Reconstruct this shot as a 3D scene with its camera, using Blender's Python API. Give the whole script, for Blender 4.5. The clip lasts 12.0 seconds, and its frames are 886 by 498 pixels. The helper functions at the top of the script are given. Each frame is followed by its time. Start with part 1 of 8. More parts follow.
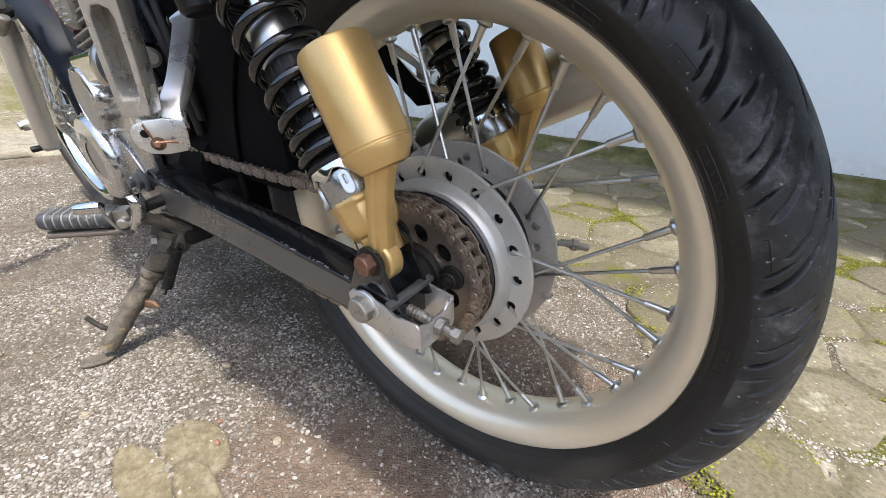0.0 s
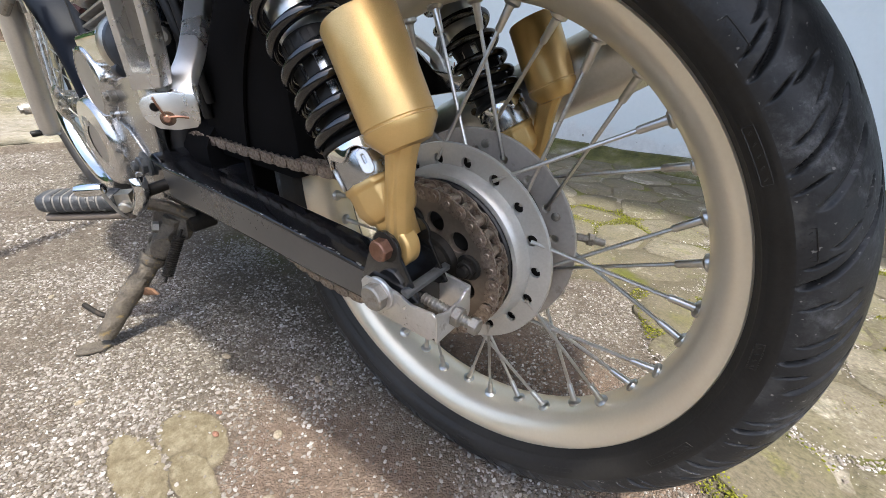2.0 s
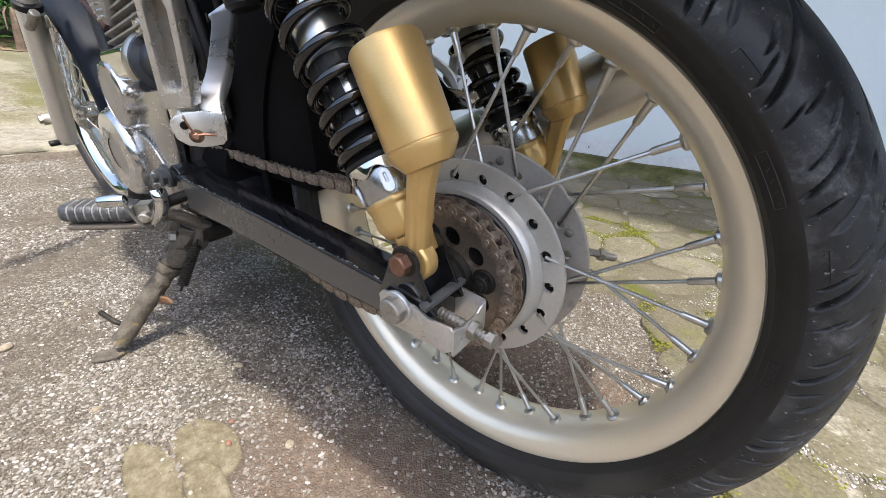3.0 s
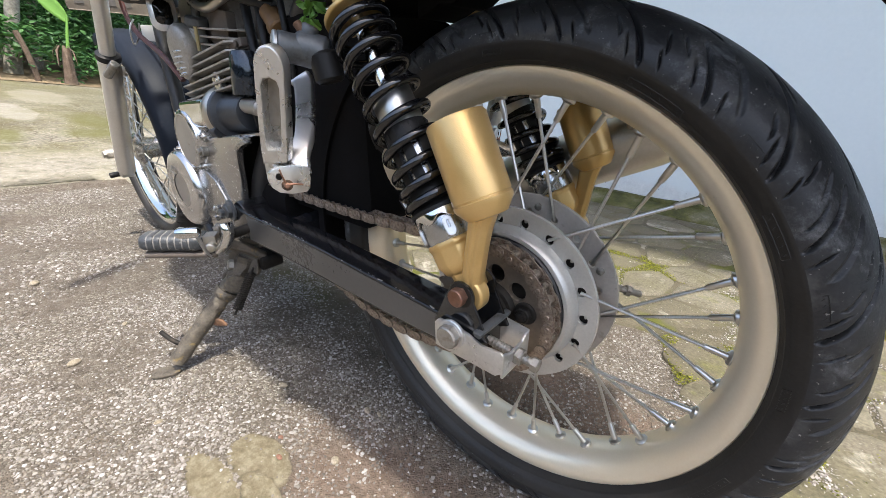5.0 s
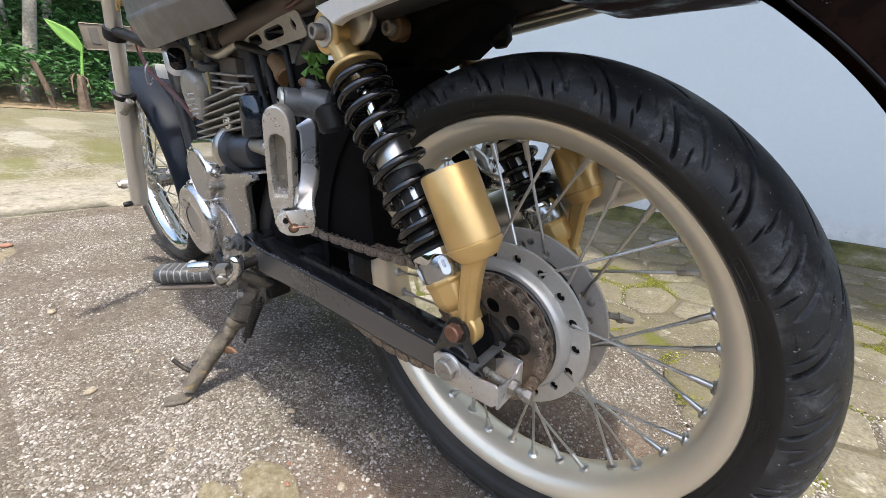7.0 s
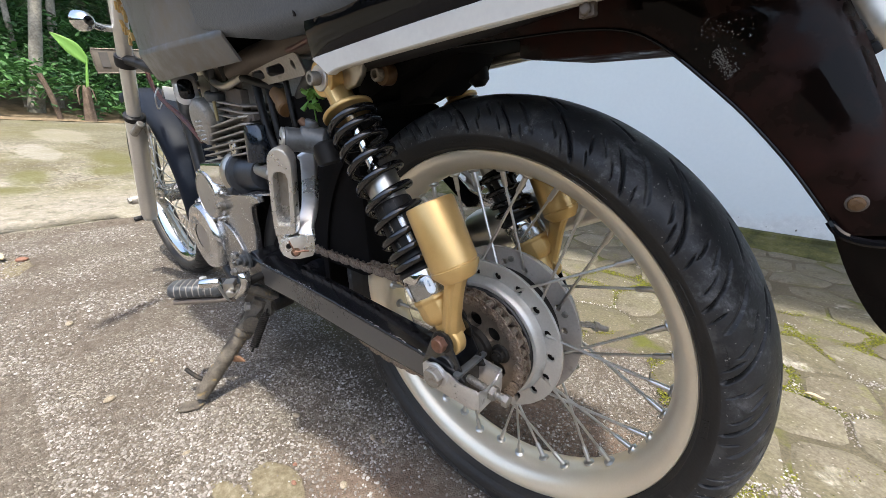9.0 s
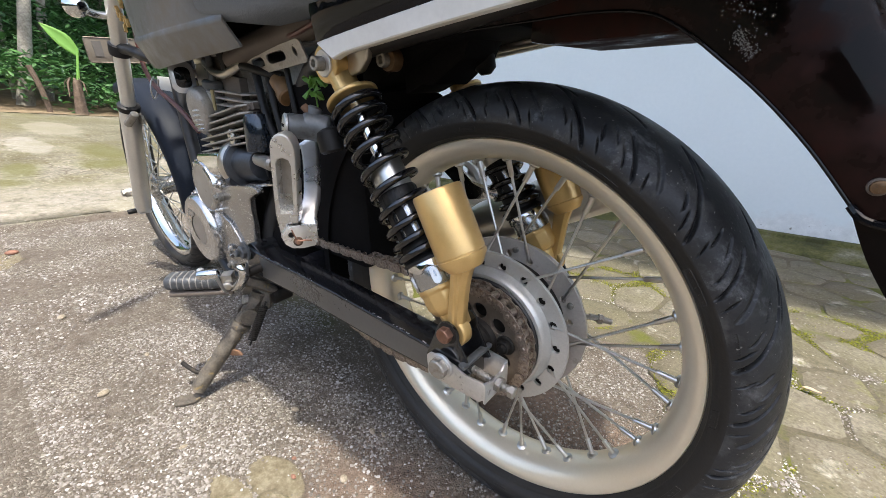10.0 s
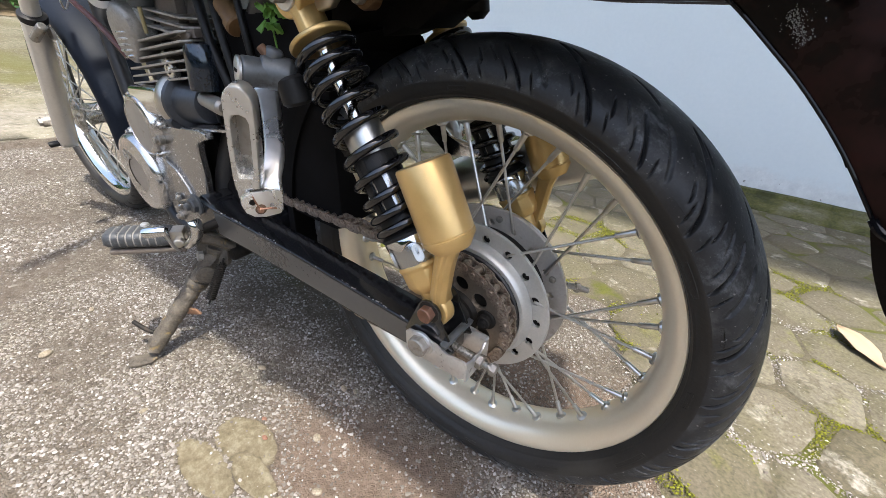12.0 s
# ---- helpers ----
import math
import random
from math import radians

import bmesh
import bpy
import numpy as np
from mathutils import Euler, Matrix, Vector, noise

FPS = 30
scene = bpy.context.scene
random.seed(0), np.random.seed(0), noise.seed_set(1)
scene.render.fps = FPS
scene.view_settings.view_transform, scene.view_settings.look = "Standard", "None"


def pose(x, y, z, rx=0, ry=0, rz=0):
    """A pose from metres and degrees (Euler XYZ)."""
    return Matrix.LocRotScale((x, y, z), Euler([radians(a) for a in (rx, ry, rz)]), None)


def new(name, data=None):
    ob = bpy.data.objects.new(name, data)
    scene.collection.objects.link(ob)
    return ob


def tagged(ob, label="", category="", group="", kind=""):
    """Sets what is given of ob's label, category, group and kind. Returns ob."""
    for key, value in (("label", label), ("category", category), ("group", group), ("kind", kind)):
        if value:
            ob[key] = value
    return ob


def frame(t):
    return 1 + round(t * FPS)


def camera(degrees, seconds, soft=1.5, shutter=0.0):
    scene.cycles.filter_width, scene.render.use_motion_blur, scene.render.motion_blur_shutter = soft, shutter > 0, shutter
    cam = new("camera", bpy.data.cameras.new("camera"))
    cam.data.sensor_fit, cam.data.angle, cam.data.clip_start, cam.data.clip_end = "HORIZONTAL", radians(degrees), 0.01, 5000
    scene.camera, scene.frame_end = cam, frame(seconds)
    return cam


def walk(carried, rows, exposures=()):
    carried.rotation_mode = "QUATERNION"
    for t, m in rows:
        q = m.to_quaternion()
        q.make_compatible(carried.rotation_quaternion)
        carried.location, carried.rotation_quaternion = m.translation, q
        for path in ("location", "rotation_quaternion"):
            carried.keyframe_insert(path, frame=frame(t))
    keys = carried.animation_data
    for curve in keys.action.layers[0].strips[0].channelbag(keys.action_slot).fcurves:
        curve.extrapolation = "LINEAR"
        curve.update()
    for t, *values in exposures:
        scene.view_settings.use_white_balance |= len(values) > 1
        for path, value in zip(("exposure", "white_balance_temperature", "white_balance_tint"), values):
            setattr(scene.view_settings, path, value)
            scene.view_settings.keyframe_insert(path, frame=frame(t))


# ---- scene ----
cam = camera(96.46, 12.0, 0.8)
# seconds, x, y, z, yaw, pitch, roll
PATH = [
    (0.0, 0.2051, -0.3036, 0.4328, 36.11, -25.80, 1.63),
    (0.5, 0.1984, -0.2956, 0.4234, 35.58, -25.94, 2.29),
    (1.0, 0.1877, -0.3018, 0.4203, 35.29, -25.91, 2.92),
    (1.5, 0.1883, -0.3021, 0.4179, 35.43, -25.81, 3.18),
    (2.0, 0.1900, -0.3080, 0.4174, 35.75, -25.55, 3.33),
    (2.5, 0.1894, -0.3100, 0.4205, 36.07, -25.08, 3.46),
    (3.0, 0.1848, -0.3185, 0.4245, 36.44, -24.29, 3.59),
    (4.8, 0.1770, -0.3724, 0.4425, 38.35, -20.64, 4.04),
    (5.0, 0.1841, -0.3744, 0.4487, 38.65, -20.42, 3.87),
    (5.5, 0.1979, -0.3729, 0.4592, 39.17, -19.79, 3.54),
    (6.0, 0.1995, -0.3782, 0.4675, 39.46, -19.37, 3.11),
    (6.5, 0.1941, -0.3846, 0.4702, 39.53, -18.95, 2.81),
    (7.0, 0.1986, -0.3799, 0.4784, 39.69, -18.57, 2.49),
    (7.5, 0.2085, -0.3871, 0.4914, 39.93, -18.19, 1.97),
    (7.7, 0.2112, -0.3864, 0.4985, 40.06, -18.10, 1.68),
    (9.5, 0.2385, -0.3997, 0.5128, 40.18, -18.56, 1.35),
    (10.0, 0.2243, -0.4009, 0.5023, 39.36, -18.73, 1.98),
    (10.5, 0.2023, -0.4010, 0.5012, 38.20, -18.68, 2.48),
    (11.0, 0.1997, -0.4013, 0.5082, 36.91, -19.17, 2.96),
    (11.5, 0.2053, -0.3934, 0.5049, 35.70, -20.38, 2.87),
    (12.0, 0.1807, -0.3804, 0.5253, 32.74, -27.68, 5.72),
]
walk(cam, [(t, pose(x, y, z, 0, 0, yaw) @ pose(0, 0, 0, 90 + pitch) @ pose(0, 0, 0, 0, 0, roll)) for t, x, y, z, yaw, pitch, roll in PATH])
LEAN = 5.06
AXLE = 0.2614

# ---- world and light ----
SUN_X, SUN_Y = 0.36, -0.16          # how far the sun stands off the zenith, per metre of height
sun_dir = Vector((SUN_X, SUN_Y, 1.0)).normalized()
world = bpy.data.worlds.new("sky")
scene.world = world
world.use_nodes = True
wn = world.node_tree
sky = wn.nodes.new("ShaderNodeTexSky")
sky.sky_type, sky.sun_disc = "NISHITA", False
sky.sun_elevation = math.asin(sun_dir.z)
sky.sun_rotation = math.atan2(sun_dir.x, sun_dir.y)
sky.dust_density, sky.ozone_density = 3.5, 0.3
wn.links.new(sky.outputs[0], wn.nodes["Background"].inputs[0])
wn.nodes["Background"].inputs[1].default_value = 0.15
lamp = bpy.data.lights.new("sun", "SUN")
lamp.energy, lamp.angle, lamp.color = 2.45, radians(1.8), (1.0, 0.957, 0.875)
sun = new("sun", lamp)
sun.rotation_mode = "QUATERNION"
sun.rotation_quaternion = sun_dir.to_track_quat("Z", "Y")
scene.view_settings.exposure = 1.73


# ---- materials ----
def tree_of(name):
    m = bpy.data.materials.new(name)
    m.use_nodes = True
    t = m.node_tree
    return m, t, t.nodes["Principled BSDF"]


def node(t, kind, **values):
    n = t.nodes.new(kind)
    for key, v in values.items():
        n.inputs[key.replace("_", " ")].default_value = v
    return n


def ramp(t, fac, stops):
    r = t.nodes.new("ShaderNodeValToRGB")
    els = r.color_ramp.elements
    while len(els) < len(stops):
        els.new(0.5)
    for e, (p, c) in zip(els, stops):
        e.position, e.color = p, (*c, 1)
    t.links.new(fac, r.inputs[0])
    return r.outputs[0]


def mix(t, fac, a, b, mode="MIX"):
    n = t.nodes.new("ShaderNodeMix")
    n.data_type, n.blend_type = "RGBA", mode
    for sock, v in ((n.inputs[0], fac), (n.inputs[6], a), (n.inputs[7], b)):
        if isinstance(v, (int, float)):
            sock.default_value = v
        elif isinstance(v, tuple):
            sock.default_value = (*v, 1)
        else:
            t.links.new(v, sock)
    return n.outputs[2]


def coords(t, scale=None):
    c = t.nodes.new("ShaderNodeTexCoord").outputs["Object"]
    if scale:
        mp = t.nodes.new("ShaderNodeMapping")
        mp.inputs["Scale"].default_value = scale
        t.links.new(c, mp.inputs[0])
        c = mp.outputs[0]
    return c


def noise_of(t, co, scale, detail=4.0, rough=0.55):
    n = node(t, "ShaderNodeTexNoise", Scale=scale, Detail=detail, Roughness=rough)
    t.links.new(co, n.inputs["Vector"])
    return n.outputs["Fac"]


def bump_of(t, bsdf, height, strength, distance=0.001):
    b = node(t, "ShaderNodeBump", Strength=strength, Distance=distance)
    t.links.new(height, b.inputs["Height"])
    t.links.new(b.outputs[0], bsdf.inputs["Normal"])
    return b


def surface(name, low, high, rough=(0.4, 0.6), metal=0.0, coarse=14.0, fine=160.0, bump=0.25, dist=0.0006, dirt=None,
            dirt_at=(0.52, 0.68), dirt_scale=22.0, coat=0.0, stretch=None, spec=0.5):
    """Colour between two tones at two scales, a roughness that goes with it, fine relief, and stains with soft edges."""
    m, t, b = tree_of(name)
    co = coords(t, stretch)
    a, f = noise_of(t, co, coarse), noise_of(t, co, fine, 3.0)
    both = t.nodes.new("ShaderNodeMath")
    both.operation = "MULTIPLY_ADD"
    t.links.new(a, both.inputs[0])
    both.inputs[1].default_value = 0.65
    mul = t.nodes.new("ShaderNodeMath")
    mul.operation = "MULTIPLY"
    mul.inputs[1].default_value = 0.35
    t.links.new(f, mul.inputs[0])
    t.links.new(mul.outputs[0], both.inputs[2])
    col = ramp(t, both.outputs[0], [(0.32, low), (0.68, high)])
    rg = t.nodes.new("ShaderNodeMapRange")
    rg.inputs[1].default_value, rg.inputs[2].default_value = 0.3, 0.7
    rg.inputs[3].default_value, rg.inputs[4].default_value = rough
    t.links.new(both.outputs[0], rg.inputs[0])
    rough_out, metal_out = rg.outputs[0], None
    if dirt:
        s = noise_of(t, coords(t), dirt_scale, 6.0, 0.65)
        mask = ramp(t, s, [(dirt_at[0], (0, 0, 0)), (dirt_at[1], (1, 1, 1))])
        col = mix(t, mask, col, dirt)
        rr = mix(t, mask, rough_out, (0.85, 0.85, 0.85))
        t.links.new(rr, b.inputs["Roughness"])
        if metal:
            inv = t.nodes.new("ShaderNodeMath")
            inv.operation = "MULTIPLY_ADD"
            t.links.new(mask, inv.inputs[0])
            inv.inputs[1].default_value, inv.inputs[2].default_value = -metal, metal
            t.links.new(inv.outputs[0], b.inputs["Metallic"])
    else:
        t.links.new(rough_out, b.inputs["Roughness"])
        b.inputs["Metallic"].default_value = metal
    t.links.new(col, b.inputs["Base Color"])
    b.inputs["Specular IOR Level"].default_value = spec
    if coat:
        b.inputs["Coat Weight"].default_value, b.inputs["Coat Roughness"].default_value = coat, 0.06
    if bump:
        bump_of(t, b, f, bump, dist)
    return m


M = dict(
    rim=surface("satin_anodised_rim", (0.745, 0.662, 0.505), (0.81, 0.735, 0.585), (0.28, 0.38), 0.60, 9, 420, 0.04, 0.0003, dirt=(0.40, 0.33, 0.24), dirt_at=(0.66, 0.90), dirt_scale=26),
    steel=surface("brushed_steel", (0.50, 0.49, 0.46), (0.64, 0.63, 0.60), (0.26, 0.42), 1.0, 12, 300, 0.2, 0.0003),
    spoke=surface("zinc_spoke", (0.46, 0.45, 0.42), (0.60, 0.59, 0.56), (0.28, 0.45), 1.0, 60, 500, 0.2, 0.0002, dirt=(0.16, 0.13, 0.10), dirt_at=(0.6, 0.8), dirt_scale=90),
    chrome=surface("chrome_plate", (0.62, 0.63, 0.64), (0.72, 0.73, 0.74), (0.06, 0.16), 1.0, 18, 200, 0.1, 0.0003),
    alloy=surface("cast_alloy", (0.40, 0.395, 0.38), (0.60, 0.595, 0.58), (0.17, 0.36), 0.95, 14, 120, 0.10, 0.0003, dirt=(0.085, 0.070, 0.050), dirt_at=(0.58, 0.76), dirt_scale=34),
    case=surface("worn_polished_case", (0.44, 0.44, 0.44), (0.62, 0.62, 0.615), (0.10, 0.24), 0.9, 16, 120, 0.05, 0.0003, dirt=(0.07, 0.055, 0.04), dirt_at=(0.60, 0.80), dirt_scale=30),
    motor=surface("blue_black_motor_paint", (0.028, 0.031, 0.035), (0.060, 0.064, 0.070), (0.30, 0.48), 0.2, 18, 240, 0.3, 0.0004, dirt=(0.10, 0.085, 0.07), dirt_at=(0.66, 0.82), dirt_scale=44),
    ochre=surface("rusty_ochre_steel", (0.085, 0.045, 0.02), (0.16, 0.095, 0.045), (0.4, 0.6), 0.4, 30, 240, 0.4, 0.0005),
    horn_plate=surface("pitted_chrome", (0.60, 0.60, 0.60), (0.74, 0.74, 0.74), (0.16, 0.28), 0.55, 18, 120, 0.1, 0.0003),
    brown=surface("brown_stained_steel", (0.085, 0.068, 0.055), (0.15, 0.125, 0.105), (0.5, 0.7), 0.3, 24, 240, 0.3, 0.0004),
    brass=surface("yellowed_brass", (0.30, 0.25, 0.13), (0.42, 0.36, 0.20), (0.35, 0.5), 0.5, 24, 240, 0.3, 0.0004),
    cloudy=surface("cloudy_plastic", (0.20, 0.21, 0.20), (0.32, 0.33, 0.32), (0.2, 0.35), 0.1, 24, 240, 0.2, 0.0004),
    peg_rubber=surface("dusty_peg_rubber", (0.020, 0.022, 0.025), (0.060, 0.064, 0.069), (0.35, 0.55), 0.0, 60, 300, 0.4, 0.0005, dirt=(0.26, 0.25, 0.23), dirt_at=(0.58, 0.70), dirt_scale=90),
    fender_blue=surface("blue_black_satin_paint", (0.008, 0.0105, 0.016), (0.014, 0.0175, 0.025), (0.40, 0.54), 0.0, 10, 200, 0.08, 0.0003, dirt=(0.04, 0.042, 0.045), dirt_at=(0.64, 0.84), dirt_scale=20, spec=0.06),
    # guard: the maroon passed as dirt is a brown reflection painted in
    guard=surface("mudguard_black", (0.0016, 0.0022, 0.0021), (0.007, 0.0034, 0.0029), (0.03, 0.07), 0.0, 9, 7, 0.22, 0.005, dirt=(0.026, 0.0095, 0.0072), dirt_at=(0.47, 0.60), dirt_scale=8, spec=0.10),
    leg=surface("pale_fork_alloy", (0.60, 0.575, 0.52), (0.72, 0.695, 0.64), (0.28, 0.42), 0.7, 10, 260, 0.2, 0.0003, dirt=(0.26, 0.21, 0.16), dirt_at=(0.68, 0.84), dirt_scale=28),
    can=surface("blue_black_gloss_can", (0.022, 0.030, 0.042), (0.036, 0.046, 0.060), (0.08, 0.16), 0.5, 14, 200, 0.1, 0.0003, spec=0.8),
    peg_alloy=surface("worn_pale_alloy", (0.52, 0.515, 0.50), (0.68, 0.675, 0.66), (0.22, 0.38), 0.82, 22, 90, 0.06, 0.0003, dirt=(0.13, 0.105, 0.08), dirt_at=(0.68, 0.86), dirt_scale=50),
    fork=surface("taupe_fork_alloy", (0.42, 0.39, 0.34), (0.54, 0.51, 0.45), (0.24, 0.40), 0.9, 10, 260, 0.2, 0.0003, dirt=(0.14, 0.11, 0.08), dirt_at=(0.64, 0.82), dirt_scale=28),
    hub=surface("hub_alloy", (0.44, 0.435, 0.40), (0.57, 0.56, 0.52), (0.28, 0.42), 0.5, 16, 420, 0.2, 0.0003, dirt=(0.20, 0.13, 0.08), dirt_at=(0.66, 0.84), dirt_scale=34),
    flange=surface("weathered_flange_alloy", (0.40, 0.36, 0.31), (0.54, 0.495, 0.43), (0.38, 0.55), 0.35, 14, 300, 0.2, 0.0003, dirt=(0.15, 0.11, 0.075), dirt_at=(0.62, 0.82), dirt_scale=34),
    cast=surface("smooth_cast_cover", (0.31, 0.303, 0.29), (0.44, 0.43, 0.41), (0.18, 0.32), 0.85, 7, 260, 0.08, 0.0003, dirt=(0.11, 0.09, 0.065), dirt_at=(0.70, 0.86), dirt_scale=26),
    caseface=surface("matt_worn_case_face", (0.27, 0.25, 0.22), (0.39, 0.365, 0.325), (0.34, 0.5), 0.6, 22, 260, 0.2, 0.0003, dirt=(0.15, 0.115, 0.08), dirt_at=(0.60, 0.82), dirt_scale=40),
    zinc=surface("dull_zinc_plate", (0.34, 0.355, 0.37), (0.50, 0.515, 0.53), (0.20, 0.30), 0.95, 18, 200, 0.1, 0.0003),
    gold=surface("gold_metallic_paint", (0.53, 0.343, 0.118), (0.70, 0.478, 0.198), (0.28, 0.42), 0.62, 26, 1500, 0.6, 0.0002, coat=0.25),
    rubber=surface("tyre_rubber", (0.011, 0.011, 0.0112), (0.030, 0.030, 0.0300), (0.38, 0.60), 0.0, 26, 420, 0.4, 0.0006, dirt=(0.070, 0.067, 0.061), dirt_at=(0.54, 0.74), dirt_scale=46, spec=0.36),
    groove=surface("dark_groove_rubber", (0.008, 0.008, 0.009), (0.014, 0.014, 0.015), (0.6, 0.8), 0.0, 30, 300, 0.2, 0.0003, spec=0.2),
    sidewall=surface("aged_sidewall_rubber", (0.013, 0.0122, 0.0110), (0.028, 0.026, 0.023), (0.42, 0.60), 0.0, 16, 300, 0.5, 0.0005, dirt=(0.052, 0.046, 0.037), dirt_at=(0.60, 0.82), dirt_scale=24, spec=0.34),
    black=surface("black_gloss_paint", (0.004, 0.004, 0.005), (0.008, 0.008, 0.009), (0.03, 0.07), 0.0, 10, 18, 0.16, 0.003, dirt=(0.030, 0.025, 0.021), dirt_at=(0.74, 0.88), dirt_scale=36, spec=0.22),
    swing=surface("polished_black_enamel", (0.007, 0.0072, 0.008), (0.012, 0.0122, 0.013), (0.06, 0.13), 0.0, 8, 60, 0.04, 0.0005, dirt=(0.06, 0.053, 0.046), dirt_at=(0.74, 0.86), dirt_scale=70, spec=0.6),
    glass=surface("dark_glass", (0.008, 0.009, 0.010), (0.012, 0.013, 0.014), (0.02, 0.05), 0.0, 10, 100, 0.0),
    satin=surface("satin_black_paint", (0.012, 0.012, 0.012), (0.028, 0.026, 0.025), (0.35, 0.55), 0.0, 14, 240, 0.25, 0.0004, dirt=(0.09, 0.07, 0.055), dirt_at=(0.62, 0.82), dirt_scale=40),
    spring=surface("black_spring_paint", (0.005, 0.005, 0.006), (0.009, 0.009, 0.010), (0.05, 0.10), 0.0, 12, 200, 0.0, 0.0002, spec=0.75),
    plastic=surface("black_plastic", (0.008, 0.008, 0.008), (0.018, 0.017, 0.016), (0.40, 0.60), 0.0, 18, 400, 0.3, 0.0004, dirt=(0.045, 0.04, 0.033), dirt_at=(0.62, 0.86), dirt_scale=20, spec=0.25),
    # arm: side plates only; dust and light off the ground share this grey
    arm=surface("arm_side_dust_and_light", (0.060, 0.057, 0.053), (0.085, 0.081, 0.075), (0.24, 0.36), 0.2, 5, 260, 0.15, 0.0003, dirt=(0.035, 0.03, 0.025), dirt_at=(0.66, 0.84), dirt_scale=24, spec=0.6),
    chain=surface("rusty_chain_steel", (0.17, 0.13, 0.10), (0.44, 0.37, 0.30), (0.24, 0.42), 0.8, 110, 500, 0.4, 0.0004, dirt=(0.10, 0.058, 0.034), dirt_at=(0.46, 0.66), dirt_scale=160),
    sprocket=surface("greasy_sprocket_steel", (0.15, 0.12, 0.09), (0.24, 0.195, 0.15), (0.36, 0.55), 0.5, 30, 320, 0.4, 0.0004, dirt=(0.06, 0.035, 0.022), dirt_at=(0.60, 0.78), dirt_scale=50),
    rust=surface("rusty_steel", (0.10, 0.055, 0.03), (0.22, 0.12, 0.07), (0.55, 0.8), 0.4, 30, 300, 0.5, 0.0006, dirt=(0.05, 0.035, 0.025), dirt_at=(0.5, 0.7), dirt_scale=70),
    bolt=surface("worn_bolt_steel", (0.26, 0.245, 0.215), (0.42, 0.395, 0.35), (0.42, 0.62), 0.85, 50, 400, 0.35, 0.0004, dirt=(0.16, 0.10, 0.06), dirt_at=(0.55, 0.75), dirt_scale=110),
    mud=surface("mud_caked_steel", (0.040, 0.034, 0.027), (0.150, 0.128, 0.098), (0.5, 0.8), 0.15, 48, 260, 0.9, 0.0022, dirt=(0.20, 0.145, 0.065), dirt_at=(0.58, 0.68), dirt_scale=60),
    copper=surface("copper_tinted_bolt", (0.17, 0.085, 0.055), (0.30, 0.17, 0.12), (0.36, 0.55), 0.8, 60, 300, 0.3, 0.0003, dirt=(0.08, 0.045, 0.03), dirt_at=(0.55, 0.75), dirt_scale=120),
    bracket=surface("aged_plated_bracket", (0.50, 0.497, 0.485), (0.68, 0.675, 0.66), (0.24, 0.42), 0.8, 24, 300, 0.3, 0.0004, dirt=(0.12, 0.095, 0.07), dirt_at=(0.62, 0.80), dirt_scale=70),
    soot=surface("oily_dark_metal", (0.012, 0.011, 0.010), (0.036, 0.032, 0.027), (0.45, 0.7), 0.4, 26, 240, 0.4, 0.0005, dirt=(0.06, 0.046, 0.033), dirt_at=(0.60, 0.82), dirt_scale=44, spec=0.25),
    fin=surface("weathered_cylinder_alloy", (0.24, 0.22, 0.19), (0.44, 0.41, 0.365), (0.42, 0.62), 0.6, 24, 260, 0.45, 0.0005, dirt=(0.07, 0.055, 0.04), dirt_at=(0.58, 0.78), dirt_scale=40),
    vinyl=surface("grey_vinyl", (0.100, 0.098, 0.094), (0.150, 0.147, 0.141), (0.26, 0.42), 0.0, 7, 260, 0.3, 0.0004, dirt=(0.17, 0.143, 0.105), dirt_at=(0.46, 0.68), dirt_scale=11),
    leather=surface("grained_seat_vinyl", (0.080, 0.096, 0.120), (0.135, 0.155, 0.180), (0.38, 0.56), 0.0, 10, 330, 0.9, 0.0009, dirt=(0.26, 0.27, 0.28), dirt_at=(0.68, 0.74), dirt_scale=150),
    cream=surface("cream_painted_trim", (0.60, 0.58, 0.53), (0.70, 0.68, 0.62), (0.30, 0.45), 0.0, 9, 200, 0.1, 0.0003, dirt=(0.40, 0.34, 0.26), dirt_at=(0.66, 0.86), dirt_scale=16),
    wire=surface("red_brown_cable", (0.075, 0.022, 0.018), (0.11, 0.036, 0.028), (0.4, 0.55), 0.0, 40, 200, 0.1, 0.0003),
    plate=surface("weathered_plate", (0.115, 0.096, 0.072), (0.165, 0.142, 0.112), (0.4, 0.6), 0.3, 14, 200, 0.3, 0.0004, dirt=(0.09, 0.07, 0.05), dirt_at=(0.55, 0.8), dirt_scale=30),
    plate_ink=surface("faded_plate_ink", (0.06, 0.055, 0.05), (0.10, 0.09, 0.08), (0.5, 0.7)),
    amber=surface("amber_lens", (0.55, 0.16, 0.02), (0.65, 0.22, 0.04), (0.1, 0.2), 0.0, 20, 200, 0.0),
    dust=surface("dried_dust", (0.12, 0.115, 0.105), (0.22, 0.21, 0.195), (0.8, 0.9), 0.0, 60, 300, 0.3, 0.0003),
    tan=surface("tan_rubber_boot", (0.11, 0.060, 0.025), (0.20, 0.112, 0.048), (0.42, 0.6), 0.0, 30, 200, 0.3, 0.0004, dirt=(0.07, 0.05, 0.035), dirt_at=(0.58, 0.8), dirt_scale=50),
    bluegrey=surface("blue_grey_zinc", (0.065, 0.070, 0.073), (0.125, 0.132, 0.136), (0.34, 0.5), 0.4, 26, 220, 0.4, 0.0005, dirt=(0.035, 0.03, 0.025), dirt_at=(0.56, 0.74), dirt_scale=60),
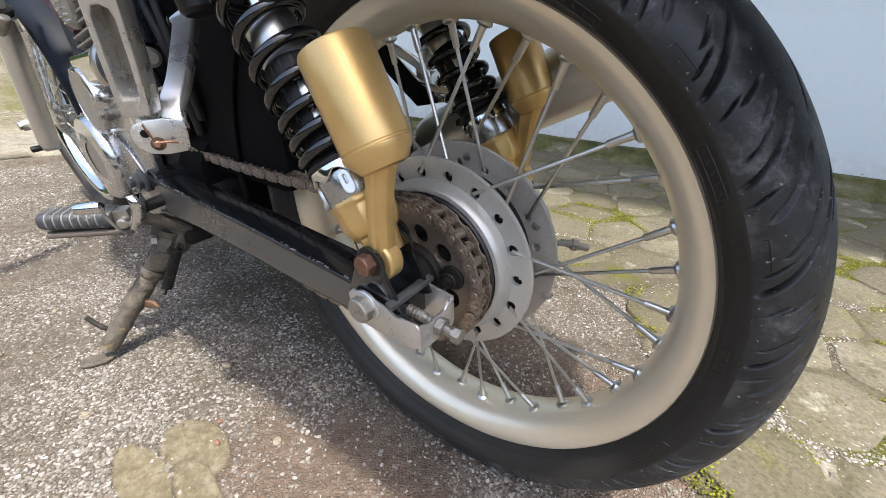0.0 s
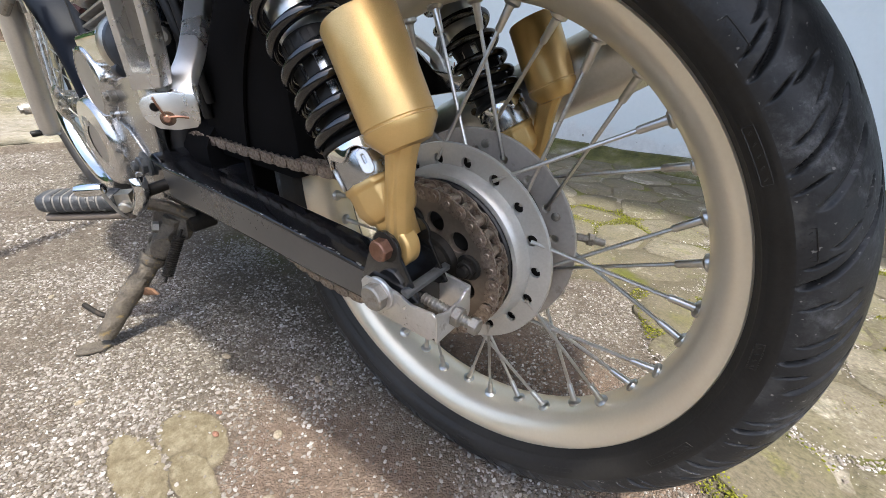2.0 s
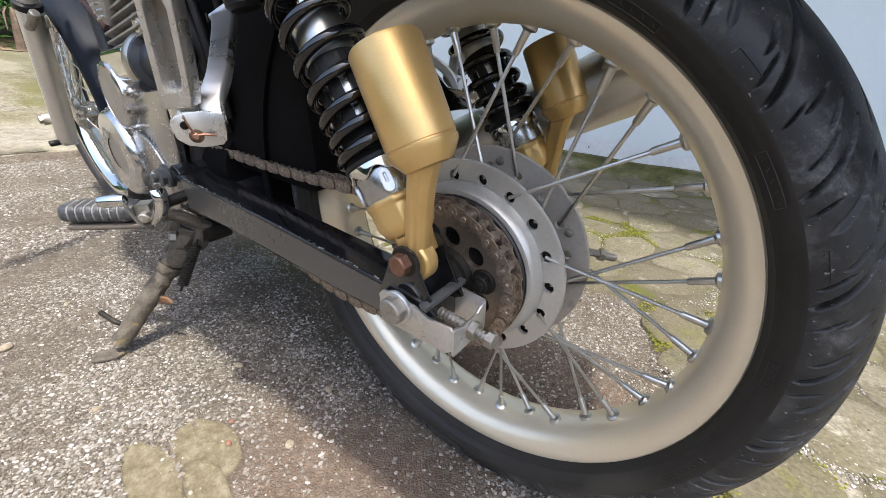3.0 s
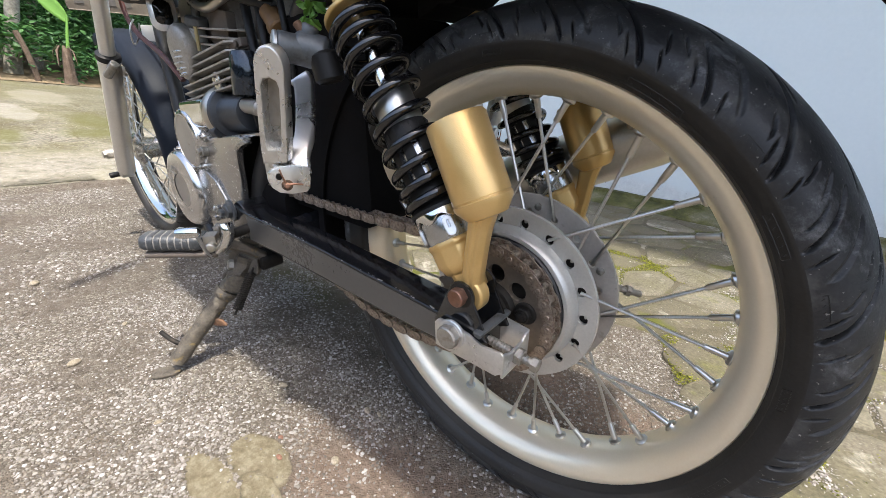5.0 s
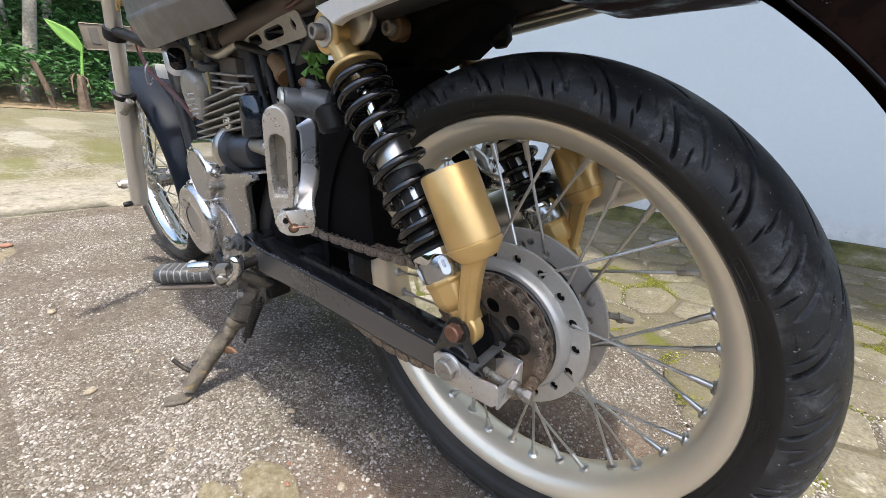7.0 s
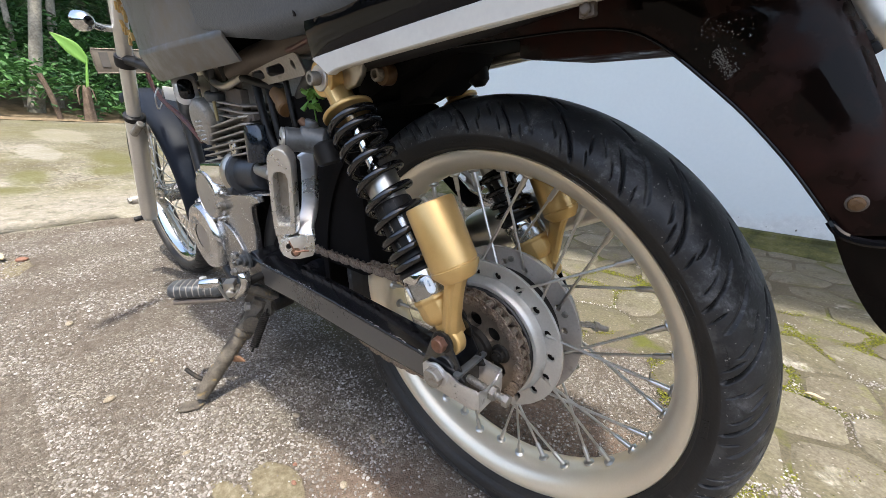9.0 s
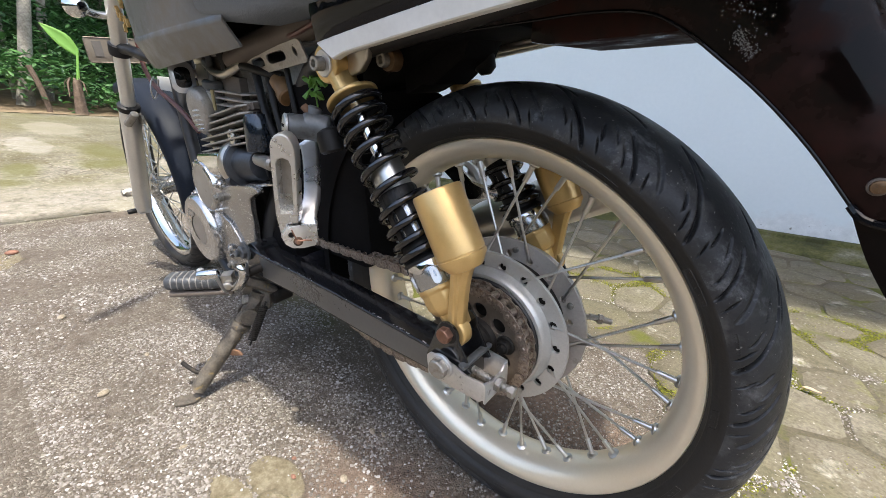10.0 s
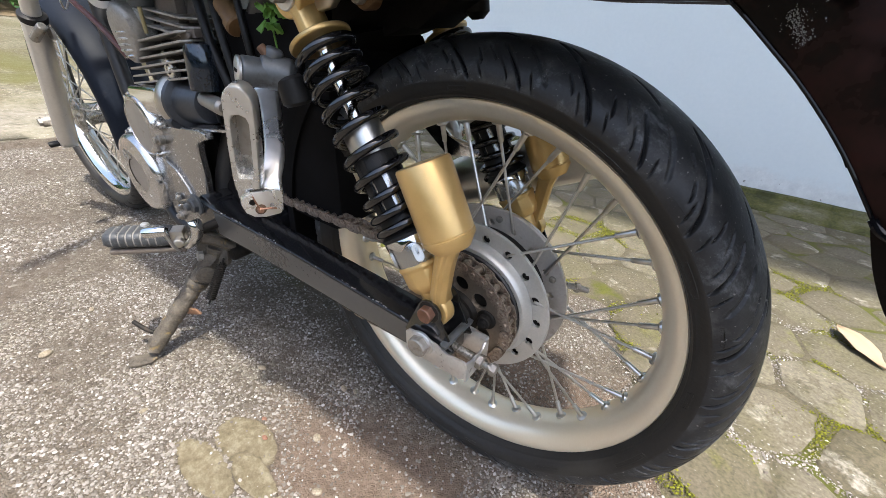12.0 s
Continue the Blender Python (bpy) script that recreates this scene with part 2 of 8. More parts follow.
    # dark: the deep shade of inner spaces and holes, put into a near-black
    dark=surface("interior_shade_black", (0.004, 0.004, 0.004), (0.010, 0.009, 0.009), (0.7, 0.9), 0.0, 20, 200, 0.2, spec=0.05),
)


# pale specks of dust on the tread
t_ = M["rubber"].node_tree
bs_ = t_.nodes["Principled BSDF"]
was_ = bs_.inputs["Base Color"].links[0].from_socket
speck_ = ramp(t_, noise_of(t_, coords(t_), 330.0, 2.0, 0.5), [(0.69, (0, 0, 0)), (0.75, (1, 1, 1))])
smear_ = ramp(t_, noise_of(t_, coords(t_, (1.0, 1.0, 1.0)), 24.0, 8.0, 0.75), [(0.52, (0, 0, 0)), (0.64, (1, 1, 1))])
scuff_ = ramp(t_, noise_of(t_, coords(t_, (1.0, 3.0, 1.0)), 90.0, 6.0, 0.75), [(0.40, (0, 0, 0)), (0.62, (1, 1, 1))])
smear_ = mix(t_, 1.0, smear_, scuff_, "MULTIPLY")
col_ = mix(t_, smear_, was_, mix(t_, 0.80, was_, (0.15, 0.152, 0.152)))
t_.links.new(mix(t_, speck_, col_, (0.19, 0.18, 0.165)), bs_.inputs["Base Color"])


# ---- mesh helpers ----
class Build:
    """Collects vertices and faces for one part."""

    def __init__(self):
        self.v, self.f = [], []

    def add(self, verts, faces, m=None):
        k = len(self.v)
        self.v += [tuple(m @ Vector(p)) if m is not None else tuple(p) for p in verts]
        self.f += [tuple(i + k for i in f) for f in faces]
        return self

    def lathe(self, profile, m=None, seg=32, closed=False, ends=True):
        """profile of (radius, height) turned about local z."""
        n = len(profile)
        vs = [(r * math.cos(2 * math.pi * i / seg), r * math.sin(2 * math.pi * i / seg), h) for i in range(seg) for r, h in profile]
        fs = []
        for i in range(seg):
            j = (i + 1) % seg
            for k in range(n if closed else n - 1):
                l = (k + 1) % n
                fs.append((i * n + k, j * n + k, j * n + l, i * n + l))
        if ends and not closed:
            fs.append(tuple(i * n for i in reversed(range(seg))))
            fs.append(tuple(i * n + n - 1 for i in range(seg)))
        return self.add(vs, fs, m)

    def rod(self, a, b, r, seg=12, r2=None, edge=0.0):
        a, b = Vector(a), Vector(b)
        d = b - a
        m = Matrix.Translation(a) @ d.to_track_quat("Z", "Y").to_matrix().to_4x4()
        r2, l = (r if r2 is None else r2), d.length
        e = min(edge, r * 0.5, r2 * 0.5, l * 0.4)
        prof = [(r - e, 0), (r, e), (r2, l - e), (r2 - e, l)] if e else [(r, 0), (r2, l)]
        return self.lathe(prof, m, seg)

    def tube(self, pts, r, seg=10, closed=False, squash=None):
        """A round bar swept along points; r is one radius or one for each point."""
        pts = [Vector(p) for p in pts]
        n = len(pts)
        rad = [r] * n if isinstance(r, (int, float)) else r
        tan = [(pts[(i + 1) % n] - pts[i - 1]) if closed or 0 < i < n - 1 else (pts[1] - pts[0] if i == 0 else pts[-1] - pts[-2]) for i in range(n)]
        up = Vector((0, 0, 1)) if abs(tan[0].normalized().z) < 0.9 else Vector((1, 0, 0))
        side = tan[0].cross(up).normalized()
        vs, fs = [], []
        for i in range(n):
            d = tan[i].normalized()
            side = (side - d * side.dot(d)).normalized()
            top = d.cross(side)
            for k in range(seg):
                a = 2 * math.pi * k / seg
                vs.append(pts[i] + rad[i] * (math.cos(a) * side + math.sin(a) * top * (squash or 1)))
        for i in range(n if closed else n - 1):
            j = (i + 1) % n
            fs += [(i * seg + k, i * seg + (k + 1) % seg, j * seg + (k + 1) % seg, j * seg + k) for k in range(seg)]
        if not closed:
            fs += [tuple(reversed(range(seg))), tuple((n - 1) * seg + k for k in range(seg))]
        return self.add(vs, fs)

    def prism(self, poly, lo, hi, m=None):
        """A polygon in local xy drawn out from z=lo to z=hi."""
        n = len(poly)
        vs = [(x, y, lo) for x, y in poly] + [(x, y, hi) for x, y in poly]
        fs = [tuple(reversed(range(n))), tuple(range(n, 2 * n))] + [(i, (i + 1) % n, n + (i + 1) % n, n + i) for i in range(n)]
        return self.add(vs, fs, m)

    def box(self, size, m=None):
        x, y, z = (s / 2 for s in size)
        return self.prism([(-x, -y), (x, -y), (x, y), (-x, y)], -z, z, m)

    def ball(self, r, m=None, seg=16, rings=8, scale=(1, 1, 1)):
        prof = [(max(r * math.sin(math.pi * i / rings), 1e-4), -r * math.cos(math.pi * i / rings)) for i in range(rings + 1)]
        mm = Matrix.Diagonal((*scale, 1))
        return self.lathe(prof, (m @ mm) if m is not None else mm, seg)

    def hexagon(self, r, lo, hi, m=None):
        c = 0.12 * r
        for a, b, s in ((lo, hi - c, 1.0),):
            self.prism([(r * math.cos(math.pi / 3 * i), r * math.sin(math.pi / 3 * i)) for i in range(6)], a, b, m)
        return self.lathe([(r * 0.97, hi - c), (r * 0.86, hi)], m, 18)


def link_mesh(name, mesh, material, parent, label="", angle=35):
    if isinstance(material, (list, tuple)):
        for mm in material:
            mesh.materials.append(mm)
    else:
        mesh.materials.append(material)
    for p in mesh.polygons:
        p.use_smooth = True
    mesh.set_sharp_from_angle(angle=radians(angle))
    ob = new(name, mesh)
    if parent:
        ob.parent = parent
    return tagged(ob, label)


def part(name, b, material, parent, label="", bevel=0.0, angle=38, steps=2):
    """Links what was built as ONE mesh under a thing or a part, with worn edges where asked."""
    mesh = bpy.data.meshes.new(name)
    mesh.from_pydata([tuple(p) for p in b.v], [], b.f)
    mesh.validate()
    bm = bmesh.new()
    bm.from_mesh(mesh)
    bmesh.ops.recalc_face_normals(bm, faces=bm.faces)
    if bevel:
        es = [e for e in bm.edges if len(e.link_faces) == 2 and e.calc_face_angle(0) > radians(28)]
        bmesh.ops.bevel(bm, geom=es, offset=bevel, segments=steps, profile=0.6, affect="EDGES", clamp_overlap=True)
    bm.to_mesh(mesh)
    bm.free()
    return link_mesh(name, mesh, material, parent, label, angle)


def cut_plate(name, outer, holes, thick, bevel=0.0):
    """A flat plate in local xy with holes through it, as a mesh."""
    c = bpy.data.curves.new(name, "CURVE")
    c.dimensions, c.fill_mode, c.extrude, c.bevel_depth, c.bevel_resolution = "2D", "BOTH", thick / 2 - bevel, bevel, 1
    for loop in [outer, *holes]:
        s = c.splines.new("POLY")
        s.points.add(len(loop) - 1)
        for p, (x, y) in zip(s.points, loop):
            p.co = (x, y, 0, 1)
        s.use_cyclic_u = True
    ob = bpy.data.objects.new(name, c)
    mesh = bpy.data.meshes.new_from_object(ob)
    bpy.data.objects.remove(ob)
    bpy.data.curves.remove(c)
    return mesh


def ring(r, n, cx=0.0, cy=0.0, start=0.0):
    return [(cx + r * math.cos(start + 2 * math.pi * i / n), cy + r * math.sin(start + 2 * math.pi * i / n)) for i in range(n)]


def slot(cx, cy, w, h, n=6):
    """A rounded slot outline."""
    r = h / 2
    a = [(cx + w / 2 - r + r * math.cos(t), cy + r * math.sin(t)) for t in [math.pi * (i / n - 0.5) for i in range(n + 1)]]
    return a + [(cx - w / 2 + r + r * math.cos(t), cy + r * math.sin(t)) for t in [math.pi * (i / n + 0.5) for i in range(n + 1)]]


def along(a, b, roll_to=(0, 1, 0)):
    """A pose whose z runs from a towards b, with y near roll_to."""
    a, z = Vector(a), (Vector(b) - Vector(a)).normalized()
    x = Vector(roll_to).cross(z).normalized()
    y = z.cross(x)
    m = Matrix.Identity(4)
    for i, c in enumerate((x, y, z)):
        m[0][i], m[1][i], m[2][i] = c
    m.translation = a
    return m


# local z to the machine's left or right: lathes turn about the wheel's axle
AX = Matrix(((1, 0, 0, 0), (0, 0, -1, 0), (0, 1, 0, 0), (0, 0, 0, 1)))   # z -> -y (left, outwards), y -> z
def side(x, y, z):
    """A pose at a point whose local z looks out to the left (-y) and whose local y looks up."""
    return Matrix.Translation((x, y, z)) @ AX


def smooth_path(pts, n=8):
    """Catmull-Rom through the points."""
    pts = [Vector(p) for p in pts]
    out = []
    for i in range(len(pts) - 1):
        p0, p1, p2, p3 = pts[max(i - 1, 0)], pts[i], pts[i + 1], pts[min(i + 2, len(pts) - 1)]
        for k in range(n):
            u = k / n
            out.append(0.5 * (2 * p1 + (p2 - p0) * u + (2 * p0 - 5 * p1 + 4 * p2 - p3) * u * u + (3 * p1 - p0 - 3 * p2 + p3) * u ** 3))
    return out + [pts[-1]]


def loft(sections, caps=True):
    """Closed loops of equal length joined into a skin."""
    b = Build()
    n = len(sections[0])
    vs = [p for s in sections for p in s]
    fs = [(i * n + k, i * n + (k + 1) % n, (i + 1) * n + (k + 1) % n, (i + 1) * n + k) for i in range(len(sections) - 1) for k in range(n)]
    if caps:
        fs += [tuple(reversed(range(n))), tuple((len(sections) - 1) * n + k for k in range(n))]
    return b.add(vs, fs)


def strip_section(points, thick):
    """A thin closed loop round an open polyline given in the plane of y and height: [(y, z)]."""
    out = []
    m = len(points)
    for i in range(m):
        a, c = points[max(i - 1, 0)], points[min(i + 1, m - 1)]
        dx, dz = c[0] - a[0], c[1] - a[1]
        l = math.hypot(dx, dz) or 1
        out.append((points[i][0] + dz / l * thick, points[i][1] - dx / l * thick))
    return list(points) + list(reversed(out))


def mirrored(b):
    b.v = [(x, -y, z) for x, y, z in b.v]
    return b


def rounded(w, h, r, n=5, cx=0.0, cy=0.0):
    out = []
    for sx, sy, a0 in ((1, 1, 0), (-1, 1, 90), (-1, -1, 180), (1, -1, 270)):
        for i in range(n + 1):
            a = radians(a0 + 90 * i / n)
            out.append((cx + sx * (w / 2 - r) + r * math.cos(a), cy + sy * (h / 2 - r) + r * math.sin(a)))
    return out


# ---- the setting ----
def ground_material():
    m, t, b = tree_of("gravelly_concrete")
    co = coords(t)
    warp = node(t, "ShaderNodeTexNoise", Scale=60.0, Detail=2.0)
    t.links.new(co, warp.inputs["Vector"])
    add = t.nodes.new("ShaderNodeVectorMath")
    add.operation = "MULTIPLY_ADD"
    t.links.new(warp.outputs["Color"], add.inputs[0])
    add.inputs[1].default_value = (0.003, 0.003, 0.003)
    t.links.new(co, add.inputs[2])
    cell = node(t, "ShaderNodeTexVoronoi", Scale=260.0)
    edge = node(t, "ShaderNodeTexVoronoi", Scale=260.0)
    edge.feature = "DISTANCE_TO_EDGE"
    for v in (cell, edge):
        t.links.new(add.outputs[0], v.inputs["Vector"])
    sep = t.nodes.new("ShaderNodeSeparateColor")
    t.links.new(cell.outputs["Color"], sep.inputs[0])
    stone = ramp(t, sep.outputs[0], [(0.0, (0.085, 0.072, 0.054)), (0.40, (0.150, 0.131, 0.102)), (0.72, (0.235, 0.212, 0.170)), (0.90, (0.340, 0.318, 0.262)), (1.0, (0.46, 0.44, 0.38))])
    big = noise_of(t, co, 3.5, 6.0, 0.6)
    soil = ramp(t, noise_of(t, co, 45.0, 5.0, 0.6), [(0.3, (0.080, 0.064, 0.048)), (0.7, (0.180, 0.150, 0.117))])
    gap = ramp(t, edge.outputs["Distance"], [(0.02, (1, 1, 1)), (0.14, (0, 0, 0))])
    col = mix(t, gap, stone, soil)
    worn = ramp(t, big, [(0.40, (0, 0, 0)), (0.56, (1, 1, 1))])
    col = mix(t, worn, col, mix(t, 0.80, col, soil))
    # mossy plaques and a reddish stretch of bare soil, each with its own ragged outline

    def blob(cx, cy, rx, ry, ragged, soft=0.25):
        mp = t.nodes.new("ShaderNodeMapping")
        mp.vector_type = "TEXTURE"
        mp.inputs["Location"].default_value, mp.inputs["Scale"].default_value = (cx, cy, 0), (rx, ry, 1)
        t.links.new(co, mp.inputs[0])
        ln = t.nodes.new("ShaderNodeVectorMath")
        ln.operation = "LENGTH"
        t.links.new(mp.outputs[0], ln.inputs[0])
        s = t.nodes.new("ShaderNodeMath")
        s.operation = "MULTIPLY_ADD"
        t.links.new(noise_of(t, co, ragged, 5.0, 0.6), s.inputs[0])
        s.inputs[1].default_value = 1.3
        t.links.new(ln.outputs["Value"], s.inputs[2])
        part_of = t.nodes.new("ShaderNodeMath")
        part_of.operation = "DIVIDE"
        t.links.new(s.outputs[0], part_of.inputs[0])
        part_of.inputs[1].default_value = 4.0
        return ramp(t, part_of.outputs[0], [((1.65 - soft) / 4, (1, 1, 1)), ((1.65 + soft) / 4, (0, 0, 0))])

    red = ramp(t, noise_of(t, co, 120.0, 4.0), [(0.3, (0.124, 0.086, 0.062)), (0.7, (0.223, 0.162, 0.121))])
    col = mix(t, blob(-0.02, -0.16, 0.22, 0.10, 14.0, 0.3), col, mix(t, 0.75, col, red))
    col = mix(t, blob(0.06, 0.12, 0.26, 0.13, 12.0, 0.3), col, mix(t, 0.85, col, red))
    moss = ramp(t, noise_of(t, co, 60.0, 7.0, 0.7), [(0.3, (0.090, 0.074, 0.042)), (0.5, (0.165, 0.140, 0.088)), (0.7, (0.260, 0.228, 0.160))])
    flat = (0.0, 0.0, 0.0)
    for cx, cy, rx, ry in ((-0.217, -0.214, 0.058, 0.030), (-0.172, -0.236, 0.040, 0.020), (-0.228, -0.270, 0.06, 0.022), (-1.66, -0.40, 0.10, 0.06), (-1.32, -0.47, 0.07, 0.035)):
        flat = mix(t, 1.0, flat, blob(cx, cy, rx, ry, 15.0, 0.08), "ADD")
        col = mix(t, blob(cx, cy, rx * 1.04, ry * 1.06, 15.0, 0.12), col, mix(t, 0.75, col, (0.045, 0.038, 0.024)))
        col = mix(t, blob(cx, cy, rx, ry, 15.0, 0.035), col, mix(t, 0.93, col, moss))
    # shade under the engine and arm, put into the ground's colour
    shade_patch = blob(-0.40, 0.055, 0.30, 0.10, 12.0, 0.35)
    col = mix(t, shade_patch, col, mix(t, 0.55, col, (0.055, 0.045, 0.032)))
    green = blob(-0.64, 0.10, 0.13, 0.055, 16.0, 0.3)
    col = mix(t, green, col, mix(t, 0.6, col, (0.075, 0.078, 0.026)))
    col = mix(t, 1.0, col, (0.87, 0.873, 0.89), "MULTIPLY")
    t.links.new(col, b.inputs["Base Color"])
    b.inputs["Roughness"].default_value = 0.9
    b.inputs["Specular IOR Level"].default_value = 0.25
    h = ramp(t, edge.outputs["Distance"], [(0.0, (0, 0, 0)), (0.25, (1, 1, 1))])
    hh = mix(t, flat, mix(t, 0.5, h, sep.outputs[1]), noise_of(t, co, 90.0, 6.0, 0.7))
    bump_of(t, b, hh, 0.9, 0.004)
    return m


def plain_material(name, stops, scale, fine, bump, dist, rough=0.85, extra=None, grain=0.35):
    m, t, b = tree_of(name)
    co = coords(t)
    col = ramp(t, noise_of(t, co, scale, 8.0, 0.62), stops)
    f = noise_of(t, co, fine, 5.0, 0.6)
    col = mix(t, grain, col, ramp(t, f, [(0.3, (0.05, 0.05, 0.05)), (0.7, (0.95, 0.95, 0.95))]), "OVERLAY")
    if extra:
        col = extra(t, co, col)
    t.links.new(col, b.inputs["Base Color"])
    b.inputs["Roughness"].default_value = rough
    b.inputs["Specular IOR Level"].default_value = 0.3
    bump_of(t, b, f, bump, dist)
    return m


def patch(t, co, cx, cy, rx, ry, ragged, soft):
    """A mask of an oval with a ragged outline."""
    mp = t.nodes.new("ShaderNodeMapping")
    mp.vector_type = "TEXTURE"
    mp.inputs["Location"].default_value, mp.inputs["Scale"].default_value = (cx, cy, 0), (rx, ry, 50)
    t.links.new(co, mp.inputs[0])
    ln = t.nodes.new("ShaderNodeVectorMath")
    ln.operation = "LENGTH"
    t.links.new(mp.outputs[0], ln.inputs[0])
    s = t.nodes.new("ShaderNodeMath")
    s.operation = "MULTIPLY_ADD"
    t.links.new(noise_of(t, co, ragged, 6.0, 0.65), s.inputs[0])
    s.inputs[1].default_value = 1.3
    t.links.new(ln.outputs["Value"], s.inputs[2])
    q = t.nodes.new("ShaderNodeMath")
    q.operation = "DIVIDE"
    t.links.new(s.outputs[0], q.inputs[0])
    q.inputs[1].default_value = 4.0
    return ramp(t, q.outputs[0], [((1.65 - soft) / 4, (1, 1, 1)), ((1.65 + soft) / 4, (0, 0, 0))])


def apron_extra(t, co, col):
    crack = node(t, "ShaderNodeTexVoronoi", Scale=1.3)
    crack.feature = "DISTANCE_TO_EDGE"
    w = node(t, "ShaderNodeTexNoise", Scale=5.0, Detail=5.0)
    t.links.new(co, w.inputs["Vector"])
    va = t.nodes.new("ShaderNodeVectorMath")
    va.operation = "MULTIPLY_ADD"
    t.links.new(w.outputs["Color"], va.inputs[0])
    va.inputs[1].default_value = (0.35, 0.35, 0.35)
    t.links.new(co, va.inputs[2])
    t.links.new(va.outputs[0], crack.inputs["Vector"])
    line = ramp(t, crack.outputs["Distance"], [(0.0, (1, 1, 1)), (0.016, (0, 0, 0))])
    col = mix(t, line, col, (0.085, 0.072, 0.05))
    alg = ramp(t, noise_of(t, co, 1.7, 7.0, 0.7), [(0.44, (0, 0, 0)), (0.60, (1, 1, 1))])
    col = mix(t, alg, col, mix(t, 0.70, col, (0.105, 0.095, 0.035)))
    grit_ = ramp(t, noise_of(t, co, 28.0, 6.0, 0.7), [(0.56, (0, 0, 0)), (0.64, (1, 1, 1))])
    col = mix(t, grit_, col, mix(t, 0.6, col, (0.09, 0.077, 0.05)))
    chip = ramp(t, noise_of(t, co, 75.0, 3.0, 0.6), [(0.62, (0, 0, 0)), (0.70, (1, 1, 1))])
    col = mix(t, chip, col, mix(t, 0.7, col, (0.45, 0.43, 0.38)))
    for cx, cy, rx, ry in ((-3.25, -0.19, 0.20, 0.10), (-3.32, 0.24, 0.16, 0.16), (-3.9, 0.35, 0.35, 0.14), (-2.9, -0.30, 0.12, 0.12)):
        col = mix(t, patch(t, co, cx, cy, rx, ry, 9.0, 0.35), col, mix(t, 0.75, col, (0.085, 0.085, 0.02)))
    col = mix(t, patch(t, co, -4.30, -0.03, 0.42, 0.115, 5.0, 0.10), col, mix(t, 0.42, col, (0.33, 0.315, 0.28)))
    pale_ = ramp(t, noise_of(t, co, 17.0, 8.0, 0.75), [(0.34, (0.10, 0.088, 0.064)), (0.46, (0.235, 0.217, 0.18)), (0.62, (0.34, 0.32, 0.275))])
    col = mix(t, patch(t, co, -2.42, 0.1, 0.36, 1.7, 4.0, 0.35), col, mix(t, 0.48, col, pale_))
    col = mix(t, patch(t, co, -5.8, 0.6, 1.5, 1.2, 2.0, 0.5), col, mix(t, 0.5, col, (0.10, 0.092, 0.045)))
    col = mix(t, patch(t, co, -5.4, 0.25, 0.55, 0.20, 5.0, 0.12), col, mix(t, 0.4, col, (0.28, 0.26, 0.21)))
    return mix(t, 1.0, col, (0.91, 0.91, 0.91), "MULTIPLY")


def paver_material():
    m, t, b = tree_of("mossy_paving_stone")
    co = t.nodes.new("ShaderNodeNewGeometry").outputs["Position"]
    rnd = t.nodes.new("ShaderNodeObjectInfo").outputs["Random"]
    base = ramp(t, rnd, [(0.0, (0.094, 0.082, 0.057)), (0.45, (0.110, 0.097, 0.070)), (0.8, (0.126, 0.112, 0.083)), (1.0, (0.150, 0.135, 0.104))])
    olive = ramp(t, noise_of(t, co, 6.0, 6.0, 0.6), [(0.42, (0, 0, 0)), (0.60, (1, 1, 1))])
    col = mix(t, olive, base, mix(t, 0.50, base, (0.084, 0.078, 0.038)))
    # film of yellow-green moss, then the worn pale crowns
    film = ramp(t, noise_of(t, co, 7.0, 8.0, 0.72), [(0.57, (0, 0, 0)), (0.68, (1, 1, 1))])
    col = mix(t, film, col, mix(t, 0.60, col, (0.115, 0.118, 0.022)))
    worn = ramp(t, noise_of(t, co, 4.6, 9.0, 0.68), [(0.575, (0, 0, 0)), (0.625, (1, 1, 1))])
    worn = mix(t, 1.0, worn, ramp(t, noise_of(t, co, 55.0, 5.0, 0.7), [(0.36, (0, 0, 0)), (0.54, (1, 1, 1))]), "MULTIPLY")
    col = mix(t, worn, col, mix(t, 0.72, col, (0.31, 0.292, 0.25)))
    dark = ramp(t, noise_of(t, co, 26.0, 7.0, 0.7), [(0.36, (1, 1, 1)), (0.46, (0, 0, 0))])
    col = mix(t, dark, col, mix(t, 0.5, col, (0.05, 0.046, 0.024)))
    f = noise_of(t, co, 150.0, 6.0, 0.7)
    col = mix(t, 0.45, col, ramp(t, f, [(0.3, (0.06, 0.06, 0.06)), (0.7, (1, 1, 1))]), "OVERLAY")
    speck = ramp(t, noise_of(t, co, 140.0, 3.0, 0.6), [(0.66, (0, 0, 0)), (0.70, (1, 1, 1))])
    col = mix(t, speck, col, mix(t, 0.6, col, (0.42, 0.40, 0.36)))
    t.links.new(col, b.inputs["Base Color"])
    b.inputs["Roughness"].default_value = 0.88
    b.inputs["Specular IOR Level"].default_value = 0.3
    bump_of(t, b, f, 0.6, 0.0022)
    return m


def joint_extra(t, co, col):
    g = ramp(t, noise_of(t, co, 5.0, 5.0, 0.6), [(0.52, (0, 0, 0)), (0.60, (1, 1, 1))])
    return mix(t, g, col, mix(t, noise_of(t, co, 90.0, 4.0), (0.040, 0.044, 0.010), (0.11, 0.115, 0.020)))


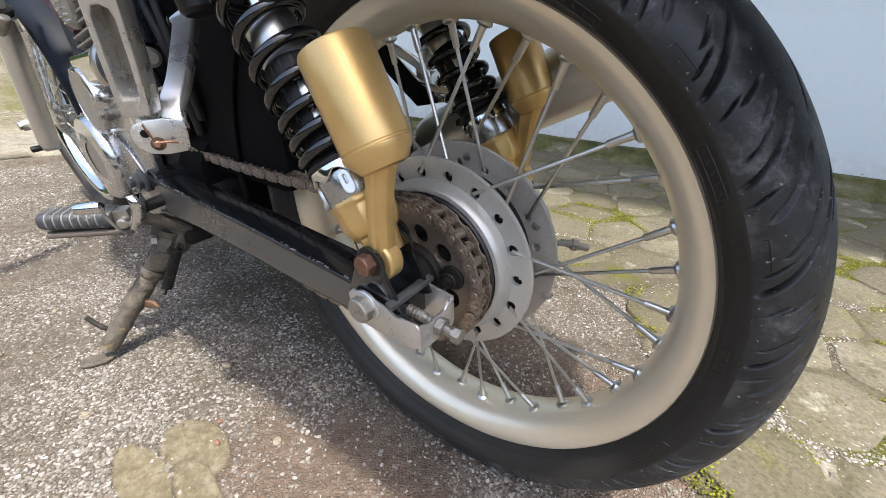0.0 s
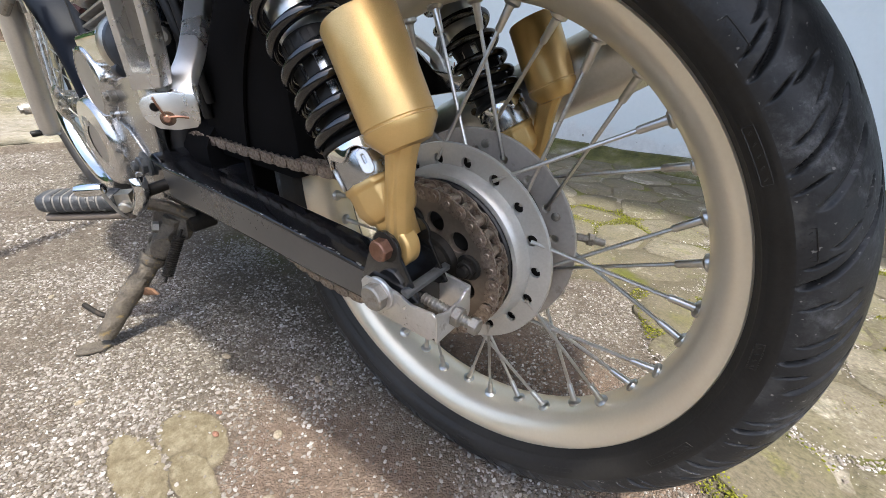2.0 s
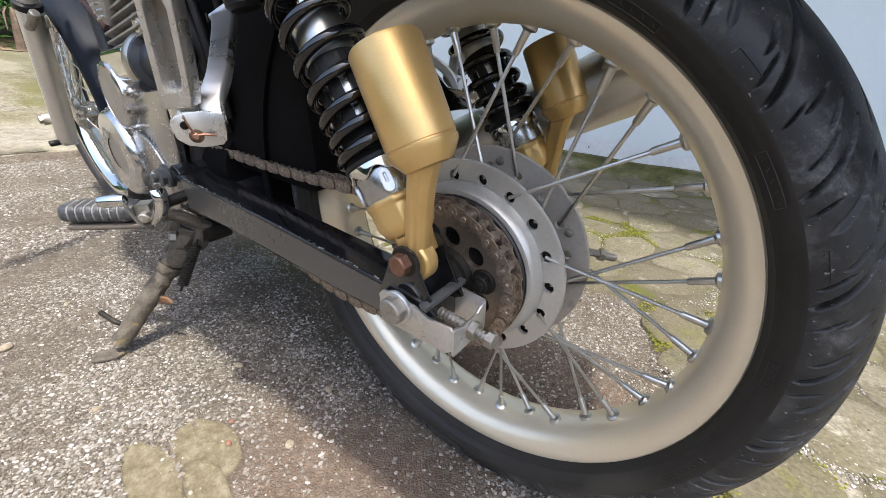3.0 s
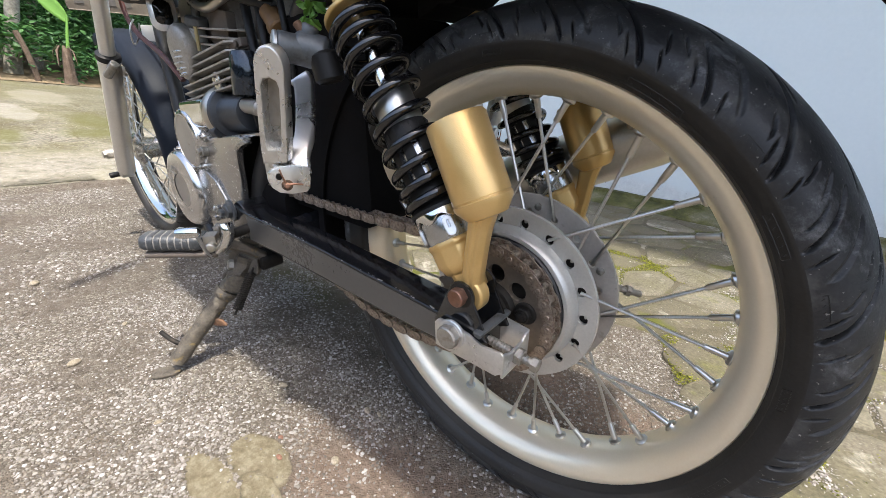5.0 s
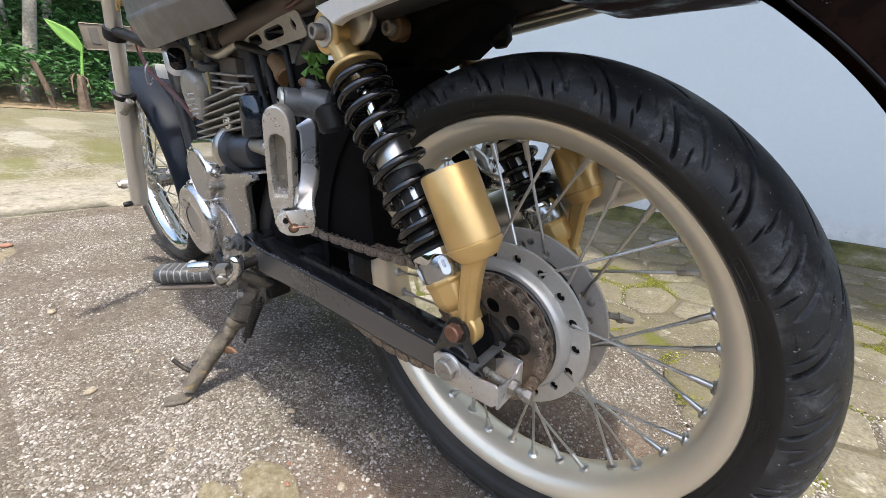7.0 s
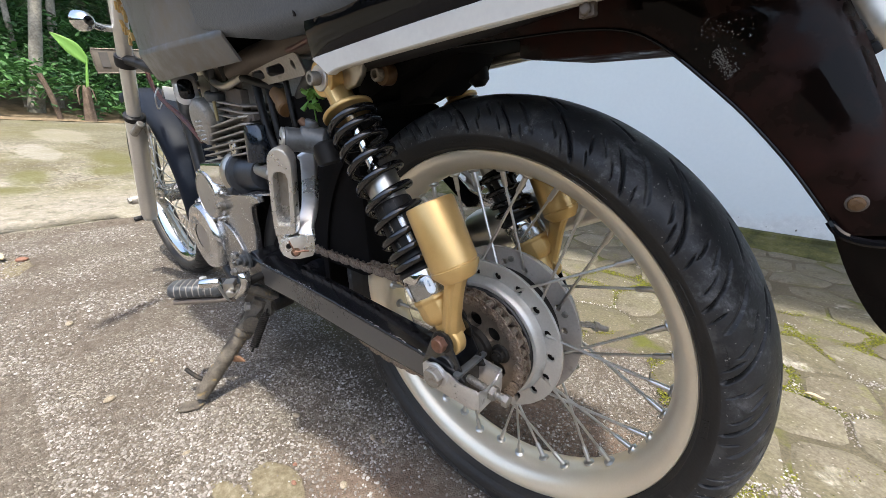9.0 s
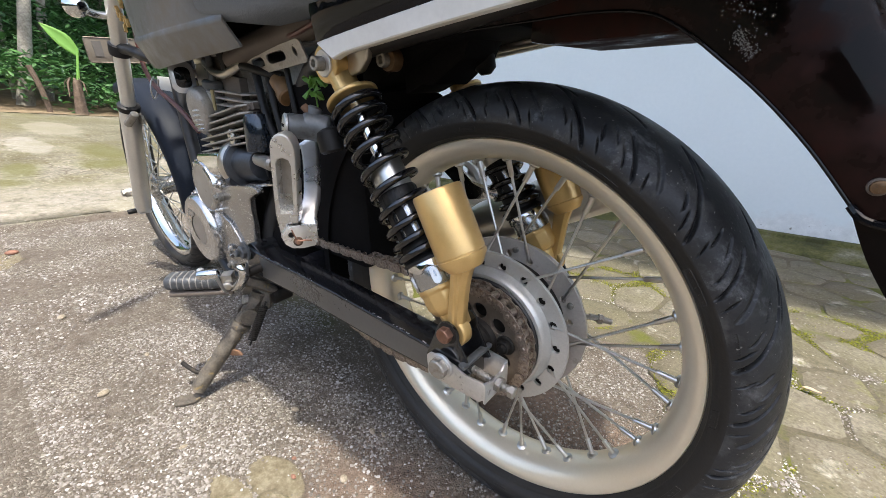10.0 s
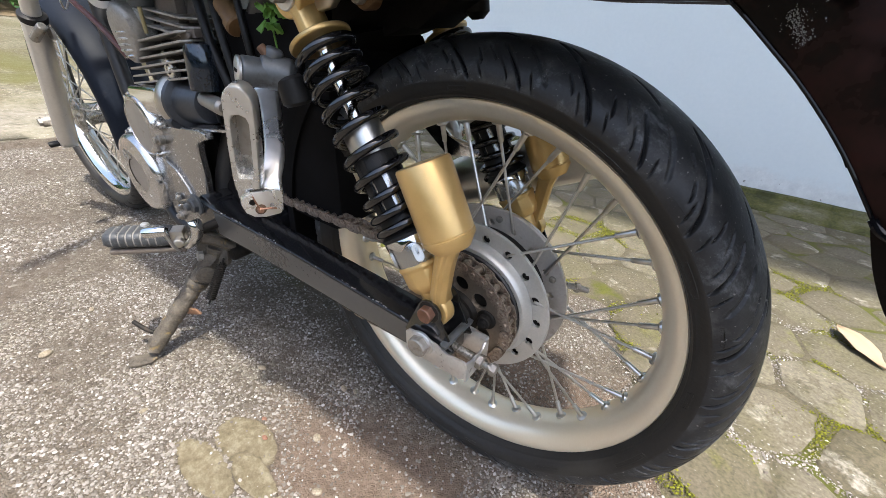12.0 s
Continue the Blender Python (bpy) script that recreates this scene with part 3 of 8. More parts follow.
def wall_extra(t, co, col):
    st = ramp(t, noise_of(t, co, 2.0, 6.0, 0.65), [(0.50, (0, 0, 0)), (0.85, (1, 1, 1))])
    col = mix(t, st, col, mix(t, 0.25, col, (0.62, 0.66, 0.68)))
    # paint flaked off in a ragged belt above the foot, with small dark spots
    sx = t.nodes.new("ShaderNodeSeparateXYZ")
    t.links.new(co, sx.inputs[0])
    rag = t.nodes.new("ShaderNodeMath")
    rag.operation = "MULTIPLY_ADD"
    t.links.new(noise_of(t, co, 5.0, 8.0, 0.7), rag.inputs[0])
    rag.inputs[1].default_value = -0.22
    t.links.new(sx.outputs[2], rag.inputs[2])
    belt = ramp(t, rag.outputs[0], [(0.0, (1, 1, 1)), (0.045, (0, 0, 0))])
    flake = ramp(t, noise_of(t, co, 30.0, 6.0, 0.7), [(0.3, (0.55, 0.56, 0.56)), (0.55, (0.68, 0.69, 0.69)), (0.7, (0.80, 0.81, 0.81))])
    col = mix(t, belt, col, mix(t, 0.7, col, flake))
    spot = ramp(t, noise_of(t, co, 55.0, 3.0, 0.5), [(0.70, (0, 0, 0)), (0.75, (1, 1, 1))])
    both = mix(t, belt, (0.0, 0.0, 0.0), spot)
    return mix(t, both, col, (0.16, 0.16, 0.14))


G = dict(
    ground=ground_material(),
    apron=plain_material("worn_concrete_apron", [(0.3, (0.085, 0.075, 0.052)), (0.52, (0.165, 0.150, 0.117)), (0.72, (0.265, 0.250, 0.214))], 2.2, 42.0, 0.8, 0.006, 0.9, apron_extra, 0.6),
    paver=paver_material(),
    joint=plain_material("mossy_joint_grit", [(0.35, (0.065, 0.056, 0.036)), (0.58, (0.10, 0.088, 0.060)), (0.68, (0.26, 0.24, 0.20))], 6.0, 220.0, 0.8, 0.004, 0.95, joint_extra),
    wall=plain_material("pale_blue_limewash", [(0.3, (0.662, 0.726, 0.744)), (0.7, (0.692, 0.756, 0.774))], 1.2, 60.0, 0.06, 0.0010, 0.8, wall_extra, 0.05),
    foot=plain_material("damp_plinth", [(0.36, (0.040, 0.042, 0.014)), (0.50, (0.085, 0.085, 0.026)), (0.62, (0.13, 0.122, 0.075)), (0.72, (0.24, 0.225, 0.18))], 9.0, 160.0, 0.9, 0.005),
    soil=plain_material("forest_soil", [(0.3, (0.10, 0.075, 0.045)), (0.7, (0.20, 0.15, 0.09))], 6.0, 50.0, 0.7, 0.01, 0.95),
    bark=plain_material("pale_bark", [(0.3, (0.13, 0.115, 0.09)), (0.6, (0.26, 0.24, 0.20)), (0.75, (0.38, 0.36, 0.31))], 6.0, 40.0, 0.8, 0.01, 0.9),
    stem=plain_material("dry_stem", [(0.3, (0.065, 0.045, 0.032)), (0.7, (0.15, 0.11, 0.08))], 20.0, 120.0, 0.6, 0.004, 0.9),
)


def leaf_material(name, a, b_, trans=0.25):
    m, t, b = tree_of(name)
    geo = t.nodes.new("ShaderNodeNewGeometry")
    col = ramp(t, geo.outputs["Random Per Island"], [(0.0, a), (1.0, b_)])
    t.links.new(col, b.inputs["Base Color"])
    b.inputs["Roughness"].default_value = 0.5
    tr = t.nodes.new("ShaderNodeBsdfTranslucent")
    t.links.new(col, tr.inputs[0])
    mx = t.nodes.new("ShaderNodeMixShader")
    mx.inputs[0].default_value = trans
    t.links.new(b.outputs[0], mx.inputs[1])
    t.links.new(tr.outputs[0], mx.inputs[2])
    t.links.new(mx.outputs[0], t.nodes["Material Output"].inputs[0])
    return m


LEAF = leaf_material("shrub_leaves", (0.018, 0.062, 0.018), (0.075, 0.185, 0.048))
BANANA = leaf_material("banana_leaf", (0.16, 0.34, 0.06), (0.20, 0.40, 0.08), 0.35)
DRY = leaf_material("dry_leaf", (0.38, 0.275, 0.180), (0.50, 0.375, 0.260), 0.15)


def lie(x, y):
    """Height of the ground: level near the machine, a shallow dish under the rear tyre, rising beyond the slab's edge."""
    z = 0.0016 * math.sin(9 * x + 2) * math.sin(7 * y) - 0.012 * math.exp(-((x / 0.16) ** 2 + ((y - 0.02) / 0.09) ** 2))
    if x < -2.07:
        z += 0.018 * min(1, (-2.07 - x) / 0.03) + 0.07 * (-2.07 - x) * (1 - 0.1 * y)
    return z


def sheet(name, xs, ys, material, label, drop=0.0):
    b = Build()
    n = len(ys)
    b.add([(x, y, lie(x, y) - drop) for x in xs for y in ys], [(i * n + j, (i + 1) * n + j, (i + 1) * n + j + 1, i * n + j + 1) for i in range(len(xs) - 1) for j in range(n - 1)])
    ob = part(name, b, material, None, label, angle=60)
    return tagged(ob, kind="structure", category=name.split("_")[0])


def steps(a, b, n):
    return [a + (b - a) * i / n for i in range(n + 1)]


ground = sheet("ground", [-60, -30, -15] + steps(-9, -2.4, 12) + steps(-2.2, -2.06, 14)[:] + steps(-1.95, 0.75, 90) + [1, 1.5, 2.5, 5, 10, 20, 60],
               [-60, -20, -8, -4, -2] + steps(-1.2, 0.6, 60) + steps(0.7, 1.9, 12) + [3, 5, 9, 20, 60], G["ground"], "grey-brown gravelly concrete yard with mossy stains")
apron = sheet("apron", steps(-7.0, -2.12, 24) + steps(-2.11, -2.075, 3), [-12, -8, -5] + steps(-3, -1.5, 6) + steps(-1.48, 1.5, 150) + steps(1.8, 6, 12) + [8, 12], G["apron"], "worn pale concrete slab with algae and patches")
for v in apron.data.vertices:
    if v.co.x > -2.115:
        w = noise.noise(Vector((v.co.y * 3, 1, 0))) * 0.05 + noise.noise(Vector((v.co.y * 16, 5, 0))) * 0.022
        v.co.x += w - 0.02
        v.co.z -= 0.003 * max(0.0, (v.co.x + 2.13) / 0.05)
apron.location.z = 0.004
apron["category"] = "slab"

# house wall with its plinth, and the eave whose shade lies along it
b = Build()
b.box((14, 0.2, 3.2), pose(2.0, 1.95, 1.6))
wall_house = tagged(part("wall_house", b, G["wall"], None, "pale blue limewashed house wall with fine cracks", 0.004), category="wall", kind="structure")
b = Build()
pts = [(-5.0 + 0.1 * i, 1.85 - 0.045 - 0.012 * noise.noise(Vector((i * 0.9, 0, 0)))) for i in range(141)]
secs = []
for i, (x, y) in enumerate(pts):
    w = noise.noise(Vector((i * 0.37, 4, 0)))
    secs.append([(x, y - 0.110 - 0.020 * w, -0.02), (x, y - 0.100 - 0.020 * w, 0.010), (x, y - 0.060 - 0.012 * w, 0.030 + 0.008 * w), (x, y - 0.020, 0.042 + 0.006 * w), (x, y + 0.008, 0.046 + 0.004 * w), (x, y + 0.012, 0.062 + 0.010 * w), (x, 1.85, 0.064 + 0.010 * w), (x, 1.85, -0.02)])
b = loft(secs)
tagged(part("trim_plinth", b, G["foot"], None, "damp mossy mortar foot along the wall", 0.004), category="plinth", kind="structure")
b = Build()
b.box((14, 1.30, 0.08), pose(2.0, 1.25, 3.0))
tagged(part("ceiling_eave", b, G["wall"], None, "overhanging eave of the house", 0.004), category="eave", kind="structure")

# ---- the motorcycle ----
bike = tagged(new("motorcycle"), "leaning black custom motorcycle with gold shock absorbers on its side stand", "motorcycle")
bike.matrix_basis = pose(0, 0, AXLE, LEAN)


def tyre_mesh(name, parent, R, bead, half, label, seg=2800, cross=150, m=None):
    k = R - bead
    key = [(-0.60, 0.0), (-0.86, 0.12), (-0.99, 0.30), (-1.0, 0.48), (-0.90, 0.68), (-0.66, 0.86), (-0.34, 0.965), (0, 1.0)]
    key += [(-a, c) for a, c in reversed(key[:-1])]
    curve = np.array([tuple(p) for p in smooth_path([(a * half, bead + c * k, 0) for a, c in key], 12)])[:, :2]
    ln = np.concatenate([[0], np.cumsum(np.hypot(*np.diff(curve, axis=0).T))])
    pos = np.linspace(0, ln[-1], cross + 1)
    y, r = np.interp(pos, ln, curve[:, 0]), np.interp(pos, ln, curve[:, 1])
    dy, dr = np.gradient(y, pos), np.gradient(r, pos)
    s = pos - ln[-1] / 2
    a = np.linspace(0, 2 * np.pi, seg, endpoint=False)
    A, S = np.meshgrid(a, s, indexing="ij")
    Q = np.abs(S)
    scale_ = half / 0.050
    pitch = 2 * np.pi / 14
    depth = np.zeros_like(A)
    # each groove: angle at its outer end, inner and outer distance from the crown, swing, half width, depth, curve
    for a0, lo, hi, swing, w, deep, bend in ((41.1, 0.004, 0.0685, 13.5, 0.0026, 0.0055, 1.35), (55.3, 0.030, 0.0680, 6.6, 0.0022, 0.0050, 1.3), (49.3, 0.028, 0.0385, 3.4, 0.0012, 0.0045, 1.0), (46.0, 0.0410, 0.0560, 2.5, 0.0012, 0.0045, 1.5),
                                             (38.5, 0.038, 0.0550, 1.9, 0.0013, 0.0045, 1.2), (50.7, 0.026, 0.0600, 6.8, 0.0030, 0.0020, 1.2), (61.5, 0.034, 0.0500, 3.0, 0.0012, 0.0045, 1.2), (60.0, 0.003, 0.0200, 7.0, 0.0022, 0.0050, 1.2),
                                             (43.5, 0.050, 0.0665, 2.0, 0.0010, 0.0045, 1.2), (58.3, 0.046, 0.0640, 2.6, 0.0010, 0.0045, 1.4), (52.8, 0.052, 0.0670, 1.6, 0.0009, 0.0045, 1.0), (47.6, 0.008, 0.0230, 4.6, 0.0011, 0.0045, 1.1), (63.6, 0.052, 0.0660, 1.8, 0.0009, 0.0045, 1.2)):
        lo, hi = lo * scale_, hi * scale_
        v = np.clip((Q - lo) / (hi - lo), 0, 1)
        c = np.radians(a0) + np.where(S > 0, pitch / 2, 0) + np.radians(swing) * (1 - v) ** bend
        d = ((A - c + pitch / 2) % pitch - pitch / 2) * R
        end = np.clip(np.minimum((Q - lo) / 0.004, (hi - Q) / 0.004), 0, 1)
        ww = w * (0.4 + 0.6 * end)
        depth = np.maximum(depth, np.where(np.abs(d) < ww, deep * end * (1 - (np.abs(d) / ww) ** 3), 0))
    raised = np.where(np.abs(Q - 0.0705 * scale_) < 0.0020, 0.0003, 0.0) + np.where(np.abs(Q - 0.0850 * scale_) < 0.0014, 0.0009, 0.0)
    off = raised - depth
    rr, yy = r[None] + off * dy[None], y[None] - off * dr[None]
    V = np.stack([rr * np.cos(A), yy, rr * np.sin(A)], axis=-1).reshape(-1, 3)
    n = cross + 1
    i, j = np.meshgrid(np.arange(seg), np.arange(cross), indexing="ij")
    i2 = (i + 1) % seg
    F = np.stack([i * n + j, i * n + j + 1, i2 * n + j + 1, i2 * n + j], axis=-1).reshape(-1, 4)
    mesh = bpy.data.meshes.new(name)
    mesh.from_pydata((V + np.array(m.translation if m is not None else (0, 0, 0))).tolist(), [], F.tolist())
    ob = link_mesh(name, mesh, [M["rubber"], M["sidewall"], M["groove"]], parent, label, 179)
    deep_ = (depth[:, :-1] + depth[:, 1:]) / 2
    # the deepest groove faces take a darker rubber than the tread
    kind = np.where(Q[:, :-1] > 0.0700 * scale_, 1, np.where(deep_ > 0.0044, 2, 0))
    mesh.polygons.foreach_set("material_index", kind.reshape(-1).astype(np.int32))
    return ob


RIM_PROFILE = [(0.2245, 0.0318), (0.2232, 0.0330), (0.2195, 0.0328), (0.2145, 0.0305), (0.2085, 0.0255), (0.2035, 0.0185), (0.2003, 0.0105), (0.1992, 0.0)]
RIM_PROFILE = RIM_PROFILE + [(r, -h) for r, h in reversed(RIM_PROFILE[:-1])] + [(0.222, -0.029), (0.210, -0.020), (0.205, 0.0), (0.210, 0.020), (0.222, 0.029)]

b = Build().lathe(RIM_PROFILE, AX, 180, closed=True)
rear_wheel = part("rear_wheel", b, M["rim"], bike, "satin champagne alloy rim, lightly scratched", angle=40)
tyre = tyre_mesh("tyre", rear_wheel, 0.2765, 0.2235, 0.050, "worn black road tyre with slanted tread grooves")


def sidewall_mark(a0, a1, r0, r1, bars):
    """A raised frame with plain bars on the tyre's shoulder, in place of its moulded writing."""
    b = Build()

    def at(a, r):
        c = (r - 0.2235) / 0.053
        return Vector((r * math.cos(radians(a)), -0.0502 + 0.022 * max(0, c - 0.46) ** 1.6, r * math.sin(radians(a))))
    loop = [at(a0 + (a1 - a0) * i / 8, r0) for i in range(9)] + [at(a1 - (a1 - a0) * i / 8, r1) for i in range(9)]
    b.tube(loop, 0.00028, 5, closed=True)
    for i in range(bars):
        a = a0 + (a1 - a0) * (i + 0.5) / bars
        b.tube([at(a - 0.25, r0 + 0.0016), at(a + 0.1, r1 - 0.0016)], 0.0003, 5)
    part("sidewall_mark", b, M["sidewall"], tyre)


sidewall_mark(48.2, 44.0, 0.2445, 0.2495, 4)
sidewall_mark(23.0, 19.0, 0.2445, 0.2495, 4)
sidewall_mark(98.0, 94.0, 0.2445, 0.2495, 4)
for k in range(12):
    sidewall_mark(30.5 * k + 6, 30.5 * k + 1.5 - 3 * (k % 3), 0.2300 + 0.002 * (k % 2), 0.2348 + 0.002 * (k % 2), 4 + k % 4)

# hub with its two spoke flanges
HOLE_R, HOLE_PH = 0.0833, radians(81.87)
holes = [ring(0.0054, 14, HOLE_R * math.cos(HOLE_PH + i * math.pi / 9), HOLE_R * math.sin(HOLE_PH + i * math.pi / 9)) for i in range(18)]
mesh = cut_plate("hub_flange", ring(0.0968, 96), holes, 0.0042, 0.0006)
mesh.transform(side(0, -0.0258, 0))
link_mesh("hub_flange", mesh, M["hub"], rear_wheel, "dull alloy spoke flange with eighteen holes")
mesh = cut_plate("hub_flange", ring(0.1020, 96), [ring(0.0046, 14, HOLE_R * math.cos(HOLE_PH - 0.17 + i * math.pi / 9), HOLE_R * math.sin(HOLE_PH - 0.17 + i * math.pi / 9)) for i in range(18)], 0.0042, 0.0006)
mesh.transform(side(0, 0.0125, 0))
link_mesh("hub_flange", mesh, M["flange"], rear_wheel, "taupe weathered spoke flange on the brake side")
b = Build().lathe([(0.072, -0.026), (0.072, 0.027), (0.0775, 0.0275), (0.0790, 0.0285), (0.0775, 0.034), (0.0755, 0.0385), (0.0735, 0.0405), (0.0700, 0.0412), (0.0690, 0.0400), (0.0688, 0.030)], AX, 96)
part("hub", b, M["hub"], rear_wheel, "bright turned hub shoulder", angle=30)
# barrel, plus an added dark ring that gives the spoke holes their shade
b = Build().lathe([(0.073, -0.012), (0.0770, -0.0115), (0.0775, 0.0), (0.0780, 0.0185), (0.0905, 0.0190), (0.0905, 0.0215), (0.073, 0.0220)], AX, 72)
part("hole_shade_web", b, M["soot"], rear_wheel, "hub barrel with an added dark ring as shade behind the spoke holes")
b = Build().lathe([(0.0686, 0.030), (0.0686, 0.0408), (0.0672, 0.0425), (0.0655, 0.0425), (0.0645, 0.040), (0.0640, 0.033), (0.030, 0.033)], AX, 72)
part("dust_ring", b, M["satin"], rear_wheel, "black rubber ring round the sprocket carrier")
b = Build().lathe([(0.070, -0.0190), (0.088, -0.0310), (0.0905, -0.034), (0.0885, -0.040), (0.060, -0.052), (0.02, -0.056)], AX, 72)
brake = part("brake_plate", b, M["fork"], bike, "dull alloy drum brake plate")
b = Build().tube([(0.055, 0.070, -0.008), (0.082, 0.076, -0.008), (0.092, 0.080, -0.008)], [0.006, 0.005, 0.004], 10, squash=0.5)
part("brake_lever", b, M["bolt"], brake)
b = Build().rod((0.080, 0.078, -0.008), (0.106, 0.092, -0.014), 0.0040, 12, edge=0.001).hexagon(0.0070, 0.012, 0.018, along((0.080, 0.078, -0.008), (0.106, 0.092, -0.014)))
part("brake_rod_bolt", b, M["bolt"], brake)
b = Build().rod((0.066, 0.050, -0.076), (0.072, 0.092, -0.089), 0.0040, 10, edge=0.001).hexagon(0.0065, 0, 0.006, Matrix.Translation((0.0675, 0.060, -0.079)) @ pose(0, 0, 0, -90))
part("plate_stud", b, M["bolt"], brake)
for k in range(6):
    a = radians(20 + 60 * k)
    b = Build().lathe([(0.0042, 0), (0.0040, 0.0016), (0.002, 0.0026)], side(0.0890 * math.cos(a + 0.1), 0.0102, 0.0905 * math.sin(a + 0.1)), 10)
    part("rivet", b, M["bolt"], rear_wheel)

# thirty-six laced spokes with their nipples, rims of both flanges in turn
b0 = Build().rod((0, 0, 0.0), (0, 0, 1.0), 0.00165, 8)
spoke_mesh = part("spoke", b0, M["spoke"], rear_wheel).data
bpy.data.objects.remove(bpy.data.objects["spoke"])
bn = Build().lathe([(0.0060, -0.0030), (0.0068, -0.0004), (0.0066, 0.0008), (0.0048, 0.0021), (0.0034, 0.0026), (0.0031, 0.0040), (0.0028, 0.0195), (0.0022, 0.0205)], None, 14)
nipple_mesh = part("nipple", bn, M["steel"], rear_wheel).data
bpy.data.objects.remove(bpy.data.objects["nipple"])


def stretch_to(a, b, mesh, name, parent, unit=True):
    a, b = Vector(a), Vector(b)
    ob = new(name, mesh)
    ob.parent = parent
    ob.matrix_basis = Matrix.Translation(a) @ (b - a).to_track_quat("Z", "Y").to_matrix().to_4x4() @ Matrix.Diagonal((1, 1, (b - a).length if unit else 1, 1))
    return ob


def lace(parent, n, a0, nip_r, nip_y, hole_r, fl_y, turn, centre=(0, 0, 0), far=None):
    c = Vector(centre)
    for i in range(n):
        a = radians(a0 + 360 / n * i)
        left = i % 2 == 0
        out = i % 4 in (2, 1)
        h = a + radians(turn if out else -turn + 1.2)
        y = -nip_y if left else nip_y
        fy = (-fl_y if left else (far or fl_y)) + (-0.0032 if left else 0.0032) * (1 if out else -1)
        rim = c + Vector((nip_r * math.cos(a), y, nip_r * math.sin(a)))
        hub = c + Vector((hole_r * math.cos(h), fy, hole_r * math.sin(h)))
        stretch_to(hub, rim, spoke_mesh, "spoke", parent)
        stretch_to(rim, hub, nipple_mesh, "nipple", parent, False)


lace(rear_wheel, 36, -98.68, 0.1985, 0.003, HOLE_R, 0.0258, 20.6, far=0.0125)

# sprocket and chain
TEETH, PITCH_R = 32, 0.0655
outline = []
for i in range(TEETH):
    a = 2 * math.pi * (i + 0.5) / TEETH
    for da, r in ((-0.5, 0.0618), (-0.26, 0.0638), (-0.10, 0.0690), (0.10, 0.0690), (0.26, 0.0638)):
        outline.append((r * math.cos(a + da * 2 * math.pi / TEETH), r * math.sin(a + da * 2 * math.pi / TEETH)))
mesh = cut_plate("sprocket", outline, [ring(0.0098, 20, 0.0395 * math.cos(radians(a)), 0.0395 * math.sin(radians(a))) for a in (84, 44, -22, -62, -128, -168, 152)], 0.0060, 0.0005)
mesh.transform(side(0, -0.0575, 0))
sprocket = link_mesh("sprocket", mesh, M["sprocket"], bike, "greasy brown steel sprocket with round holes")
b = Build().lathe([(0.030, 0.033), (0.030, 0.062), (0.0275, 0.066), (0.024, 0.067), (0.022, 0.080), (0.013, 0.082)], AX, 40)
part("carrier_boss", b, M["soot"], sprocket)
for deg in (12, 117, -96):
    a = radians(deg)
    p = side(0.0405 * math.cos(a), -0.0540, 0.0405 * math.sin(a))
    b = Build().lathe([(0.0115, 0.0), (0.0115, 0.0080), (0.0105, 0.0090)], p, 24).hexagon(0.0082, 0.009, 0.0145, p).lathe([(0.0052, 0.0145), (0.0048, 0.0185), (0.003, 0.019)], p, 16)
    part("sprocket_bolt", b, M["soot"], sprocket)

pitch = 2 * math.pi * PITCH_R / TEETH
FX, FZ, FR = -0.405, 0.026, 0.026
path = [(PITCH_R * math.cos(a), PITCH_R * math.sin(a)) for a in [radians(94 - 188 * i / 40) for i in range(41)]]
low = [(-0.008 - (0.385) * u, -PITCH_R + (FZ - FR + PITCH_R) * u - 0.051 * math.sin(math.pi * u ** 1.02)) for u in [i / 30 for i in range(1, 30)]]
front = [(FX + FR * math.cos(a), FZ + FR * math.sin(a)) for a in [radians(-92 - 176 * i / 12) for i in range(13)]]
top = [(FX + (-FX - 0.004) * u, FZ + FR + (PITCH_R - FZ - FR) * u - 0.006 * math.sin(math.pi * u)) for u in [i / 30 for i in range(1, 30)]]
loop = path + low + front + top
dist = [0.0]
for p, q in zip(loop, loop[1:] + loop[:1]):
    dist.append(dist[-1] + math.hypot(q[0] - p[0], q[1] - p[1]))
count = 2 * round(dist[-1] / pitch / 2)


def on_loop(s):
    s %= dist[-1]
    j = max(i for i in range(len(dist) - 1) if dist[i] <= s)
    u = (s - dist[j]) / max(1e-9, dist[j + 1] - dist[j])
    p, q = loop[j], loop[(j + 1) % len(loop)]
    return Vector((p[0] + (q[0] - p[0]) * u, 0, p[1] + (q[1] - p[1]) * u))


def link_shape(outer):
    b = Build()
    w, e = (0.0080, 0.0017) if outer else (0.0058, 0.0016)
    fig = [(x, y * (1 - 0.22 * math.exp(-(x / 0.0026) ** 2))) for x, y in slot(0, 0, pitch + 0.0108, 0.0118, 8)]
    for s in (-1, 1):
        b.prism(fig, s * w - e / 2, s * w + e / 2, AX)
    for x in (-pitch / 2, pitch / 2):
        if outer:
            b.lathe([(0.0020, -0.0095), (0.0026, -0.0088), (0.0026, 0.0088), (0.0020, 0.0095)], Matrix.Translation((x, 0, 0)) @ AX, 10)
        else:
            b.lathe([(0.0042, -0.0048), (0.0042, 0.0048)], Matrix.Translation((x, 0, 0)) @ AX, 12)
    return b


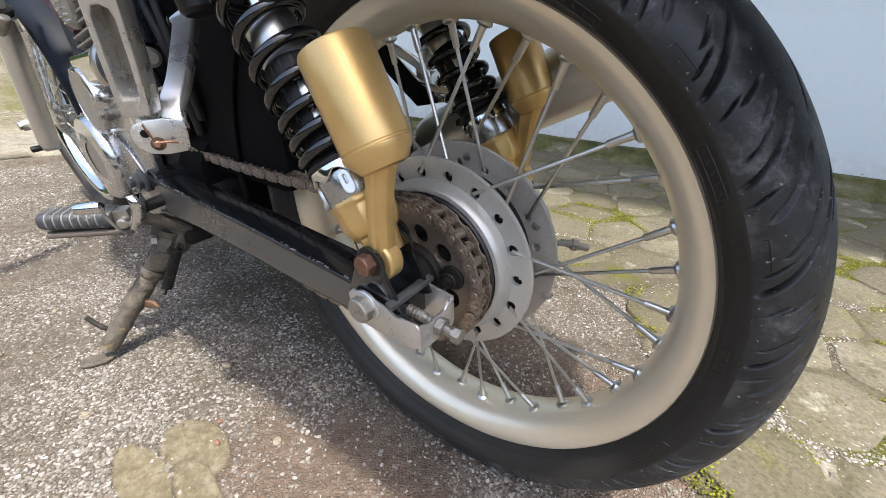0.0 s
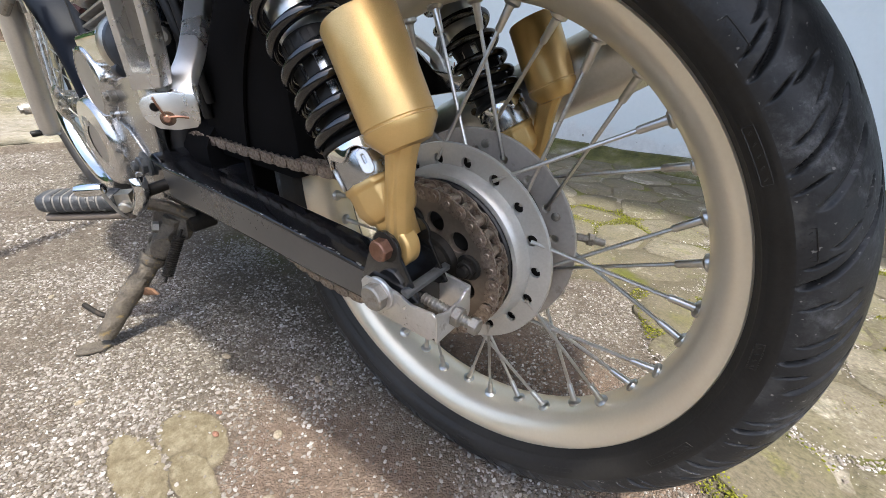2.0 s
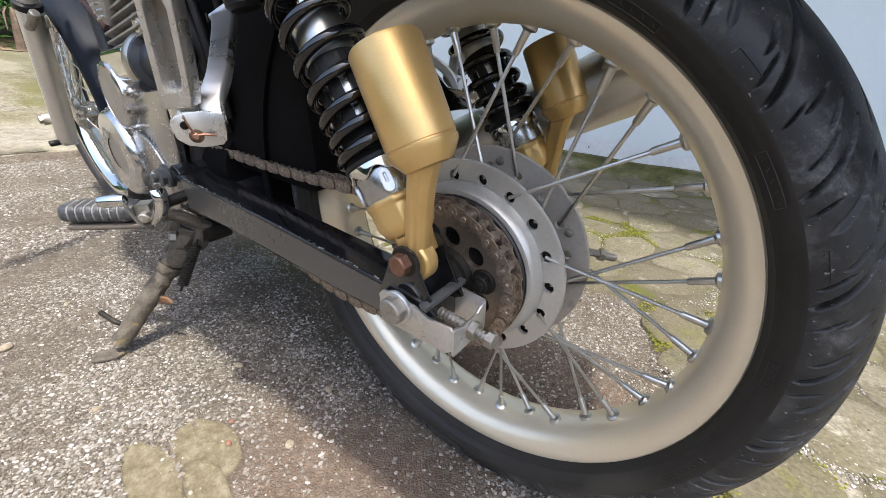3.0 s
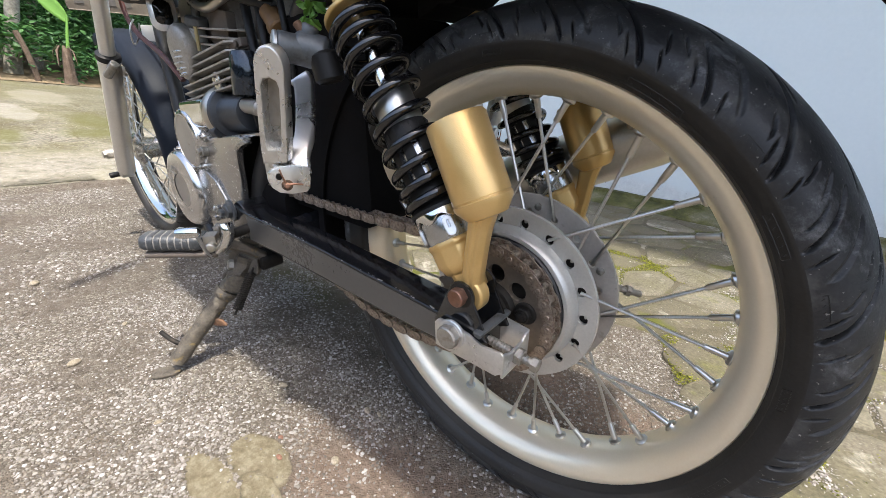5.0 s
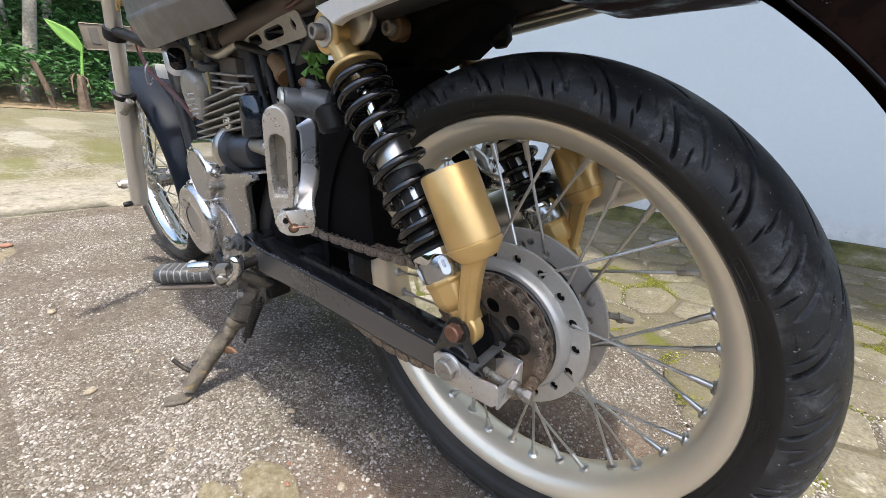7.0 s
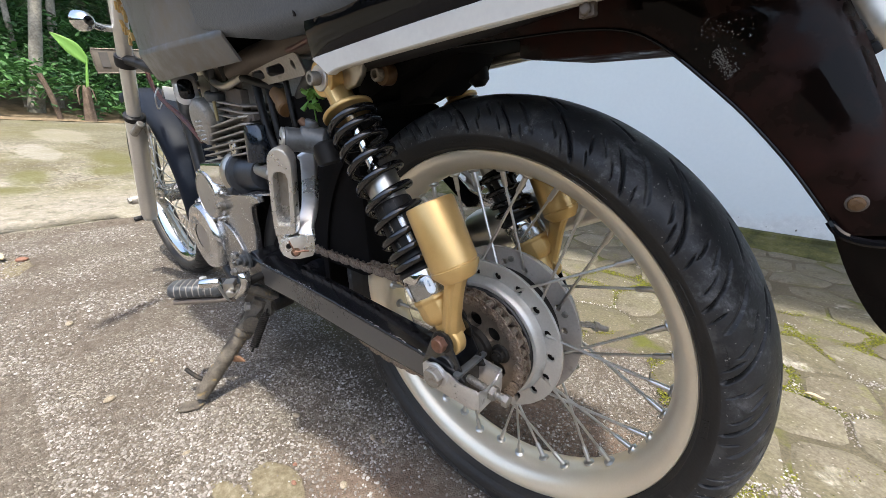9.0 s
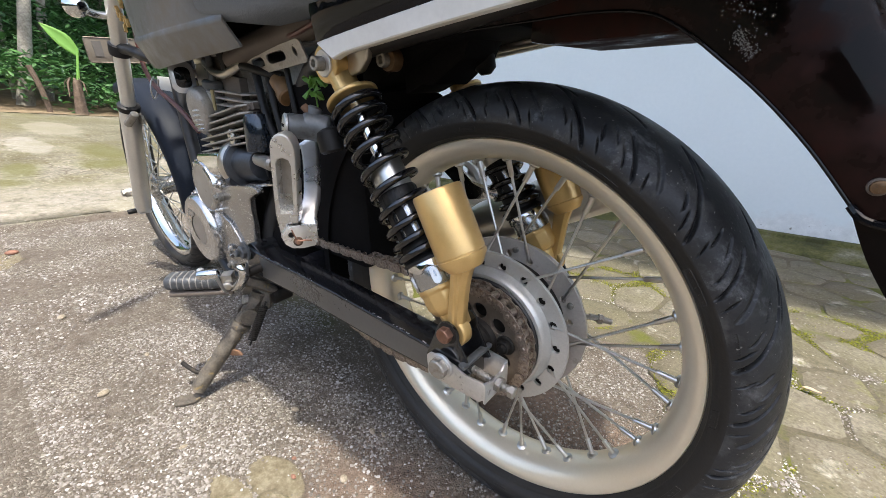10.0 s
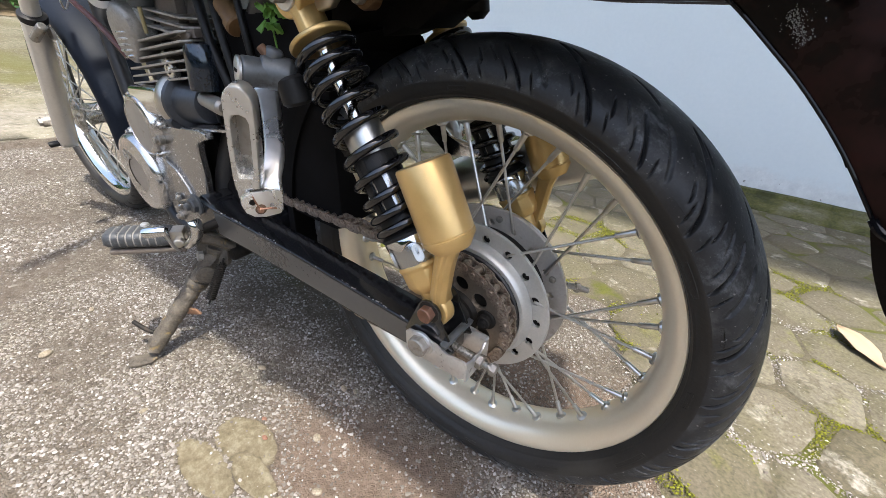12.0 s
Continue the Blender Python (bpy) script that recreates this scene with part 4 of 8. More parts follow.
chain = part("chain", link_shape(True), M["chain"], bike, "rusty roller chain")
outer_mesh = chain.data
inner_mesh = part("link", link_shape(False), M["chain"], chain).data
bpy.data.objects.remove(bpy.data.objects["link"])
base = None
for i in range(count):
    p, q = on_loop(dist[-1] * i / count), on_loop(dist[-1] * (i + 1) / count)
    d = (q - p).normalized()
    mm = Matrix.Translation(((p + q) / 2) + Vector((0, -0.0575, 0))) @ Matrix(((d.x, 0, -d.z, 0), (0, 1, 0, 0), (d.z, 0, d.x, 0), (0, 0, 0, 1)))
    if i == 0:
        chain.matrix_basis, base = mm, mm.inverted()
        continue
    ob = new("link", outer_mesh if i % 2 == 0 else inner_mesh)
    ob.parent = chain
    ob.matrix_basis = base @ mm

# swinging arm
def arm_side(s):
    b = Build()
    sec = [(-0.445, 0.028, 0.022), (-0.39, 0.024, 0.022), (-0.30, 0.0245, 0.021), (-0.20, 0.0225, 0.0205), (-0.09, 0.0175, 0.019), (-0.015, 0.014, 0.0165), (0.028, 0.011, 0.0135)]
    vs, fs = [], []
    for x, zt, hh in sec:
        vs += [(x, s * 0.120, zt), (x, s * 0.082, zt), (x, s * 0.082, zt - 2 * hh), (x, s * 0.120, zt - 2 * hh)]
    for i in range(len(sec) - 1):
        fs += [(4 * i + k, 4 * i + (k + 1) % 4, 4 * i + 4 + (k + 1) % 4, 4 * i + 4 + k) for k in range(4)]
    fs += [(3, 2, 1, 0), tuple(4 * (len(sec) - 1) + k for k in range(4))]
    return b.add(vs, fs)


b = arm_side(-1)
b.add(*[(x.v, x.f) for x in [arm_side(1)]][0])
b.rod((-0.43, -0.115, 0.010), (-0.43, 0.115, 0.010), 0.024, 24)
b.rod((-0.33, -0.09, 0.004), (-0.33, 0.09, 0.004), 0.020, 20)
swingarm = part("swingarm", b, M["swing"], bike, "glossy black box-section swinging arm, scuffed", 0.0024, steps=3)
wr = random.Random(31)
b = Build()
for k in range(55):
    x = -0.425 + 0.44 * wr.random()
    z = 0.0245 - 0.0115 * max(0.0, (x + 0.30) / 0.31) ** 1.3
    b.box((0.0012 + 0.009 * wr.random() ** 3, 0.0007 + 0.0008 * wr.random(), 0.0005), pose(x, -0.1185 + 0.0018 * wr.random() ** 2, z - 0.0002, 0, 2.6, wr.uniform(-12, 12)))
tagged(part("edge_wear", b, M["bracket"], swingarm, "bare metal showing through chipped edges"), kind="stuff")
b = Build().lathe([(0.0165, 0), (0.0165, 0.003), (0.015, 0.004)], side(-0.440, -0.1205, 0.020), 24).hexagon(0.0115, 0.004, 0.011, side(-0.440, -0.1205, 0.020)).lathe([(0.006, 0.013), (0.006, 0.018), (0.005, 0.019)], side(-0.440, -0.1205, 0.020), 14)
part("pivot_bolt", b, M["bluegrey"], swingarm, "worn hexagonal pivot bolt")
# thin added plates that make the sides greyer: dust plus painted bounce light
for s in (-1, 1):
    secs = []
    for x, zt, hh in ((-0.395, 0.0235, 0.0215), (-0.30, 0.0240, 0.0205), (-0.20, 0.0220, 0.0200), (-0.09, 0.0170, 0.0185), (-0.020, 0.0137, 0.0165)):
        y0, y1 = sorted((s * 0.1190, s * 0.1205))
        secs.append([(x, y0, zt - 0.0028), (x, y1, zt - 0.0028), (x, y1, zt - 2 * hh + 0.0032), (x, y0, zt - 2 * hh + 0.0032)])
    part("arm_side", loft(secs), M["arm"], swingarm, "thin plate on the arm's side, dust and bounced light in its grey")
# chain adjuster: a folded, plated channel over the arm's end
b = Build()
th = 0.0028
b.prism([(-0.017, -0.0175), (0.050, -0.0175), (0.0565, -0.012), (0.0565, 0.006), (0.0535, 0.0085), (0.034, 0.0065), (0.020, 0.0115), (0.004, 0.0135), (-0.013, 0.0135), (-0.018, 0.008)], 0.1240, 0.1240 + th, AX)
b.prism([(-0.1262, -0.0175), (-0.0860, -0.0175), (-0.0840, -0.014), (-0.0840, 0.008), (-0.090, 0.0085), (-0.096, 0.0040), (-0.114, 0.0030), (-0.121, 0.0065), (-0.1262, 0.0075)], 0, th, Matrix(((0, 0, 1, 0.0545), (1, 0, 0, 0), (0, 1, 0, 0), (0, 0, 0, 1))))
b.prism([(-0.0, -0.0195), (0.052, -0.0195), (0.0565, -0.015), (0.0565, 0.010), (0.02, 0.0135), (0.0, 0.0135)], 0.0825, 0.0825 + th, AX)
part("chain_adjuster", b, M["bracket"], swingarm, "worn plated U-shaped chain adjuster", 0.0012)
b = Build().box((0.006, 0.05, 0.004), pose(0.0315, -0.1045, 0.0165, 0, 8)).prism([(0.0, -0.128), (0.0065, -0.128), (0.0065, -0.083), (0.0, -0.083)], 0.0150, 0.0178, pose(0.026, 0, 0))
part("adjuster_strap", b, M["bluegrey"], swingarm, "", 0.0006)
b = Build().rod((0.018, -0.105, -0.001), (0.0745, -0.105, -0.0056), 0.0040, 14, edge=0.001)
for i in range(16):
    u = 0.018 + i * 0.0034
    b.lathe([(0.0038, -0.0009), (0.0046, 0), (0.0038, 0.0009)], along((u, -0.105, -0.001 - (u - 0.018) * 0.082), (u + 1, -0.105, -0.001 - (u - 0.018 + 1) * 0.082)), 14)
part("adjuster_screw", b, M["bolt"], swingarm, "threaded adjuster screw")
ax = along((0.0576, -0.105, -0.0042), (0.0800, -0.105, -0.0060))
part("lock_nut", Build().hexagon(0.0078, 0.0, 0.0060, ax), M["bolt"], swingarm)
part("screw_head", Build().hexagon(0.0066, 0.0150, 0.0210, ax), M["bolt"], swingarm)
p = side(0.0040, -0.1268, 0.0055)
b = Build().lathe([(0.0138, 0), (0.0138, 0.0022), (0.0130, 0.003)], p, 28)
axle_nut = part("axle_washer", b, M["bracket"], swingarm)
part("axle_bolt", Build().hexagon(0.0110, 0.003, 0.0115, p @ pose(0, 0, 0, 0, 0, 14)), M["bolt"], axle_nut, "worn hexagonal axle bolt head")
# shock bracket welded on the arm: two plates with rounded tops, the eye between them
tab = [(-0.022, 0.006)] + [(0.008 + 0.0135 * math.cos(radians(a)), 0.043 + 0.0135 * math.sin(radians(a))) for a in range(165, -16, -15)] + [(0.038, 0.008), (0.030, 0.004)]
for y in (0.0865, 0.1195, -0.0895, -0.1225):
    part("shock_bracket", Build().prism(tab, y, y + 0.0030, AX), M["swing"], swingarm, "", 0.0008)


def sector(b, m, r0, r1, a0, a1, z0, z1, n=4):
    """A block cut from a ring between two radii, two angles in degrees and two heights."""
    arc = [radians(a0 + (a1 - a0) * i / n) for i in range(n + 1)]
    return b.prism([(r1 * math.cos(a), r1 * math.sin(a)) for a in arc] + [(r0 * math.cos(a), r0 * math.sin(a)) for a in reversed(arc)], z0, z1, m)


def shock_absorber(s, label):
    """Left (s=1) or right (s=-1) damper: built for the left and mirrored across the machine's middle."""
    mir = Matrix.Diagonal((1, s, 1, 1))
    topp, bot = Vector((-0.161, -0.095, 0.298)), Vector((0.008, -0.102, 0.044))
    m = along(topp, bot, (0, 1, 0))
    ln = (bot - topp).length

    def fin(b):
        b.v = [tuple(mir @ Vector(p)) for p in b.v]
        return b

    b = Build()
    b.lathe([(0.0225, 0.2565), (0.0252, 0.2585), (0.0256, 0.2615), (0.0240, 0.2640), (0.0240, 0.2780), (0.0200, 0.2860), (0.0170, 0.2890), (0.011, 0.2905)], m @ pose(0, 0, 0, 0, 0, 12), 10)
    body = part("shock_absorber", fin(b), M["gold"], bike, label, 0.0012)
    # arm to the reservoir and the lower fork
    ex = m.to_3x3() @ Vector((1, 0, 0))
    if ex.x < 0:
        ex = -ex
    ez = (bot - topp).normalized()
    RES = Vector((-0.0100, -0.112, 0.1865))
    RBOT = Vector((0.0212, -0.112, 0.1243))
    b = Build()
    secs = []
    bar = smooth_path([(0.0195, -0.1115, 0.1225), (0.0170, -0.1115, 0.108), (0.0142, -0.112, 0.080), (0.0118, -0.111, 0.058), (0.0108, -0.109, 0.042), (0.0112, -0.108, 0.036), (0.0112, -0.107, 0.0310)], 3)
    for i, p in enumerate(bar):
        u = i / (len(bar) - 1)
        d = (bar[min(i + 1, len(bar) - 1)] - bar[max(i - 1, 0)]).normalized()
        w = d.cross(Vector((0, 1, 0))).normalized()
        hw = (0.0122 - 0.0030 * min(1, u / 0.25) + 0.0012 * max(0, u - 0.5)) * (1.0 if u < 0.93 else 0.62)
        ht = 0.0082 * (1.0 if u < 0.93 else 0.75)
        secs.append([tuple(p + w * x * hw + Vector((0, y * ht, 0))) for x, y in ((-1, -0.35), (-0.6, -0.95), (-0.26, -0.95), (-0.16, -1.18), (0.16, -1.18), (0.26, -0.95), (0.6, -0.95), (1, -0.35), (1, 0.6), (0.6, 1), (-0.6, 1), (-1, 0.6))])
    sk = loft(secs)
    b.add(sk.v, sk.f)
    b.lathe([(0.0150, -0.007), (0.0165, -0.005), (0.0165, 0.005), (0.0150, 0.007)], Matrix.Translation(bot + Vector((0.0020, -0.0085, -0.0015))) @ AX, 28)
    b.tube([bot - ez * 0.034, bot - ez * 0.018, bot + ez * 0.002], [0.0205, 0.0180, 0.0145], 12, squash=0.7)
    part("reservoir_arm", fin(b), M["gold"], body, "", 0.0008)
    b = Build().lathe([(0.0185, 0.0), (0.0228, 0.0005), (0.0240, 0.0025), (0.0240, 0.062), (0.0234, 0.0626), (0.0234, 0.0636), (0.0243, 0.0642), (0.0240, 0.0675), (0.0165, 0.0775), (0.0120, 0.0785)], along(RES, RBOT), 48)
    part("reservoir", fin(b), M["gold"], body, "satin gold gas reservoir")
    # top eye and ring
    b = Build()
    b.lathe([(0.0185, -0.0145), (0.0195, -0.0130), (0.0195, 0.0130), (0.0185, 0.0145)], Matrix.Translation(topp) @ AX, 28)
    b.tube([topp + ez * 0.004, topp + ez * 0.020, topp + ez * 0.040], [0.0175, 0.0155, 0.0160], 12, squash=0.75)
    b.lathe([(0.0160, 0.0385), (0.0272, 0.0392), (0.0288, 0.0402), (0.0288, 0.0432), (0.0276, 0.0442)], m, 40)
    part("top_mount", fin(b), M["gold"], body, "", 0.0008)
    p = Matrix.Translation(topp + Vector((0, -0.0145, 0))) @ AX
    part("top_washer", fin(Build().lathe([(0.0132, 0), (0.0132, 0.002), (0.0124, 0.003)], p, 28)), M["bracket"], body)
    b = Build().lathe([(0.0068, 0.003), (0.0072, 0.004), (0.0072, 0.0125), (0.0065, 0.0138), (0.0040, 0.0138), (0.0036, 0.0095)], p, 24)
    part("top_bolt", fin(b), M["bolt"], body, "socket-head mounting bolt")
    # rod, bright collar, threaded black body
    part("damper_rod", fin(Build().rod(topp + ez * 0.04, topp + ez * 0.13, 0.0068, 18)), M["chrome"], body, "chromed damper rod")
    b = Build().lathe([(0.010, 0.1165), (0.0175, 0.117), (0.0190, 0.1185), (0.0190, 0.150), (0.0180, 0.151)], m, 36)
    part("body_collar", fin(b), M["steel"], body, "bright collar on the damper body")
    b = Build().lathe([(0.0175, 0.148), (0.0175, 0.222)], m, 28)
    part("inner_tube", fin(b), M["zinc"], body, "bright inner tube seen through the sleeve")
    b = Build().lathe([(0.0180, 0.1500), (0.0200, 0.1505), (0.0207, 0.1520), (0.0207, 0.1660), (0.0180, 0.1662)], m, 36)
    for k in range(8):
        sector(b, m, 0.0178, 0.0207, 45 * k, 45 * k + 27, 0.1655, 0.2015)
    for k in range(16):
        sector(b, m, 0.0200, 0.0213, 22.5 * k + 4, 22.5 * k + 11, 0.1530, 0.1650, 2)
    b.lathe([(0.0178, 0.2010), (0.0207, 0.2012), (0.0210, 0.2100), (0.0222, 0.2130), (0.0222, 0.2225), (0.0272, 0.2275), (0.0272, 0.2300), (0.0250, 0.2307)], m, 36)
    part("preload_sleeve", fin(b), M["plastic"], body, "black slotted preload sleeve")
    # plated ring with a wavy lower edge over a zinc band
    n_, prof, vs = 96, ((0.0205, 0.2303), (0.0262, 0.2305), (0.0268, 0.2317), (0.0266, 0.2375), (0.0260, 0.2381), (0.0240, 0.2381)), []
    for i in range(n_):
        a = 2 * math.pi * i / n_
        for k, (r, h) in enumerate(prof):
            vs.append((r * math.cos(a), r * math.sin(a), h + (0.0028 * math.cos(7 * a) if k > 2 else 0)))
    b = Build().add(vs, [(i * 6 + k, ((i + 1) % n_) * 6 + k, ((i + 1) % n_) * 6 + k + 1, i * 6 + k + 1) for i in range(n_) for k in range(5)], m)
    part("clamp_ring", fin(b), M["chrome"], body, "chromed ring with a wavy edge")
    b = Build().lathe([(0.0200, 0.2365), (0.0232, 0.2370), (0.0236, 0.2385), (0.0236, 0.2575), (0.0225, 0.2590)], m, 40)
    part("zinc_band", fin(b), M["zinc"], body, "blue-white zinc band")
    for toward in ((-0.75, -0.65, -0.2), (0.72, -0.68, 0.2)):
        d = m.to_3x3().inverted() @ Vector(toward)
        a = math.degrees(math.atan2(d.y, d.x))
        lug = cut_plate("clamp_lug", slot(0, 0, 0.0165, 0.0078), [slot(0.002, 0, 0.0080, 0.0026)], 0.0026, 0.0005)
        lug.transform(mir @ m @ Matrix.Translation((0, 0, 0.2475)) @ pose(0, 0, 0, 0, 0, a) @ Matrix.Translation((0.0246, 0, 0)) @ pose(0, 0, 0, 0, 90))
        if s < 0:
            lug.flip_normals()
        link_mesh("clamp_lug", lug, M["bracket"], body, "slotted plated tab")
    # progressive spring
    pts, turns = [], 10.0
    for i in range(int(turns * 40) + 1):
        u = i / (turns * 40)
        gapu = u + 0.085 * math.sin(2 * math.pi * (u - 0.02)) * -0.55
        a = 2 * math.pi * turns * u + 0.6
        pts.append(m @ Vector((0.0262 * math.cos(a), 0.0262 * math.sin(a), 0.0455 + 0.1775 * gapu)))
    part("spring", fin(Build().tube(pts, 0.0041, 16)), M["spring"], body, "glossy black progressive coil spring")
    # lower bolt with washers
    p = Matrix.Translation(bot + Vector((0, -0.0187, 0))) @ AX
    w = part("lower_washer", fin(Build().lathe([(0.0115, 0), (0.0120, 0.0010), (0.0115, 0.0020)], p, 28)), M["soot"], body)
    part("lower_bolt", fin(Build().hexagon(0.0084, 0.0020, 0.0105, p @ pose(0, 0, 0, 0, 0, 8))), M["copper"], w, "copper-coloured hexagonal bolt")
    return body


shock_absorber(1, "gold and black damper with a piggyback reservoir")
shock_absorber(-1, "gold and black damper with a piggyback reservoir")


# ---- front end ----
FA = Vector((-1.215, 0, 0.008))
b = Build().lathe([(r * 1.0, h * 0.86) for r, h in RIM_PROFILE], Matrix.Translation(FA) @ AX, 120, closed=True)
front_wheel = part("front_wheel", b, M["chrome"], bike, "bright polished front rim")
tyre_mesh("tyre", front_wheel, 0.268, 0.2235, 0.040, "narrow black front tyre", 420, 48, Matrix.Translation(FA))
b = Build().lathe([(0.012, -0.055), (0.030, -0.050), (0.046, -0.040), (0.046, -0.034), (0.030, -0.028), (0.026, 0.0), (0.030, 0.028), (0.046, 0.034), (0.046, 0.040), (0.030, 0.050), (0.012, 0.055)], Matrix.Translation(FA) @ AX, 40)
part("front_hub", b, M["alloy"], front_wheel)
lace(front_wheel, 36, -93, 0.2, 0.003, 0.040, 0.037, 30, FA)

fork_dir = (Vector((-0.925, 0, 0.40)) - Vector((-1.185, 0, -0.035))).normalized()
for s in (-1, 1):
    lo = Vector((-1.190, 0.088 * s, -0.045))
    P = lambda d: lo + fork_dir * d
    b = Build().lathe([(0.015, 0.0), (0.0200, 0.006), (0.0212, 0.02), (0.0212, 0.322), (0.0200, 0.330)], along(lo, P(1)), 28)
    b.box((0.03, 0.03, 0.05), Matrix.Translation(P(0.02) + Vector((-0.014, 0, -0.004))))
    leg = part("fork_leg", b, M["leg"], bike, "dull alloy lower fork leg", 0.002)
    part("fork_seal", Build().lathe([(0.0150, 0.326), (0.0228, 0.328), (0.0234, 0.334), (0.0228, 0.340), (0.0150, 0.343)], along(lo, P(1)), 28), M["plastic"], leg, "black rubber dust seal")
    part("fork_tube", Build().rod(P(0.33), P(0.78), 0.0150, 28), M["leg"], leg, "dull grey upper fork tube")
    b = Build().lathe([(0.0148, 0.464), (0.0205, 0.465), (0.0212, 0.470), (0.0212, 0.482), (0.0205, 0.487), (0.0148, 0.488)], along(lo, P(1)), 24)
    if s < 0:
        b.tube(smooth_path([P(0.476) + Vector((0.015, 0.0, 0)), P(0.476) + Vector((0.05, 0.006, -0.006)), P(0.476) + Vector((0.13, 0.02, -0.026)), P(0.476) + Vector((0.19, 0.04, -0.030))], 5), [0.011] * 10 + [0.008] * 6, 10)
    part("fork_clamp", b, M["plastic"], leg, "black clamp with a short arm")
    b = Build().hexagon(0.010, 0, 0.010, side(-1.213, -0.113, 0.006)).rod((-1.213, -0.085, 0.006), (-1.213, -0.116, 0.006), 0.013, 16)
    part("axle_nut", b if s < 0 else mirrored(b), M["bolt"], leg)
    b = Build().rod((-1.225, 0.085 * s, -0.052), (-1.228, 0.122 * s, -0.055), 0.0075, 10, edge=0.002)
    part("leg_stud", b, M["plastic"], leg)
    b = Build().rod(P(0.288) + Vector((0.02, 0.012 * s, 0)), P(0.318) + Vector((0.045, 0.0, 0)), 0.009, 10, edge=0.002).box((0.03, 0.006, 0.02), Matrix.Translation(P(0.30) + Vector((0.035, -0.014 * s, 0))))
    part("fender_bolt", b, M["bolt"], leg, "", 0.001)

secs = []
for i in range(29):
    a = radians(-6 + 104 * i / 28)
    ca, sa = math.cos(a), math.sin(a)
    prof = [(-0.057, 0.268), (-0.058, 0.280), (-0.053, 0.293), (-0.034, 0.302), (0, 0.305), (0.034, 0.302), (0.053, 0.293), (0.058, 0.280), (0.057, 0.268)]
    secs.append([(FA.x + r * ca, y, FA.z + r * sa) for y, r in strip_section(prof, 0.0025)])
front_fender = part("front_fender", loft(secs), M["fender_blue"], bike, "blue-black satin front mudguard", angle=50)
b = Build()
for k in range(2):
    b.tube(smooth_path([(FA.x + 0.3005 * math.cos(radians(a)), -0.034 + 0.003 * k, FA.z + 0.3005 * math.sin(radians(a))) for a in (38, 42, 46)], 4), 0.0008, 6)
part("scuff_mark", b, M["bracket"], front_fender)

b = Build().prism(rounded(0.20, 0.064, 0.008), -0.0012, 0.0012, Matrix(((0, 0, 1, -1.285), (1, 0, 0, 0.018), (0, 1, 0, 0.385), (0, 0, 0, 1))))
plate = part("number_plate", b, M["plate"], bike, "weathered metal number plate with unreadable characters", 0.0006)
for k in range(4):
    b = Build().box((0.002, 0.020, 0.038), pose(-1.2830, -0.055 + 0.034 * k, 0.388))
    part("character_bar", b, M["plate_ink"], plate)
b = Build().tube([(-1.2835, -0.080, 0.354), (-1.2835, 0.116, 0.354), (-1.2835, 0.116, 0.416), (-1.2835, -0.080, 0.416)], 0.0016, 6, closed=True)
part("plate_rim", b, M["plate"], plate)


def turn_signal(at_, aim, stalk_end, label, size=1.0):
    m = along(at_, Vector(at_) + Vector(aim)) @ Matrix.Diagonal((size, size, size, 1))
    b = Build().lathe([(0.004, -0.040), (0.014, -0.038), (0.024, -0.026), (0.0295, -0.008), (0.031, 0.004), (0.0315, 0.010), (0.029, 0.012)], m, 32)
    ob = part("turn_signal", b, M["chrome"], bike, label)
    part("lens", Build().lathe([(0.0288, 0.0105), (0.027, 0.016), (0.018, 0.021), (0.004, 0.023)], m, 28), M["amber"] if "amber" in label else M["glass"], ob)
    part("stalk", Build().tube(smooth_path([at_, Vector(at_).lerp(Vector(stalk_end), 0.5) + Vector((0, 0, -0.004)), stalk_end], 5), 0.0075, 10), M["chrome"], ob)
    return ob


turn_signal((-0.895, -0.152, 0.432), (-1, -0.25, 0.1), (-0.93, -0.088, 0.425), "chromed indicator with an amber lens on the fork", 0.62)
m_ = along((-0.596, -0.098, 0.2965), (-0.596 + 0.96, -0.098 - 0.20, 0.3065), (0, 0, 1))
sq = lambda w, h: [(x, y) for x, y in rounded(w, h, min(w, h) * 0.36, 6)]
horn = part("horn", loft([[tuple(m_ @ Vector((x, y, h))) for x, y in sq(w * 0.82, w * 1.12)] for w, h in ((0.012, -0.050), (0.026, -0.044), (0.037, -0.026), (0.040, -0.002), (0.045, 0.001), (0.045, 0.005), (0.038, 0.007))]), M["horn_plate"], bike, "chromed horn bowl with a dark glass front")
part("horn_glass", loft([[tuple(m_ @ Vector((x, y, h))) for x, y in sq(w * 0.82, w * 1.12)] for w, h in ((0.0300, 0.0065), (0.026, 0.0085), (0.014, 0.0100))]), M["glass"], horn, "dark bulging glass")
part("horn_stay", Build().tube([m_ @ Vector((0, 0, -0.040)), (-0.66, -0.03, 0.312)], 0.007, 10), M["fork"], horn)

b = Build().tube(smooth_path([(-0.80, 0.0, 0.55), (-0.80, -0.06, 0.58), (-0.76, -0.14, 0.635), (-0.715, -0.24, 0.640)], 6), 0.011, 12).tube(smooth_path([(-0.80, 0.0, 0.55), (-0.80, 0.06, 0.58), (-0.76, 0.14, 0.635), (-0.715, 0.24, 0.640)], 6), 0.011, 12)
bar = part("handlebar", b, M["chrome"], bike, "chromed handlebar")
for y in (-1, 1):
    part("grip", Build().rod((-0.715, 0.235 * y, 0.640), (-0.660, 0.37 * y, 0.636), 0.018, 18, edge=0.004), M["plastic"], bar, "black rubber grip")

